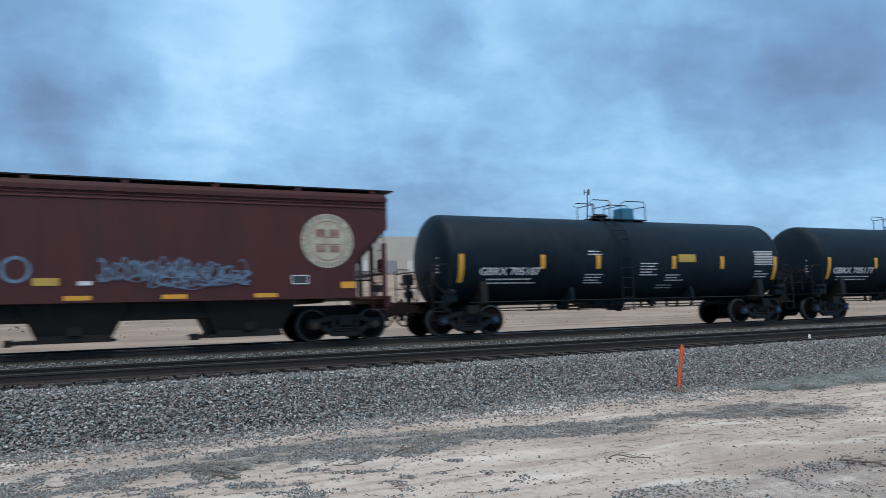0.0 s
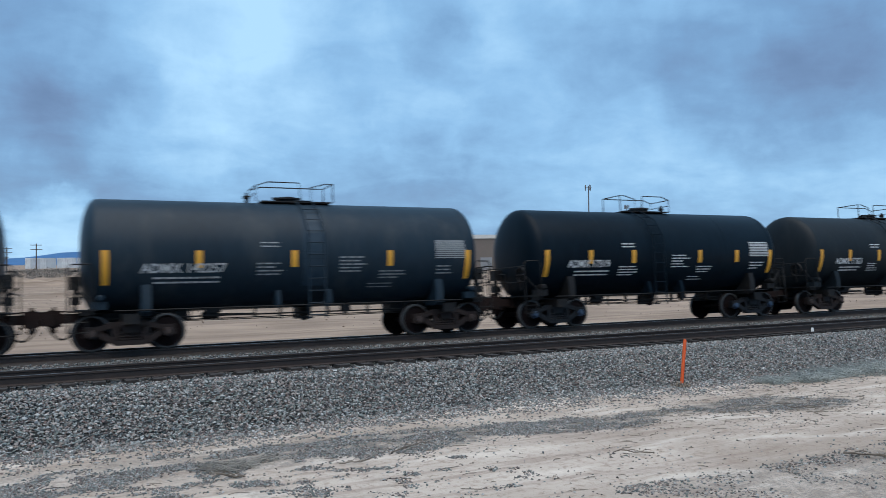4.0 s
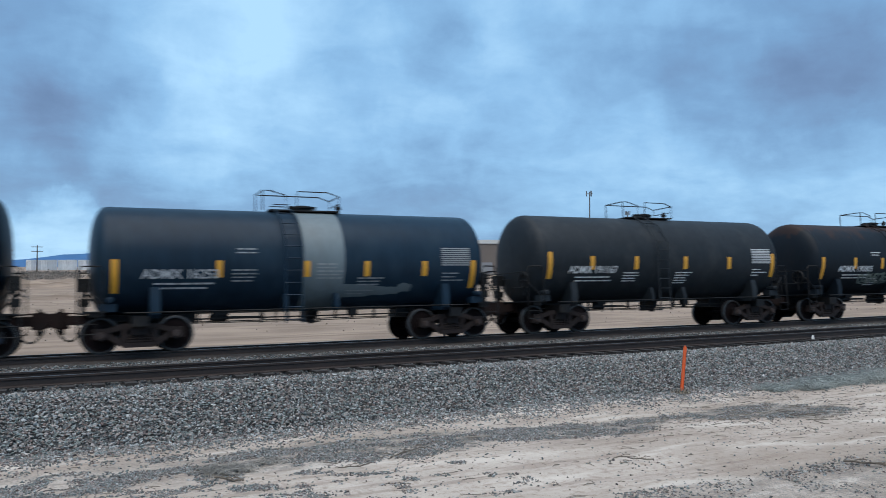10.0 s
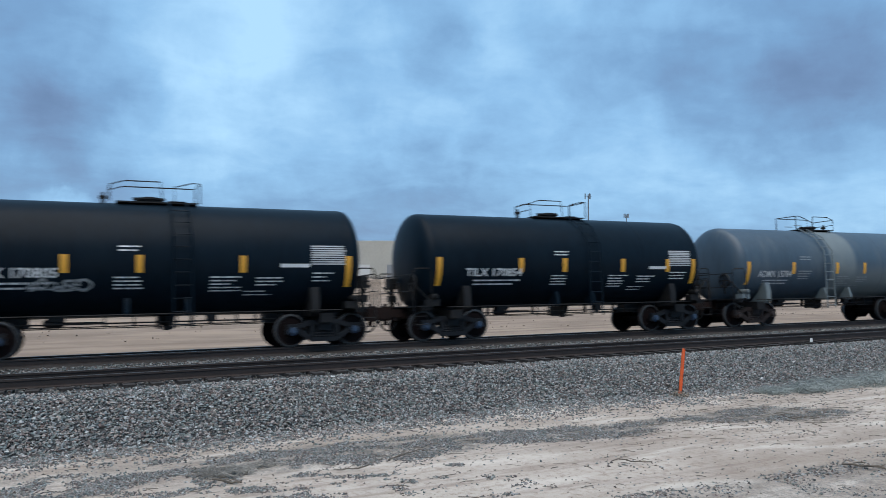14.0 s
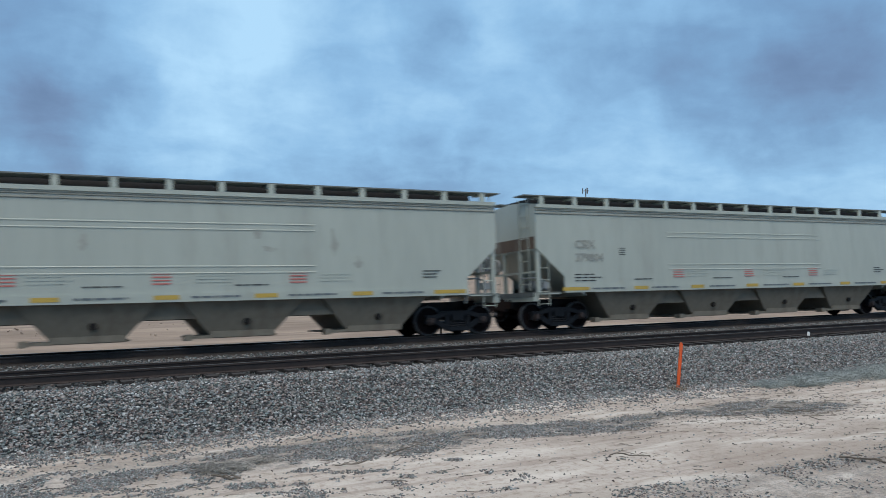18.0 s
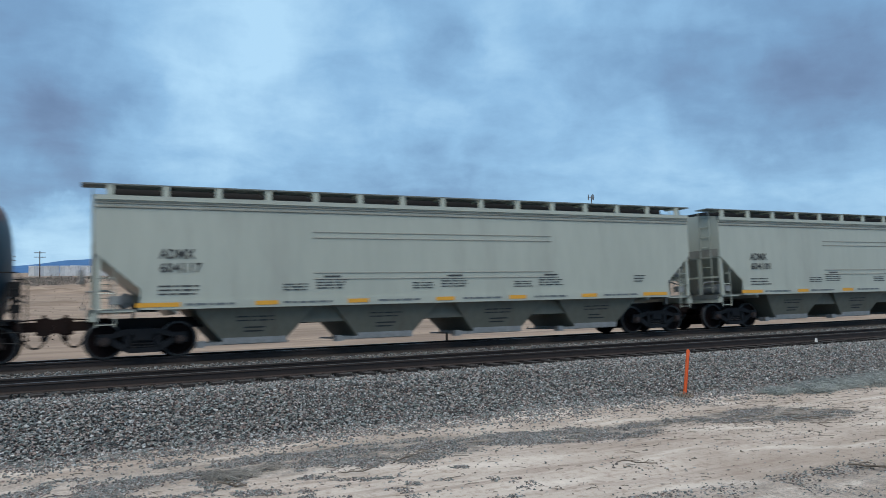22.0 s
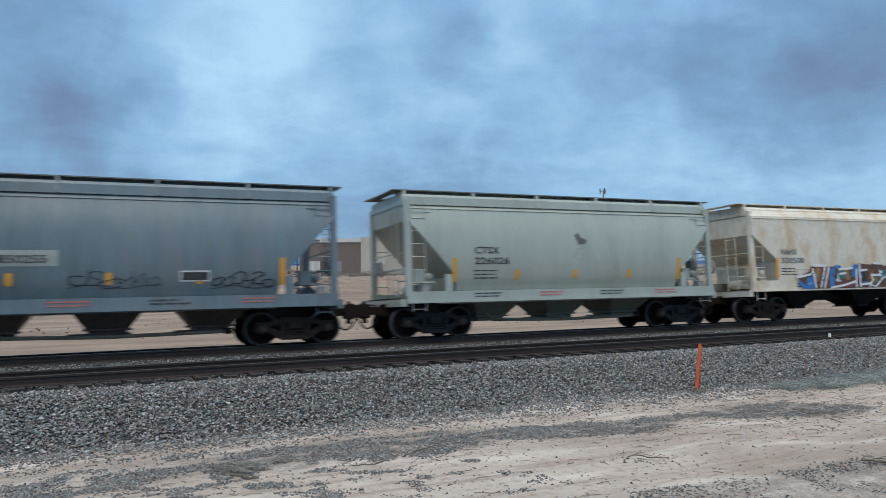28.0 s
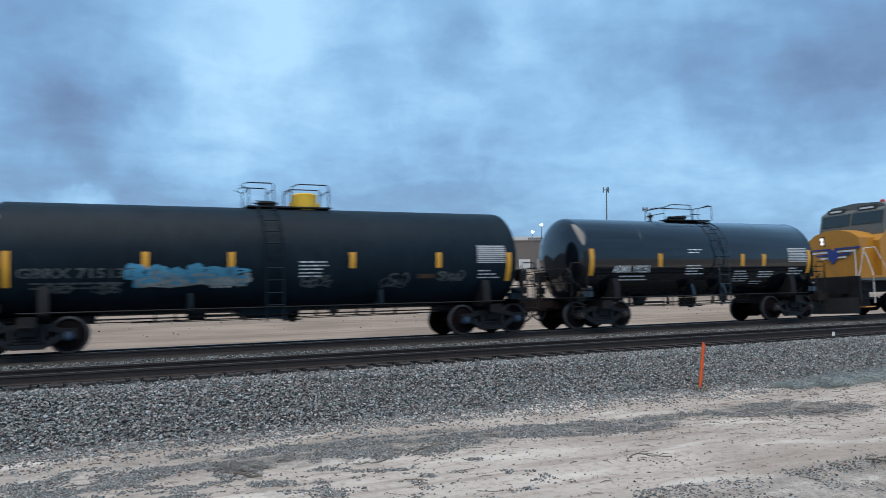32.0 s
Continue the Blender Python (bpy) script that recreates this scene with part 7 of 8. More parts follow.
for x in (0.62, 3.06):
    part("placard", sk.patch(x - 0.22, x + 0.45, -0.80, -0.52), M_INK, car, "dark data panel")
    part("stencil", sk.lines(x - 0.15, x + 0.38, -0.57, 3, 0.07, 0.025, 95, 0.3, True), M_YDULL, car)
car, sk = TANK[548]
for i, (x, v, w, h) in enumerate(((-3.95, -0.40, 0.45, 0.40), (-3.8, -0.66, 0.35, 0.34), (-3.4, -0.50, 0.5, 0.52), (-2.95, -0.56, 0.45, 0.50), (-2.5, -0.48, 0.45, 0.54), (-2.05, -0.55, 0.45, 0.50), (-1.65, -0.52, 0.45, 0.46), (-1.32, -0.66, 0.35, 0.30))):
    part("graffiti", blob(sk, x, v, w, h, 5.0, 0.008 + 0.0008 * i), M_GRAF_C, car, "ragged blue sprayed letter without meaning")
spray(car, sk, -3.9, -1.2, -0.80, -0.45, 9, 0.13, 21, M_GRAF_D, "pale sprayed filling", 0.018)
spray(car, sk, -4.1, -1.2, -0.60, -0.28, 8, 0.05, 25, M_GRAF_C, "blue sprayed outlines", 0.030)
for x0, x1, v0, v1, n, seed in ((-6.0, -5.4, -0.95, -0.7, 3, 22), (-4.9, -4.3, -1.0, -0.65, 4, 26), (0.3, 1.1, -0.9, -0.5, 4, 27), (2.6, 3.4, -0.95, -0.5, 4, 23), (4.4, 5.2, -0.75, -0.45, 5, 28)):
    spray(car, sk, x0, x1, v0, v1, n, 0.07, seed, M_GRAF_S, "faint grey graffiti", 0.010)
part("placard", sk.patch(3.7, 4.3, -0.66, -0.52), M_GRAF_R, car, "worn brown plate")
head_scrawl(car, 7.3, 1.47, 2.36, -1.15, -0.15, 2.95, 3.35, 5, 0.07, 90, M_GRAF_D, "pale scrawl on the tank head")
head_scrawl(car, 7.3, 1.47, 2.36, -1.2, -0.75, 2.85, 3.0, 3, 0.05, 91, M_GRAF_D, "pale scrawl on the tank head")
car, sk = TANK[563]
for end in (-1, 1):
    hs = Shape().lathe([(end * (5.60 - 0.44 * (1 - math.cos(w))), 1.425 * math.sin(w)) for w in (0.05, 0.4, 0.75, 1.1, 1.35, 1.5)], 48, "x", (0, 0, 2.36), False)
    keep = [q for q in hs.f if all(hs.v[i][2] < 2.62 for i in q)]
    hs.f = keep
    part("head_shield", hs, M_UNDER, car, "half-height steel shield over the tank head")

# curved and flat hoppers
for i, (x, v, w, h) in enumerate(((2.2, 2.95, 0.3, 0.6), (2.5, 2.55, 0.5, 0.25), (4.3, 2.75, 0.28, 0.9), (5.0, 2.2, 0.35, 0.4), (-2.0, 2.7, 0.3, 0.5))):
    q = [(x + w * math.cos(a) * (0.7 + 0.3 * math.sin(3 * a + i)) / 2, -1.6065, v + h * math.sin(a) * (0.7 + 0.3 * math.cos(2 * a + i)) / 2) for a in np.linspace(0, 6.0, 16)]
    part("smudge", Shape().add(q, [tuple(range(16))]), M_SMEARC, c23, "faint grey smear")


M_GRAF_DR = material("dull_red_spray_paint", (0.17, 0.05, 0.045), 0.5, vary=0.3, scale=6)
M_TAN = material("tan_spray_paint", (0.40, 0.27, 0.12), 0.5, vary=0.35, scale=5, dirt=(0.48, 0.36, 0.24), dirt_amount=0.5)
M_GRAF_U = material("deep_blue_spray_paint", (0.035, 0.095, 0.25), 0.5, vary=0.45, scale=3, dirt=(0.07, 0.15, 0.30), dirt_amount=0.6)
M_GRAF_Q = material("violet_spray_paint", (0.15, 0.075, 0.20), 0.5, vary=0.4, scale=4, dirt=(0.06, 0.09, 0.22), dirt_amount=0.6)
M_GRAF_I = material("dull_pink_spray_paint", (0.38, 0.19, 0.25), 0.5, vary=0.35, scale=4, dirt=(0.45, 0.36, 0.38), dirt_amount=0.5)
for x, w, lean in ((-2.62, 0.62, 0.03), (-1.6, 0.84, -0.04)):
    box = [(x - w / 2, 1.50), (x - w / 2 + 0.06, 1.95), (x - w / 2 + lean, 2.18), (x + w / 2 + lean, 2.22), (x + w / 2 - 0.05, 1.80), (x + w / 2 + 0.04, 1.56)]
    part("graffiti", filled(k31, box, 0.012), M_TAN, c31, "tan sprayed block letter without meaning")
    part("graffiti", k31.patch(x + 0.04, x + 0.40 * w, 1.98, 2.16, 0.014, 3), M_GRAF_I, c31, "dull pink sprayed shade")
    part("graffiti", k31.stroke(box + box[:1], 0.045, 0.016), M_GRAF_K, c31, "black sprayed outline")
    part("graffiti", k31.stroke([(x - 0.5 * w, 2.21), (x + 0.5 * w, 2.26)], 0.07, 0.019), M_GRAF_K, c31, "black sprayed top line")
    part("graffiti", k31.patch(x - 0.26 * w, x + 0.08 * w, 1.84, 2.0, 0.018, 3), M_GRAF_K, c31, "black sprayed block")
    part("graffiti", k31.stroke([(x + 0.22 * w, 2.10), (x + 0.3 * w, 1.80), (x + 0.1 * w, 1.62)], 0.05, 0.021), M_GRAF_K, c31, "black sprayed inner line")
    part("graffiti", k31.stroke([(x - 0.55 * w, 1.95), (x - 0.3 * w, 1.93)], 0.06, 0.022), M_GRAF_W, c31, "pale sprayed edge")
part("graffiti", blob(k31, -4.15, 2.12, 0.42, 0.18, 2, 0.010), M_GRAF_I, c31, "dull pink sprayed patch")
part("graffiti", blob(k31, -4.3, 2.02, 0.25, 0.12, 2, 0.011), M_GRAF_L, c31, "pale blue sprayed patch")
spray(c31, k31, -4.5, -3.8, 1.45, 1.85, 3, 0.05, 41, M_LIME, "yellow-green sprayed scribble", 0.010)
spray(c31, k31, -3.75, -3.15, 1.50, 2.0, 4, 0.07, 30, M_GRAF_K, "black sprayed letter without meaning", 0.012)
spray(c31, k31, -3.7, -3.2, 1.55, 1.9, 2, 0.07, 31, M_GRAF_DR, "dull red sprayed strokes", 0.011)
part("graffiti", k31.stroke([(-1.0, 1.45), (-0.92, 2.30)], 0.10, 0.010), M_GRAF_L, c31, "pale blue sprayed stroke")
for i, (pts, w) in enumerate(((((-0.95, 1.98), (-0.6, 1.90), (-0.45, 2.15), (-0.3, 2.12)), 0.06), (((-0.85, 1.55), (-0.5, 1.75), (-0.25, 1.95)), 0.05), (((0.05, 2.08), (0.2, 2.22), (0.4, 2.06), (0.6, 2.24)), 0.11),
        (((0.5, 2.0), (0.75, 2.16), (0.95, 2.02)), 0.12), (((0.9, 2.06), (1.25, 2.10), (1.55, 2.02), (1.85, 2.26)), 0.09), (((-0.1, 1.80), (0.4, 1.74), (0.9, 1.80), (1.4, 1.84)), 0.09),
        )):
    part("graffiti", k31.curve(list(pts), w, 0.012 + 0.001 * i), M_GRAF_K, c31, "thick black sprayed stroke")
spray(c31, k31, 0.0, 1.4, 1.36, 1.80, 9, 0.10, 33, M_GRAF_K, "dense black sprayed scribble", 0.020)
spray(c31, k31, 0.05, 1.3, 1.40, 1.76, 3, 0.05, 38, M_GRAF_D, "grey sprayed highlights", 0.024)
for i in range(12):
    x = -3.1 + 0.19 * i
    part("paint_drip", flat_skin(-1.563).patch(x, x + (0.16, 0.09, 0.2, 0.07)[i % 4], 0.96 + 0.06 * (i % 3), 1.235, 0.003, 1), (M_GRAF_I, M_GRAF_W, M_GRAF_M, M_YDULL, M_GRAF_D)[i % 5], c31)
    part("paint_drip", k31.patch(x + 0.02, x + 0.12, 1.25, 1.50, 0.009, 3), (M_GRAF_I, M_GRAF_D, M_GRAF_M)[i % 3], c31)
top = [(2.85, 1.62), (2.98, 2.15), (3.3, 2.28), (3.52, 2.46), (3.72, 2.40), (3.9, 2.28), (4.3, 2.24), (4.65, 2.36), (4.85, 2.40), (5.05, 2.16), (5.2, 2.02), (5.08, 1.66), (4.4, 1.64), (3.6, 1.58)]
part("graffiti", filled(k31, top, 0.010), M_GRAF_U, c31, "deep blue sprayed cloud shape")
for x, v, w, h, mat in ((3.25, 1.92, 0.6, 0.4, M_GRAF_L), (3.3, 1.92, 0.5, 0.32, M_GRAF_U), (3.62, 2.30, 0.4, 0.24, M_GRAF_Q), (4.3, 2.08, 0.5, 0.24, M_GRAF_Q), (4.88, 2.16, 0.34, 0.40, M_GRAF_Q)):
    part("graffiti", blob(k31, x, v, w, h, 2.2, 0.012 + 0.001 * len(mat.name) / 30), mat, c31, "soft sprayed shade")
part("graffiti", k31.stroke(top[2:11], 0.035, 0.018), M_RED, c31, "thin red sprayed outline")
part("graffiti", k31.stroke([(2.75, 1.60), (3.1, 1.62), (3.5, 1.56), (3.8, 1.62), (4.5, 1.62), (5.1, 1.64), (5.15, 1.72)], 0.04, 0.018), M_GRAF_K, c31, "black sprayed underline")
part("graffiti", k31.stroke([(4.0, 1.48), (4.5, 1.50), (5.0, 1.46)], 0.05, 0.012), M_GRAF_I, c31, "dull pink sprayed underline")
part("number_board", k34.patch(-3.77, -1.1, 2.14, 2.52, 0.006), M_BOARD, c34, "pale number board")
part("reporting_mark", k34.text("FURX", -3.45, -2.65, 2.22, 0.19), M_INK, c34, "car owner code in black letters")
part("reporting_mark", k34.text("850255", -2.35, -1.35, 2.22, 0.19), M_INK, c34, "car number in black figures")
part("placard", k34.patch(1.66, 2.39, 1.74, 2.02, 0.008), M_WHITE, c34, "framed data panel")
part("placard_field", k34.patch(1.70, 2.35, 1.78, 1.98, 0.011), M_INK, c34)
spray(c34, k34, 2.4, 4.0, 1.55, 1.95, 6, 0.04, 36, M_GRAF_K, "thin black scrawl")
spray(c34, k34, -0.9, 1.2, 1.6, 2.0, 6, 0.03, 37, M_GRAF_K, "thin black scrawl")
for pts in ([(0.08, 3.12), (0.14, 3.0), (0.22, 2.86), (0.24, 2.78)], [(0.2, 2.86), (0.33, 2.90), (0.42, 2.82)]):
    part("smudge", k35.stroke(pts, 0.19, 0.006), M_SMUDGE, c35, "dark painted-out smudge")
part("smudge", k35.stroke([(0.1, 2.3), (0.22, 2.6), (0.26, 2.85)], 0.38, 0.004), M_SMEAR, c35, "faint grey smear")
part("smudge", k37.stroke([(-0.25, 3.3), (-0.1, 3.24), (-0.15, 3.04)], 0.26, 0.006), M_SMUDGE, c37, "dark painted-out smudge")
part("smudge", k37.stroke([(0.38, 3.36), (0.52, 3.25), (0.60, 2.95)], 0.24, 0.006), M_SMUDGE, c37, "dark painted-out smudge")
part("smudge", k37.stroke([(0.62, 2.95), (0.72, 2.7), (0.74, 2.45)], 0.3, 0.004), M_SMEAR, c37, "faint grey smear")
# white hopper: big block letters
flat36 = flat_skin(-1.632)


def slab(x0, x1, v0, v1, lean, mat, lift, label="angular sprayed panel of a letter without meaning"):
    y = -1.632 - lift
    part("graffiti", Shape().add([(x0, y, v0), (x1, y, v0), (x1 + lean, y, v1), (x0 + lean, y, v1)], [(0, 1, 2, 3)]), mat, c36, label)


M_GRAF_OL = material("olive_spray_paint", (0.13, 0.13, 0.055), 0.5, vary=0.3, scale=6)
M_GRAF_OC = material("ochre_spray_paint", (0.28, 0.155, 0.05), 0.5, vary=0.3, scale=6)
for k, (x, v, w, h) in enumerate(((-2.75, 1.45, 0.55, 0.5), (-0.95, 1.98, 0.4, 0.18), (0.15, 2.0, 0.4, 0.2))):
    part("graffiti", blob(flat36, x, v, w, h, 3.0, -0.006 + 0.001 * k), M_GRAF_B, c36, "soft blue sprayed haze")
# one jagged dark ground, then letter panels, then outlines
edge = [(-3.2, 1.62), (-2.55, 1.82), (-2.35, 2.06), (-1.1, 2.0), (-1.0, 1.92), (-0.15, 1.95), (0.2, 1.96), (0.25, 2.14), (1.0, 2.08), (1.1, 2.16), (1.6, 2.14), (1.75, 2.02), (2.4, 2.16), (3.2, 2.06), (3.25, 1.2), (-2.4, 1.18), (-2.9, 1.42)]
part("graffiti", Shape().add([(x, -1.632, v) for x, v in edge], [tuple(range(len(edge)))]), M_GRAF_N, c36, "dark brown sprayed ground of graffiti")
for k, (x0, x1, v0, v1, lean, mat) in enumerate((
        (-2.75, -2.3, 1.18, 1.62, 0.1, M_GRAF_B), (-2.3, -2.05, 1.45, 1.98, 0.15, M_GRAF_OC), (-2.0, -1.75, 1.3, 1.95, 0.1, M_GRAF_DR), (-1.45, -1.2, 1.25, 1.95, 0.1, M_GRAF_B),
        (-0.95, -0.55, 1.55, 1.85, 0.0, M_TEAL), (-0.5, -0.25, 1.5, 1.9, -0.1, M_GRAF_OC), (-0.2, 0.2, 1.62, 1.98, 0.1, M_GRAF_B), (0.35, 0.7, 1.3, 1.85, -0.08, M_GRAF_K), (0.45, 0.7, 1.3, 1.42, 0.0, M_GRAF_B),
        (0.85, 1.05, 1.5, 1.9, 0.05, M_GRAF_OC), (1.1, 1.45, 1.25, 1.72, -0.2, M_GRAF_OL), (1.5, 1.9, 1.6, 1.85, 0.1, M_TEAL), (1.95, 2.6, 1.3, 1.5, 0.2, M_TEAL), (2.0, 2.5, 1.80, 1.98, 0.1, M_GRAF_DR),
        (2.7, 2.9, 1.5, 1.95, 0.0, M_GRAF_OC), (3.4, 3.95, 1.2, 1.58, 0.0, M_GRAF_B), (3.35, 3.75, 1.8, 2.08, 0.05, M_GRAF_K), (-1.05, -0.1, 1.2, 1.38, 0.1, M_GRAF_DR))):
    slab(x0, x1, v0, v1, lean, mat, 0.002 + 0.0006 * k)
for k, pts in enumerate((
        ((-3.2, 1.62), (-2.5, 1.72), (-2.3, 1.84)), ((-2.2, 1.2), (-2.35, 1.95)), ((-1.95, 1.22), (-1.65, 2.02)), ((-2.35, 2.06), (-1.6, 2.05)), ((-1.75, 1.2), (-1.45, 2.0)), ((-1.0, 1.42), (-0.95, 1.72), (-0.5, 1.76)),
        ((-1.4, 1.2), (-0.6, 1.3), (0.1, 1.45)), ((-0.9, 1.9), (-0.1, 1.95)), ((0.05, 1.2), (0.1, 1.92)), ((0.28, 1.2), (0.30, 2.12)), ((0.25, 1.85), (0.75, 1.88)), ((0.3, 1.3), (0.95, 1.35)),
        ((0.8, 1.2), (1.05, 1.5), (0.95, 1.68))) + (
        ((0.95, 1.68), (1.6, 1.66)), ((1.1, 2.14), (1.6, 2.12)), ((1.2, 1.22), (1.7, 1.6)), ((1.75, 1.58), (2.6, 1.75)), ((1.85, 1.40), (2.6, 1.42), (2.9, 1.55)),
        ((1.9, 1.3), (2.75, 1.25)), ((2.0, 2.02), (2.4, 2.14), (3.2, 2.04)), ((3.28, 1.2), (3.30, 2.04)), ((3.35, 1.62), (4.1, 1.64)), ((3.5, 1.22), (3.55, 1.55)))):
    part("graffiti", flat36.stroke(list(pts), 0.085, 0.015 + 0.0006 * k), M_GRAF_W, c36, "white sprayed outline stroke")

rng = random.Random(45)
for k in range(26):
    x, v = rng.uniform(-2.5, 3.3), rng.uniform(1.25, 1.85)
    dx, dv = rng.uniform(-0.25, 0.35), rng.uniform(-0.25, 0.3)
    part("graffiti", flat36.stroke([(x, v), (x + dx, min(2.05, max(1.2, v + dv)))], rng.uniform(0.04, 0.08), 0.014 + 0.0006 * k), (M_GRAF_W, M_GRAF_L, M_TEAL, M_GRAF_K)[k % 4], c36, "short sprayed stroke")

# ---- locomotive ----
M_LYEL = material("armour_yellow_paint", (0.40, 0.175, 0.016), 0.45, vary=0.15, scale=1.5, dirt=(0.24, 0.12, 0.04), dirt_amount=0.4, streak=3)
M_LGREY = material("harbour_grey_paint", (0.095, 0.10, 0.092), 0.55, vary=0.2, scale=2, dirt=(0.04, 0.04, 0.04))
M_LBLUE = material("deep_blue_wing_paint", (0.02, 0.04, 0.20), 0.4, vary=0.1, scale=5)
M_LRED = material("red_sill_stripe", (0.45, 0.04, 0.03), 0.4, vary=0.1, scale=5)


def glass_material():
    m = bpy.data.materials.new("dark_cab_glass")
    m.use_nodes = True
    b = m.node_tree.nodes["Principled BSDF"]
    b.inputs["Base Color"].default_value = (0.02, 0.03, 0.035, 1)
    b.inputs["Roughness"].default_value = 0.05
    return m


M_GLASS = glass_material()
M_HEAD = bpy.data.materials.new("lit_headlight")
M_HEAD.use_nodes = True
M_HEAD.node_tree.nodes["Principled BSDF"].inputs["Emission Color"].default_value = (1, 0.95, 0.85, 1)
M_HEAD.node_tree.nodes["Principled BSDF"].inputs["Emission Strength"].default_value = 0.5


def locomotive(s_car):
    """Wide-nosed six-axle style diesel, cab end leading towards the cars."""
    car = thing("locomotive", "yellow and grey diesel locomotive with blue wing emblem", "locomotive", "cars of the freight train")
    add_trucks(car, s_car, 12.9, True, False)
    n0 = -9.85  # nose front
    part("frame_deck", Shape().box(-10.3, 10.6, -1.5, 1.5, 1.42, 1.60), M_LGREY, car, "grey walkway deck")
    part("side_stripe", Shape().box(-10.3, 10.6, -1.512, -1.498, 1.52, 1.60), M_LYEL, car)
    part("underframe", Shape().box(-10.0, 10.2, -0.6, 0.6, 0.95, 1.42), M_UNDER, car)
    part("fuel_tank", Shape().prism_x([(-1.3, 0.5), (-1.5, 0.8), (-1.5, 1.4), (1.5, 1.4), (1.5, 0.8), (1.3, 0.5)], -3.6, 3.6), M_UNDER, car)
    nose = [(-1.2, 1.6), (-1.2, 3.16), (-0.85, 3.40), (-0.3, 3.55), (0.3, 3.55), (0.85, 3.40), (1.2, 3.16), (1.2, 1.6)]
    part("nose", Shape().prism_x(nose, n0, n0 + 1.5), M_LYEL, car, "yellow wide nose")
    part("nose_door", Shape().box(n0 - 0.03, n0 + 0.02, 0.42, 1.05, 1.7, 3.0), M_LYEL, car)
    for z in (3.20, 3.04):
        part("headlight", Shape().lathe([(n0 - 0.06, 0.06), (n0 - 0.02, 0.075), (n0 + 0.02, 0.075)], 14, "x", (0, 0.48, z)), M_HEAD, car, "lit round headlight")
    part("headlight_box", Shape().box(n0 - 0.02, n0 + 0.03, 0.36, 0.60, 2.92, 3.32), M_INK, car)
    # wing emblem as plain stripes
    for k in (-1, 1):
        for i in range(4):
            z = 2.80 - 0.12 * i
            w = 1.15 - 0.22 * i
            part("wing_stripe", Shape().box(n0 - 0.045, n0 + 0.01, min(-0.1 * k, -k * w - 0.1 * k), max(-0.1 * k, -k * w - 0.1 * k), z - 0.07, z), M_LBLUE if i % 2 == 0 else M_WHITE, car)
    part("wing_shield", Shape().prism_x([(-0.22, 2.72), (0.22, 2.72), (0.22, 2.40), (0.0, 2.14), (-0.22, 2.40)], n0 - 0.05, n0 + 0.01), M_LBLUE, car)
    # cab with raked windscreens
    cab = [(n0 + 1.1, 3.5), (n0 + 1.32, 4.34), (n0 + 1.75, 4.58), (n0 + 4.1, 4.62), (n0 + 4.1, 1.6), (n0 + 1.45, 1.6)]
    part("cab", Shape().prism(cab, -1.48, 1.48), M_LGREY, car, "grey cab top")
    part("cab_side", Shape().prism([(n0 + 0.85, 1.6), (n0 + 0.85, 3.05), (n0 + 1.5, 3.66), (n0 + 4.11, 3.66), (n0 + 4.11, 1.6)], -1.49, 1.49), M_LYEL, car, "yellow cab side")
    part("cab_roof", Shape().prism_x([(-1.5, 4.45), (-1.1, 4.66), (0, 4.74), (1.1, 4.66), (1.5, 4.45)], n0 + 1.55, n0 + 4.2), M_LGREY, car)
    for y0, y1 in ((-1.42, -0.06), (0.06, 1.36)):
        a, b = (n0 + 1.14, 3.80), (n0 + 1.27, 4.28)
        part("windscreen", Shape().add([(a[0], y0, a[1]), (a[0], y1, a[1]), (b[0], y1, b[1]), (b[0], y0, b[1]), (a[0] + 0.06, y0, a[1]), (a[0] + 0.06, y1, a[1]), (b[0] + 0.06, y1, b[1]), (b[0] + 0.06, y0, b[1])], [(0, 1, 2, 3), (7, 6, 5, 4), (0, 4, 5, 1), (1, 5, 6, 2), (2, 6, 7, 3), (3, 7, 4, 0)]), M_GLASS, car, "dark raked windscreen")
        part("number_board", Shape().box(n0 + 1.35, n0 + 1.5, y0 + 0.35, y1 - 0.2, 4.38, 4.56), M_INK, car, "dark number board")
        part("board_figures", Shape().box(n0 + 1.345, n0 + 1.36, y0 + 0.45, y1 - 0.3, 4.43, 4.50), M_WHITE, car)
    for x0, x1 in ((n0 + 1.75, n0 + 2.7), (n0 + 2.85, n0 + 3.7)):
        for y in (-1.50, 1.46):
            part("side_window", Shape().box(x0, x1, y, y + 0.04, 3.74, 4.25), M_GLASS, car)
    part("roof_light", Shape().lathe([(4.70, 0.10), (4.80, 0.10), (4.84, 0.04)], 12, "z", (n0 + 2.2, -0.8, 0)), M_LRED, car)
    part("hood", Shape().prism_x([(-1.0, 1.6), (-1.0, 4.1), (-0.6, 4.4), (0.6, 4.4), (1.0, 4.1), (1.0, 1.6)], n0 + 4.12, 9.9), M_LYEL, car, "long yellow engine hood")
    part("hood_roof", Shape().box(n0 + 4.2, 9.8, -0.62, 0.62, 4.40, 4.50), M_LGREY, car)
    part("radiator", Shape().prism_x([(-1.45, 3.5), (-1.45, 4.2), (-0.8, 4.6), (0.8, 4.6), (1.45, 4.2), (1.45, 3.5)], 5.6, 9.6), M_LGREY, car)
    # pilot, plough, steps and rails at the nose end
    part("pilot", Shape().box(-10.42, -10.28, -1.5, 1.5, 0.55, 1.6).box(-10.5, -10.42, -1.0, -0.7, 0.9, 1.5).box(-10.5, -10.42, 0.7, 1.0, 0.9, 1.5), M_UNDER, car)
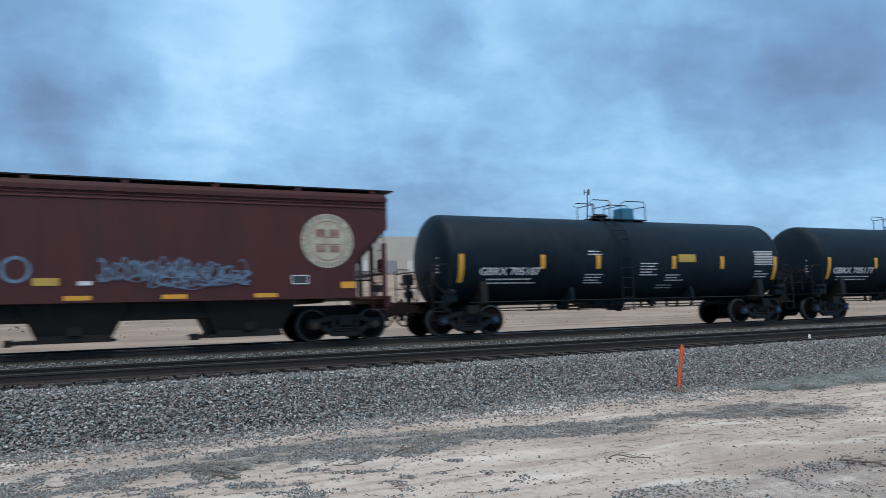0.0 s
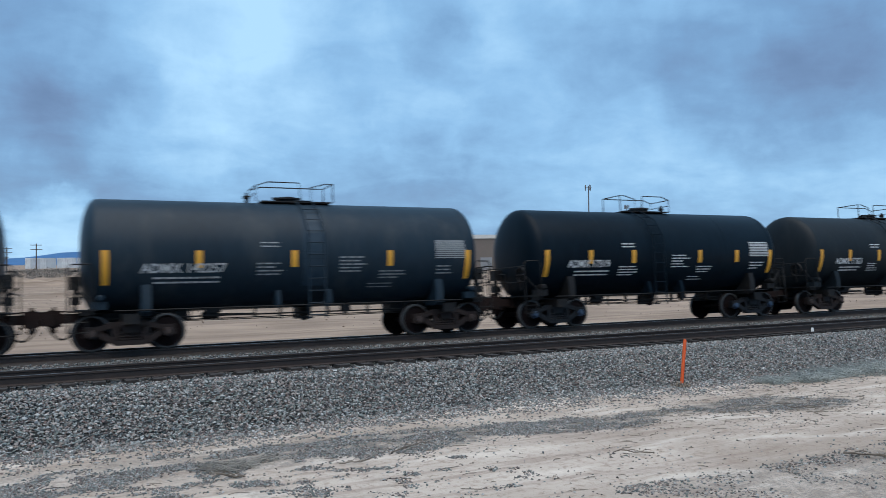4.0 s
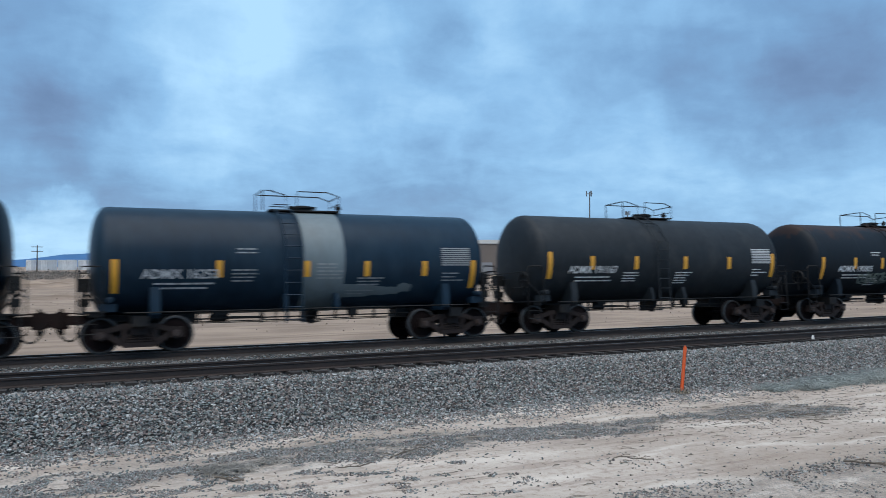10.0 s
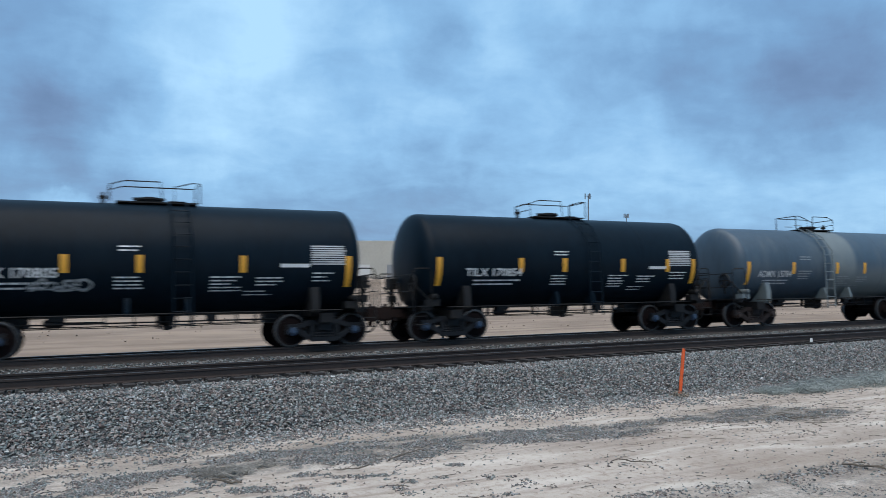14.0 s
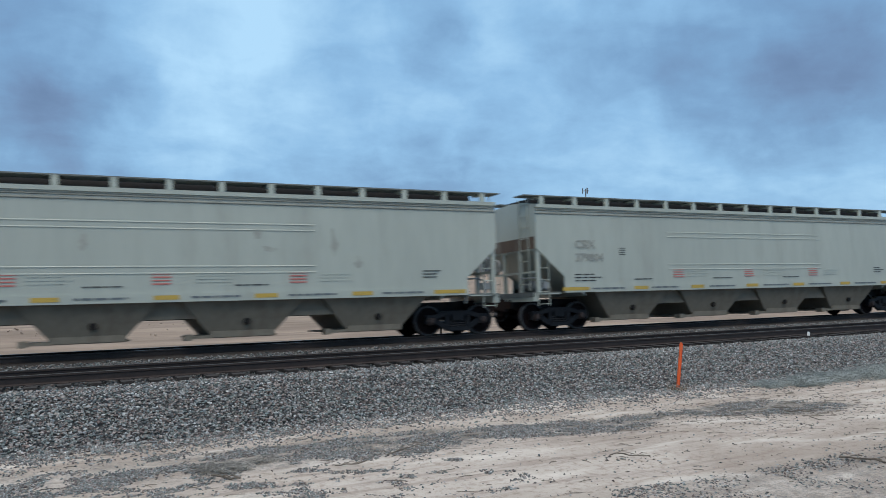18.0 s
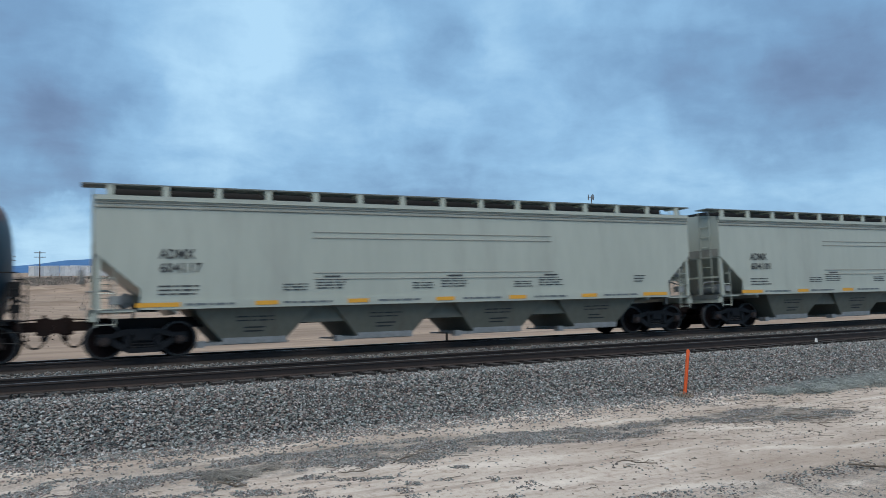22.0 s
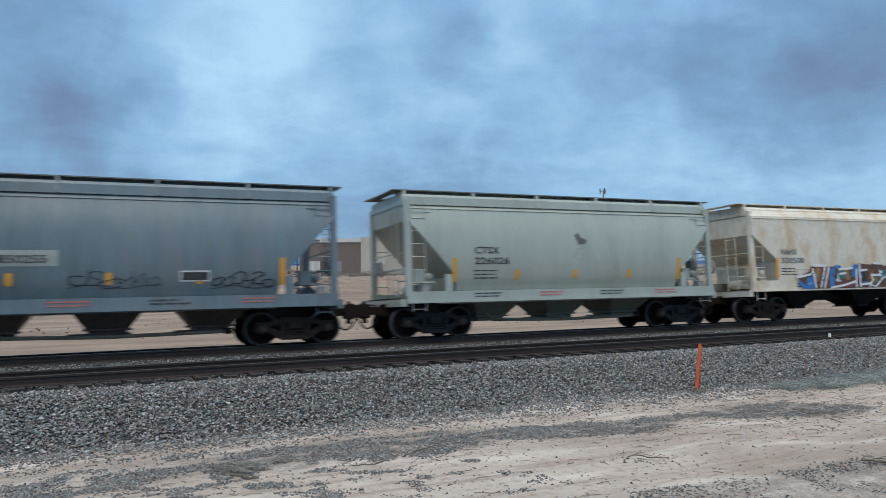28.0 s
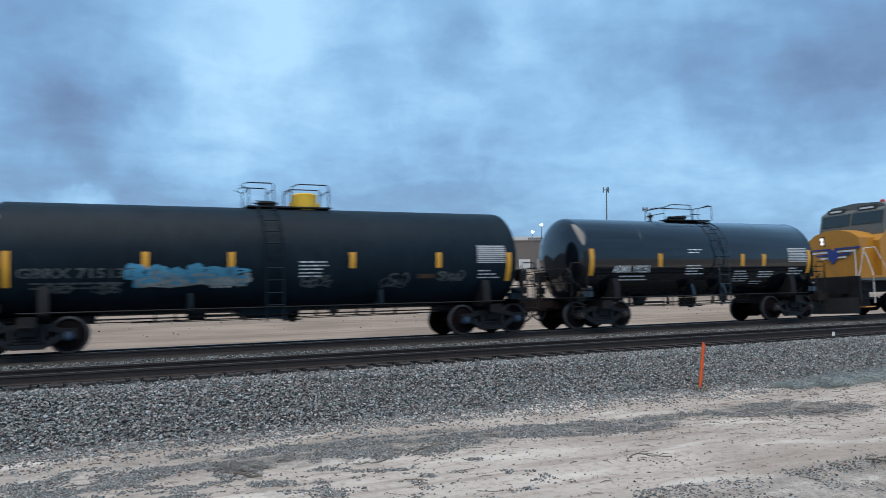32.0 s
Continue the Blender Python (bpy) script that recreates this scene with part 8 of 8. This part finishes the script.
    part("plough", Shape().add([(-10.45, -1.45, 0.75), (-10.45, 1.45, 0.75), (-10.6, -1.45, 0.12), (-10.95, 0, 0.12), (-10.6, 1.45, 0.12), (-10.75, 0, 0.75), (-10.4, -1.45, 0.12), (-10.4, 1.45, 0.12)], [(0, 5, 3, 2), (5, 1, 4, 3), (0, 2, 6), (1, 7, 4), (2, 3, 4, 7, 6)]), M_UNDER, car, "black snow plough")
    for y in (-1.35, 1.35):
        for i in range(4):
            part("step", Shape().box(-10.2, -9.6, y - 0.16, y + 0.16, 0.35 + 0.33 * i, 0.39 + 0.33 * i), M_UNDER if i else M_GRAF_O, car)
        part("step_well", Shape().box(-10.25, -9.55, y * 0.9 - 0.05, y * 0.9 + 0.05, 0.3, 1.42), M_UNDER, car)
        part("handrail", Shape().tube([(-10.35, y, 0.9), (-10.35, y, 2.6)], 0.02).tube([(-10.2, y, 1.6), (-9.9, y * 1.05, 2.7), (-9.3, y * 1.08, 2.75), (-8.6, y * 1.1, 1.7)], 0.025), M_WHITE, car, "pale tubular handrail")
        part("handrail", Shape().tube([(-9.55, y * 1.1, 0.5), (-9.55, y * 1.1, 1.7), (-9.8, y * 1.02, 2.55)], 0.028), M_WHITE, car, "pale grab rail beside the steps")
    part("walkway_rail", sum_shapes([Shape().tube([(x, -1.46, 1.6), (x, -1.46, 2.6)], 0.02) for x in np.arange(-5.2, 10.5, 1.6)] + [Shape().tube([(-5.2, -1.46, 2.6), (10.4, -1.46, 2.6)], 0.02)]), M_LYEL, car)
    part("coupler", stored("coupler", coupler_shape), M_TRUCK, car, at=pose(-10.25, 0, 0, 0, 0, 180))
    CARS.append((car, s_car))


locomotive(580.8)

# ---- lineside things ----
post = thing("marker_post", "leaning orange plastic marker post beside the ballast", "marker post", m=pose(13.3, -7.55, -0.88, -2, 8.5, 0))
part("stake", Shape().prism([(-0.034, 0), (-0.034, 1.10), (-0.016, 1.14), (0.016, 1.14), (0.034, 1.10), (0.034, 0)], -0.012, 0.012).box(-0.038, -0.028, -0.024, 0.012, 0, 1.11).box(0.028, 0.038, -0.024, 0.012, 0, 1.11), M_ORANGE, post)
M_PALE = material("weathered_white_paint", (0.62, 0.62, 0.60), 0.6, vary=0.15, scale=8)
solid("track_peg", Shape().prism([(-0.06, 0), (0.06, 0), (0.015, 0.14), (-0.02, 0.15)], -0.03, 0.03), M_PALE, "small white wedge-shaped peg beside the rail", "peg", m=pose(20.8, -5.36, -0.12, 0, 0, 20))
mk = thing("rail_marker", "short dark steel marker behind the main track", "marker post", m=pose(12.35, 3.6, -0.9))
part("stake", Shape().box(-0.035, 0.035, -0.03, 0.03, 0, 0.92), M_PIPE, mk)
part("cap", Shape().box(-0.045, 0.045, -0.04, 0.04, 0.92, 0.98), M_UNDER, mk)

M_TWIG = material("dry_grey_twig", (0.12, 0.10, 0.08), 0.9, vary=0.4, scale=12, bump=0.3)
M_STRAW = material("dry_straw_grass", (0.31, 0.255, 0.195), 0.9, vary=0.4, scale=10)
M_DUSTY = material("dusty_grey_weed", (0.225, 0.215, 0.195), 0.9, vary=0.4, scale=10)
M_WEED = material("pale_grey_green_weed", (0.235, 0.26, 0.25), 0.9, vary=0.4, scale=10)


def branch(name, x, y, length, turn, seed, label, thick=0.009):
    rng = random.Random(seed)
    g = thing(name, label, "dead branch", m=pose(x, y, terrain(x, y) + 0.01, 0, 0, turn))
    pts = [(length * (u - 0.5), 0.05 * length * math.sin(3 * u + seed), 0.012 + 0.05 * rng.random()) for u in np.linspace(0, 1, 7)]
    part("stem", Shape().tube(pts, thick, 6), M_TWIG, g)
    for k in range(4):
        q = pts[1 + k]
        a = rng.uniform(-1, 1)
        part("side_twig", Shape().tube([q, (q[0] + 0.14 * length, q[1] + 0.12 * length * a, q[2] + 0.03), (q[0] + 0.26 * length, q[1] + 0.16 * length * a, q[2] + 0.02)], thick * 0.55, 5), M_TWIG, g)
    return g


branch("dead_branch", 7.9, -12.2, 0.62, -35, 1, "thin dead branch lying on the sand")
branch("dead_branch", 13.2, -10.9, 0.8, -60, 2, "dry stick lying on the sand")
branch("dead_branch", 11.0, -14.0, 0.75, -50, 3, "thick dry stick on the sand", 0.014)
branch("dead_branch", 3.85, -10.65, 0.5, -10, 4, "short dry stick among gravel")
branch("dead_branch", 4.9, -10.3, 0.9, 20, 5, "grey dry stick among gravel")
branch("dead_branch", 2.0, -10.6, 0.45, -40, 6, "dark dry stick beside a dead bush", 0.014)


def dead_bush(x, y, size, n, seed, label, mat=M_TWIG, lie=1.0):
    rng = random.Random(seed)
    g = thing("dead_bush", label, "bush", m=pose(x, y, terrain(x, y)))
    for mat_k, name, count, r in ((mat, "dry_stem", n, 0.006), (M_STRAW if mat is M_TWIG else mat, "dry_leaf", n, 0.004)):
        s = Shape()
        for k in range(count):
            a, w = rng.uniform(0, 6.28), rng.uniform(0.3, 1.0)
            h = lie * size * rng.uniform(0.10, 0.38)
            px, py = size * 0.5 * rng.uniform(-1, 1), size * 0.35 * rng.uniform(-1, 1)
            dx, dy = size * 0.5 * w * math.cos(a), size * 0.5 * w * math.sin(a)
            s.tube([(px, py, -0.01), (px + 0.5 * dx, py + 0.5 * dy, h * 0.8), (px + dx, py + dy, h * 0.75)], r, 3)
        part(name, s, mat_k, g)["kind"] = "stuff"
    return g


dead_bush(2.1, -10.0, 0.62, 150, 7, "collapsed grey dead bush on gravel", M_DUSTY, 0.4)
dead_bush(2.75, -9.85, 0.40, 40, 8, "low dry straw clump on gravel", M_DUSTY, 0.5)
dead_bush(13.1, -7.75, 0.40, 40, 9, "small dry clump at a post", M_TWIG)
for i, (x, y, z) in enumerate(((15.4, -8.5, 0.55), (16.4, -8.7, 0.8), (17.6, -8.5, 0.9), (18.9, -8.6, 1.0), (20.3, -8.4, 1.0))):
    dead_bush(x, y, z * 1.25, 200, 20 + i, "sprawling dusty grey weeds at the foot of the ballast", M_WEED, 0.6)


def litter():
    """Small dry twigs strewn over the sand."""
    rng = random.Random(77)
    s = Shape()
    for k in range(1900):
        x, y = rng.uniform(0, 20), rng.uniform(-14.5, -7.8)
        if k % 2:
            x, y = rng.gauss(13.0, 2.2), rng.gauss(-10.4, 0.8)
        elif k % 3 == 0:
            x = rng.uniform(1, 15)
            y = strip_edge(STRIP_LOW, x) + (strip_edge(STRIP_TOP, x) - strip_edge(STRIP_LOW, x)) * rng.betavariate(1.3, 1.8) + rng.gauss(0, 0.15)
        a, l = rng.gauss(-0.2, 0.55), 0.02 + 0.30 * rng.random() ** 4
        z = terrain(x, y) + 0.006
        c, d = math.cos(a) * l / 2, math.sin(a) * l / 2
        bend = rng.gauss(0, 0.12) * l
        s.tube([(x - c, y - d, z), (x - 0.2 * c + bend * d / l, y - 0.2 * d - bend * c / l, z + 0.008), (x + c, y + d, z)], rng.uniform(0.002, 0.007), 3)
    return tagged(solid("twig_litter", s, M_TWIG, "small dry twigs strewn over the sand", "twigs", "stuff"))


litter()
# ---- distance ----
EYE = Vector((0, -21.6, 0))


def bearing(deg, far):
    return EYE.x + far * math.sin(radians(deg)), EYE.y + far * math.cos(radians(deg))


M_WALL = material("brown_grey_block_wall", (0.15, 0.125, 0.11), 0.8, vary=0.12, scale=0.6)
M_WALL2 = material("pale_cream_wall", (0.42, 0.40, 0.35), 0.8, vary=0.1, scale=0.6)
M_PARAPET = material("white_metal_fascia", (0.55, 0.55, 0.53), 0.6, vary=0.08, scale=0.8)
M_DOOR = material("grey_steel_door", (0.22, 0.23, 0.24), 0.5, vary=0.1, scale=2)
M_TRAILER = material("white_trailer_panel", (0.40, 0.44, 0.47), 0.5, vary=0.15, scale=0.8, dirt=(0.24, 0.26, 0.28), dirt_amount=0.5)
tn, tl = M_TRAILER.node_tree.nodes, M_TRAILER.node_tree.links
info = tn.new("ShaderNodeObjectInfo")
shade = tn.new("ShaderNodeValToRGB")
shade.color_ramp.elements[0].color, shade.color_ramp.elements[1].color = (0.42, 0.46, 0.50, 1), (0.70, 0.71, 0.71, 1)
tl.new(info.outputs["Random"], shade.inputs[0])
tl.new(shade.outputs[0], next(k for k in tn if k.type == "MIX" and k.blend_type == "MULTIPLY").inputs["A"])
M_POLE = material("dull_galvanised_steel", (0.16, 0.17, 0.18), 0.5, 0.4, vary=0.15, scale=3)
M_WOODPOLE = material("dark_utility_pole_wood", (0.07, 0.055, 0.045), 0.85, vary=0.2, scale=3)
M_LAMP = bpy.data.materials.new("lit_lamp_head")
M_LAMP.use_nodes = True
M_LAMP.node_tree.nodes["Principled BSDF"].inputs["Emission Color"].default_value = (1, 0.98, 0.92, 1)
M_LAMP.node_tree.nodes["Principled BSDF"].inputs["Emission Strength"].default_value = 8.0

bx, by = bearing(23.4, 212)
ware = thing("warehouse", "long flat-roofed warehouse with brown and cream walls", "warehouse", m=pose(bx, by, -1.0, 0, 0, -23.4))
part("wall", Shape().box(-34, -17, 0, 24, 0, 10.3), M_WALL, ware, "brown-grey block wall")
part("wall", Shape().box(-17, 6, -0.6, 24, 0, 10.9), M_WALL2, ware, "pale cream wall")
part("wall", Shape().box(6, 36, 0, 24, 0, 10.3), M_WALL, ware, "brown-grey block wall")
part("roof", Shape().box(-34.3, 36.3, 0.6, 24.3, 10.3, 10.6), M_PARAPET, ware)
part("fascia", Shape().box(-34.2, -17.01, -0.25, 0, 9.5, 10.45), M_PARAPET, ware, "white fascia band")
part("fascia", Shape().box(6.01, 36.2, -0.25, 0, 9.5, 10.45), M_PARAPET, ware, "white fascia band")
for i in range(9):
    part("sign_letter", Shape().box(-33.2 + 0.55 * i, -32.85 + 0.55 * i, -0.32, -0.26, 9.7, 10.25), M_INK, ware)
    part("sign_letter", Shape().box(29.0 + 0.55 * i, 29.35 + 0.55 * i, -0.32, -0.26, 9.7, 10.25), M_INK, ware)
for i, x in enumerate((-30, -24, -12, -4, 2, 10, 16, 22, 28, 33)):
    part("door" if i % 2 else "loading_door", Shape().box(x - 1.6, x + 1.6, -0.68 if -17 < x < 6 else -0.06, -0.6 if -17 < x < 6 else 0.02, 0, 4.2), M_DOOR if i % 2 else M_PARAPET, ware)

wx, wy = bearing(10.4, 240)
shed = thing("long_shed", "long low white metal shed with a pale roof", "shed", m=pose(wx, wy, terrain(wx, wy) - 0.3, 0, 0, -10.4))
part("wall", Shape().box(-14, 12, 0, 16, 0, 3.7), M_TRAILER, shed)
part("roof", Shape().prism_x([(-0.6, 3.7), (8, 5.1), (16.6, 3.7)], -14.4, 12.4), M_WALL2, shed)
for i in range(5):
    part("door", Shape().box(-12 + 5.2 * i, -9.4 + 5.2 * i, -0.08, 0.0, 0, 2.8), M_DOOR, shed)
small = thing("site_office", "small white site office with dark windows", "office", m=pose(*bearing(8.6, 190), terrain(*bearing(8.6, 190)) - 0.1, 0, 0, -8.6))
part("wall", Shape().box(-3.2, 3.2, 0, 5, 0, 3.3), M_TRAILER, small)
part("roof", Shape().box(-3.5, 3.5, -0.4, 5.3, 3.3, 3.5), M_DOOR, small)
for x in (-1.6, 1.3):
    part("window", Shape().box(x - 0.7, x + 0.7, -0.05, 0.0, 1.3, 2.4), M_GLASS, small)

trailer = thing("parked_trailer", "white box trailer parked with its rear doors towards the railway", "trailer", "trailers in the yard")
part("box", Shape().box(-1.3, 1.3, 0, 14, 1.1, 4.1), M_TRAILER, trailer)
for x in (-0.65, 0.65):
    part("rear_door", Shape().box(x - 0.60, x + 0.60, -0.05, 0, 1.15, 4.02), M_TRAILER, trailer)
part("bumper", Shape().box(-1.2, 1.2, -0.1, 0.1, 0.45, 0.62), M_UNDER, trailer)
for x in (-0.95, 0.95):
    part("wheel", Shape().lathe([(x - 0.22, 0.2), (x - 0.22, 0.5), (x + 0.22, 0.5), (x + 0.22, 0.2)], 16, "x", (0, 1.2, 0.5)), M_UNDER, trailer)
rng = random.Random(9)
spots = [-2.55 + 0.62 * i + rng.uniform(-0.02, 0.02) for i in range(17)]
for i, a in enumerate(spots):
    x, y = bearing(a, 245)
    m = pose(x, y, terrain(x, y) - 0.05, 0, 0, -a)
    if i == 0:
        trailer.matrix_basis = m
    else:
        copy_thing(trailer, m)


def cell_mast(deg, far, high, label, arms):
    x, y = bearing(deg, far)
    g = thing("mast", label, "mast", m=pose(x, y, -1))
    part("pole", Shape().lathe([(0, 0.32), (high, 0.18)], 12, "z"), M_POLE, g)
    for i in range(arms):
        a = 2 * math.pi * i / arms + 0.3
        part("antenna", Shape().box(-0.16, 0.16, -0.1, 0.1, -0.9, 0.9), M_POLE, g, at=pose(1.0 * math.cos(a), 1.0 * math.sin(a), high - 0.6, 0, 0, math.degrees(a)))
    part("arm_ring", Shape().tube([(1.0 * math.cos(a), 1.0 * math.sin(a), high - 0.6) for a in np.linspace(0.3, 6.58, 10)], 0.06, 5), M_POLE, g)
    return g


cell_mast(37.0, 250, 27.3, "tall slender grey cell mast behind the railway", 3)
cell_mast(39.75, 350, 27.5, "distant floodlight mast with a flat lamp rack", 6)
for deg, far, high in ((31.55, 190, 10.6), (32.2, 170, 11.4)):
    x, y = bearing(deg, far)
    lamp = thing("yard_lamp", "lit yard lamp on a slim pole", "lamp", m=pose(x, y, -1))
    part("pole", Shape().lathe([(0, 0.1), (high, 0.07)], 10, "z"), M_POLE, lamp)
    part("lamp_head", Shape().lathe([(high, 0.10), (high + 0.1, 0.34), (high + 0.42, 0.34), (high + 0.5, 0.1)], 14, "z"), M_LAMP, lamp, "glowing lamp head")
for deg, far, high in ((-2.2, 215, 7.4), (-3.9, 235, 7.0), (3.25, 212, 6.4), (7.1, 230, 8.0), (14.1, 235, 7.6)):
    x, y = bearing(deg, far)
    up = thing("utility_pole", "dark wooden utility pole with crossarms", "utility pole", m=pose(x, y, terrain(x, y) - 0.1, 0, 0, -deg))
    part("pole", Shape().lathe([(0, 0.16), (high, 0.11)], 10, "z"), M_WOODPOLE, up)
    for z in (high - 0.4, high - 1.5):
        part("crossarm", Shape().box(-1.3, 1.3, -0.08, 0.08, z - 0.08, z + 0.08), M_WOODPOLE, up)

M_LEAF = material("dusty_grey_leaf", (0.105, 0.105, 0.095), 0.8, vary=0.4, scale=3)
M_SCRUB = material("dry_desert_scrub", (0.16, 0.145, 0.13), 0.9, vary=0.4, scale=1.5)


def leaf_cloud(n, rx, rz, z0, size, seed, clumps=12):
    rng = np.random.default_rng(seed)
    c = rng.normal(0, 0.5, (clumps, 3)) * (rx, rx, rz) + (0, 0, z0)
    pts = c[rng.integers(0, clumps, n)] + rng.normal(0, 0.28, (n, 3)) * (rx, rx, rz) * 0.8
    d = rng.normal(0, 1, (n, 3, 3)) * size
    v = (pts[:, None, :] + d).reshape(-1, 3)
    return Shape().add(v.tolist(), (np.arange(n * 3).reshape(-1, 3)).tolist())


def tree(deg, far, high, spread, seed, label):
    x, y = bearing(deg, far)
    g = thing("tree", label, "tree", m=pose(x, y, terrain(x, y) - 0.05))
    rng = random.Random(seed)
    part("trunk", Shape().tube([(0, 0, 0), (0.1, 0, high * 0.3), (0.0, 0.1, high * 0.6)], 0.16, 7), M_WOODPOLE, g)
    for k in range(6):
        a = rng.uniform(0, 6.28)
        part("limb", Shape().tube([(0.05, 0.02, high * 0.3), (spread * 0.35 * math.cos(a), spread * 0.35 * math.sin(a), high * 0.62), (spread * 0.6 * math.cos(a), spread * 0.6 * math.sin(a), high * 0.85)], 0.06, 5), M_WOODPOLE, g)
    for k in range(34):
        a, u = rng.uniform(0, 6.28), rng.uniform(0.25, 1.0)
        part("twig", Shape().tube([(spread * 0.2 * u * math.cos(a), spread * 0.2 * u * math.sin(a), high * rng.uniform(0.3, 0.5)), (spread * 0.5 * u * math.cos(a + 0.3), spread * 0.5 * u * math.sin(a + 0.3), high * rng.uniform(0.6, 0.8)), (spread * 0.75 * u * math.cos(a + 0.1), spread * 0.75 * u * math.sin(a + 0.1), high * rng.uniform(0.75, 1.0))], 0.028, 3), M_TWIG, g)
    part("crown", leaf_cloud(1700, spread * 0.75, high * 0.34, high * 0.60, 0.07, seed, 20), M_LEAF, g)["kind"] = "stuff"
    return g


tree(2.4, 205, 6.6, 4.6, 1, "dusty grey desert tree with a ragged crown")
tree(-4.4, 225, 4.8, 3.4, 2, "small ragged desert tree")
tree(8.6, 180, 4.4, 3.2, 3, "thin grey desert tree")
tree(9.9, 176, 3.6, 2.6, 5, "thin grey desert shrub")
tree(11.9, 180, 4.2, 2.4, 4, "thin grey desert tree")


def scrub():
    rng = np.random.default_rng(5)
    s = Shape()
    for k in range(900):
        deg = rng.uniform(-8, 62)
        far = rng.uniform(165, 200) if k % 3 else rng.uniform(205, 236)
        x, y = bearing(deg, far)
        h = rng.uniform(0.5, 1.3)
        n = 70
        pts = rng.normal(0, 1, (n, 3)) * (h * 0.9, h * 0.5, h * 0.28) + (x, y, terrain(x, y) + h * 0.4)
        v = (pts[:, None, :] + rng.normal(0, 0.12, (n, 3, 3))).reshape(-1, 3)
        s.add(v.tolist(), np.arange(n * 3).reshape(-1, 3).tolist())
    return solid("desert_scrub", s, M_SCRUB, "low dry scrub bushes scattered over the far sand", "scrub", "stuff")


scrub()

# Aerial haze is put into the base colour of the ridge.
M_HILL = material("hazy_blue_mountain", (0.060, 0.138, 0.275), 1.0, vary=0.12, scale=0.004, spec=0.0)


def mountains():
    v, f = [], []
    n = 150
    for i in range(n):
        deg = -60 + 170 * i / (n - 1)
        h = 14 + 26 * max(0, noise.noise((deg * 0.10, 1.0, 0.0)) + 0.35) + 16 * noise.noise((deg * 0.45, 4.0, 0.0)) + 78 * math.exp(-((deg - 12.2) / 4.2) ** 2) + 22 * math.exp(-((deg - 5) / 2.5) ** 2) + 30 * math.exp(-((deg - 0.5) / 3.2) ** 2)
        for far, z in ((3300, -3.0), (3500, max(8, h)), (4200, -3.0)):
            x, y = bearing(deg, far)
            v.append((x, y, z))
    for i in range(n - 1):
        for k in range(2):
            f.append((3 * i + k, 3 * i + 3 + k, 3 * i + 4 + k, 3 * i + 1 + k))
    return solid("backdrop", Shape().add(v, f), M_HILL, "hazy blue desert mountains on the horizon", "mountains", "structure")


mountains()


# ---- what moves ----


def travel(t):
    for (t0, s0), (t1, s1) in zip(S_KNOTS, S_KNOTS[1:]):
        if t <= t1:
            return s0 + (s1 - s0) * (t - t0) / (t1 - t0)
    return S_KNOTS[-1][1]


def motions():
    for car, s in CARS:
        walk(car, [(t, pose(s - d, 0, -0.05, CANT)) for t, d in S_KNOTS])
    step = 1.0 / FPS
    for ws, (x, y, z), s in WHEELSETS:
        # the wheels are keyed to roll while their car crosses the view
        first = int(max(0.0, min(DURATION - 0.2, (s + x - 40) / 17.0)) * FPS)
        last = int(max(0.2, min(DURATION, (s + x + 7) / 16.8)) * FPS)
        rows = []
        for k in range(first, last + 1):
            a = math.degrees(travel(k * step) / WHEEL_R) % 360
            rows.append((k * step, pose(x, y, z, 0, -a, 0)))
        if first > 0:
            rows.insert(0, (0.0, rows[0][1]))
        if last < DURATION * FPS:
            rows.append((DURATION, rows[-1][1]))
        walk(ws, rows)


motions()
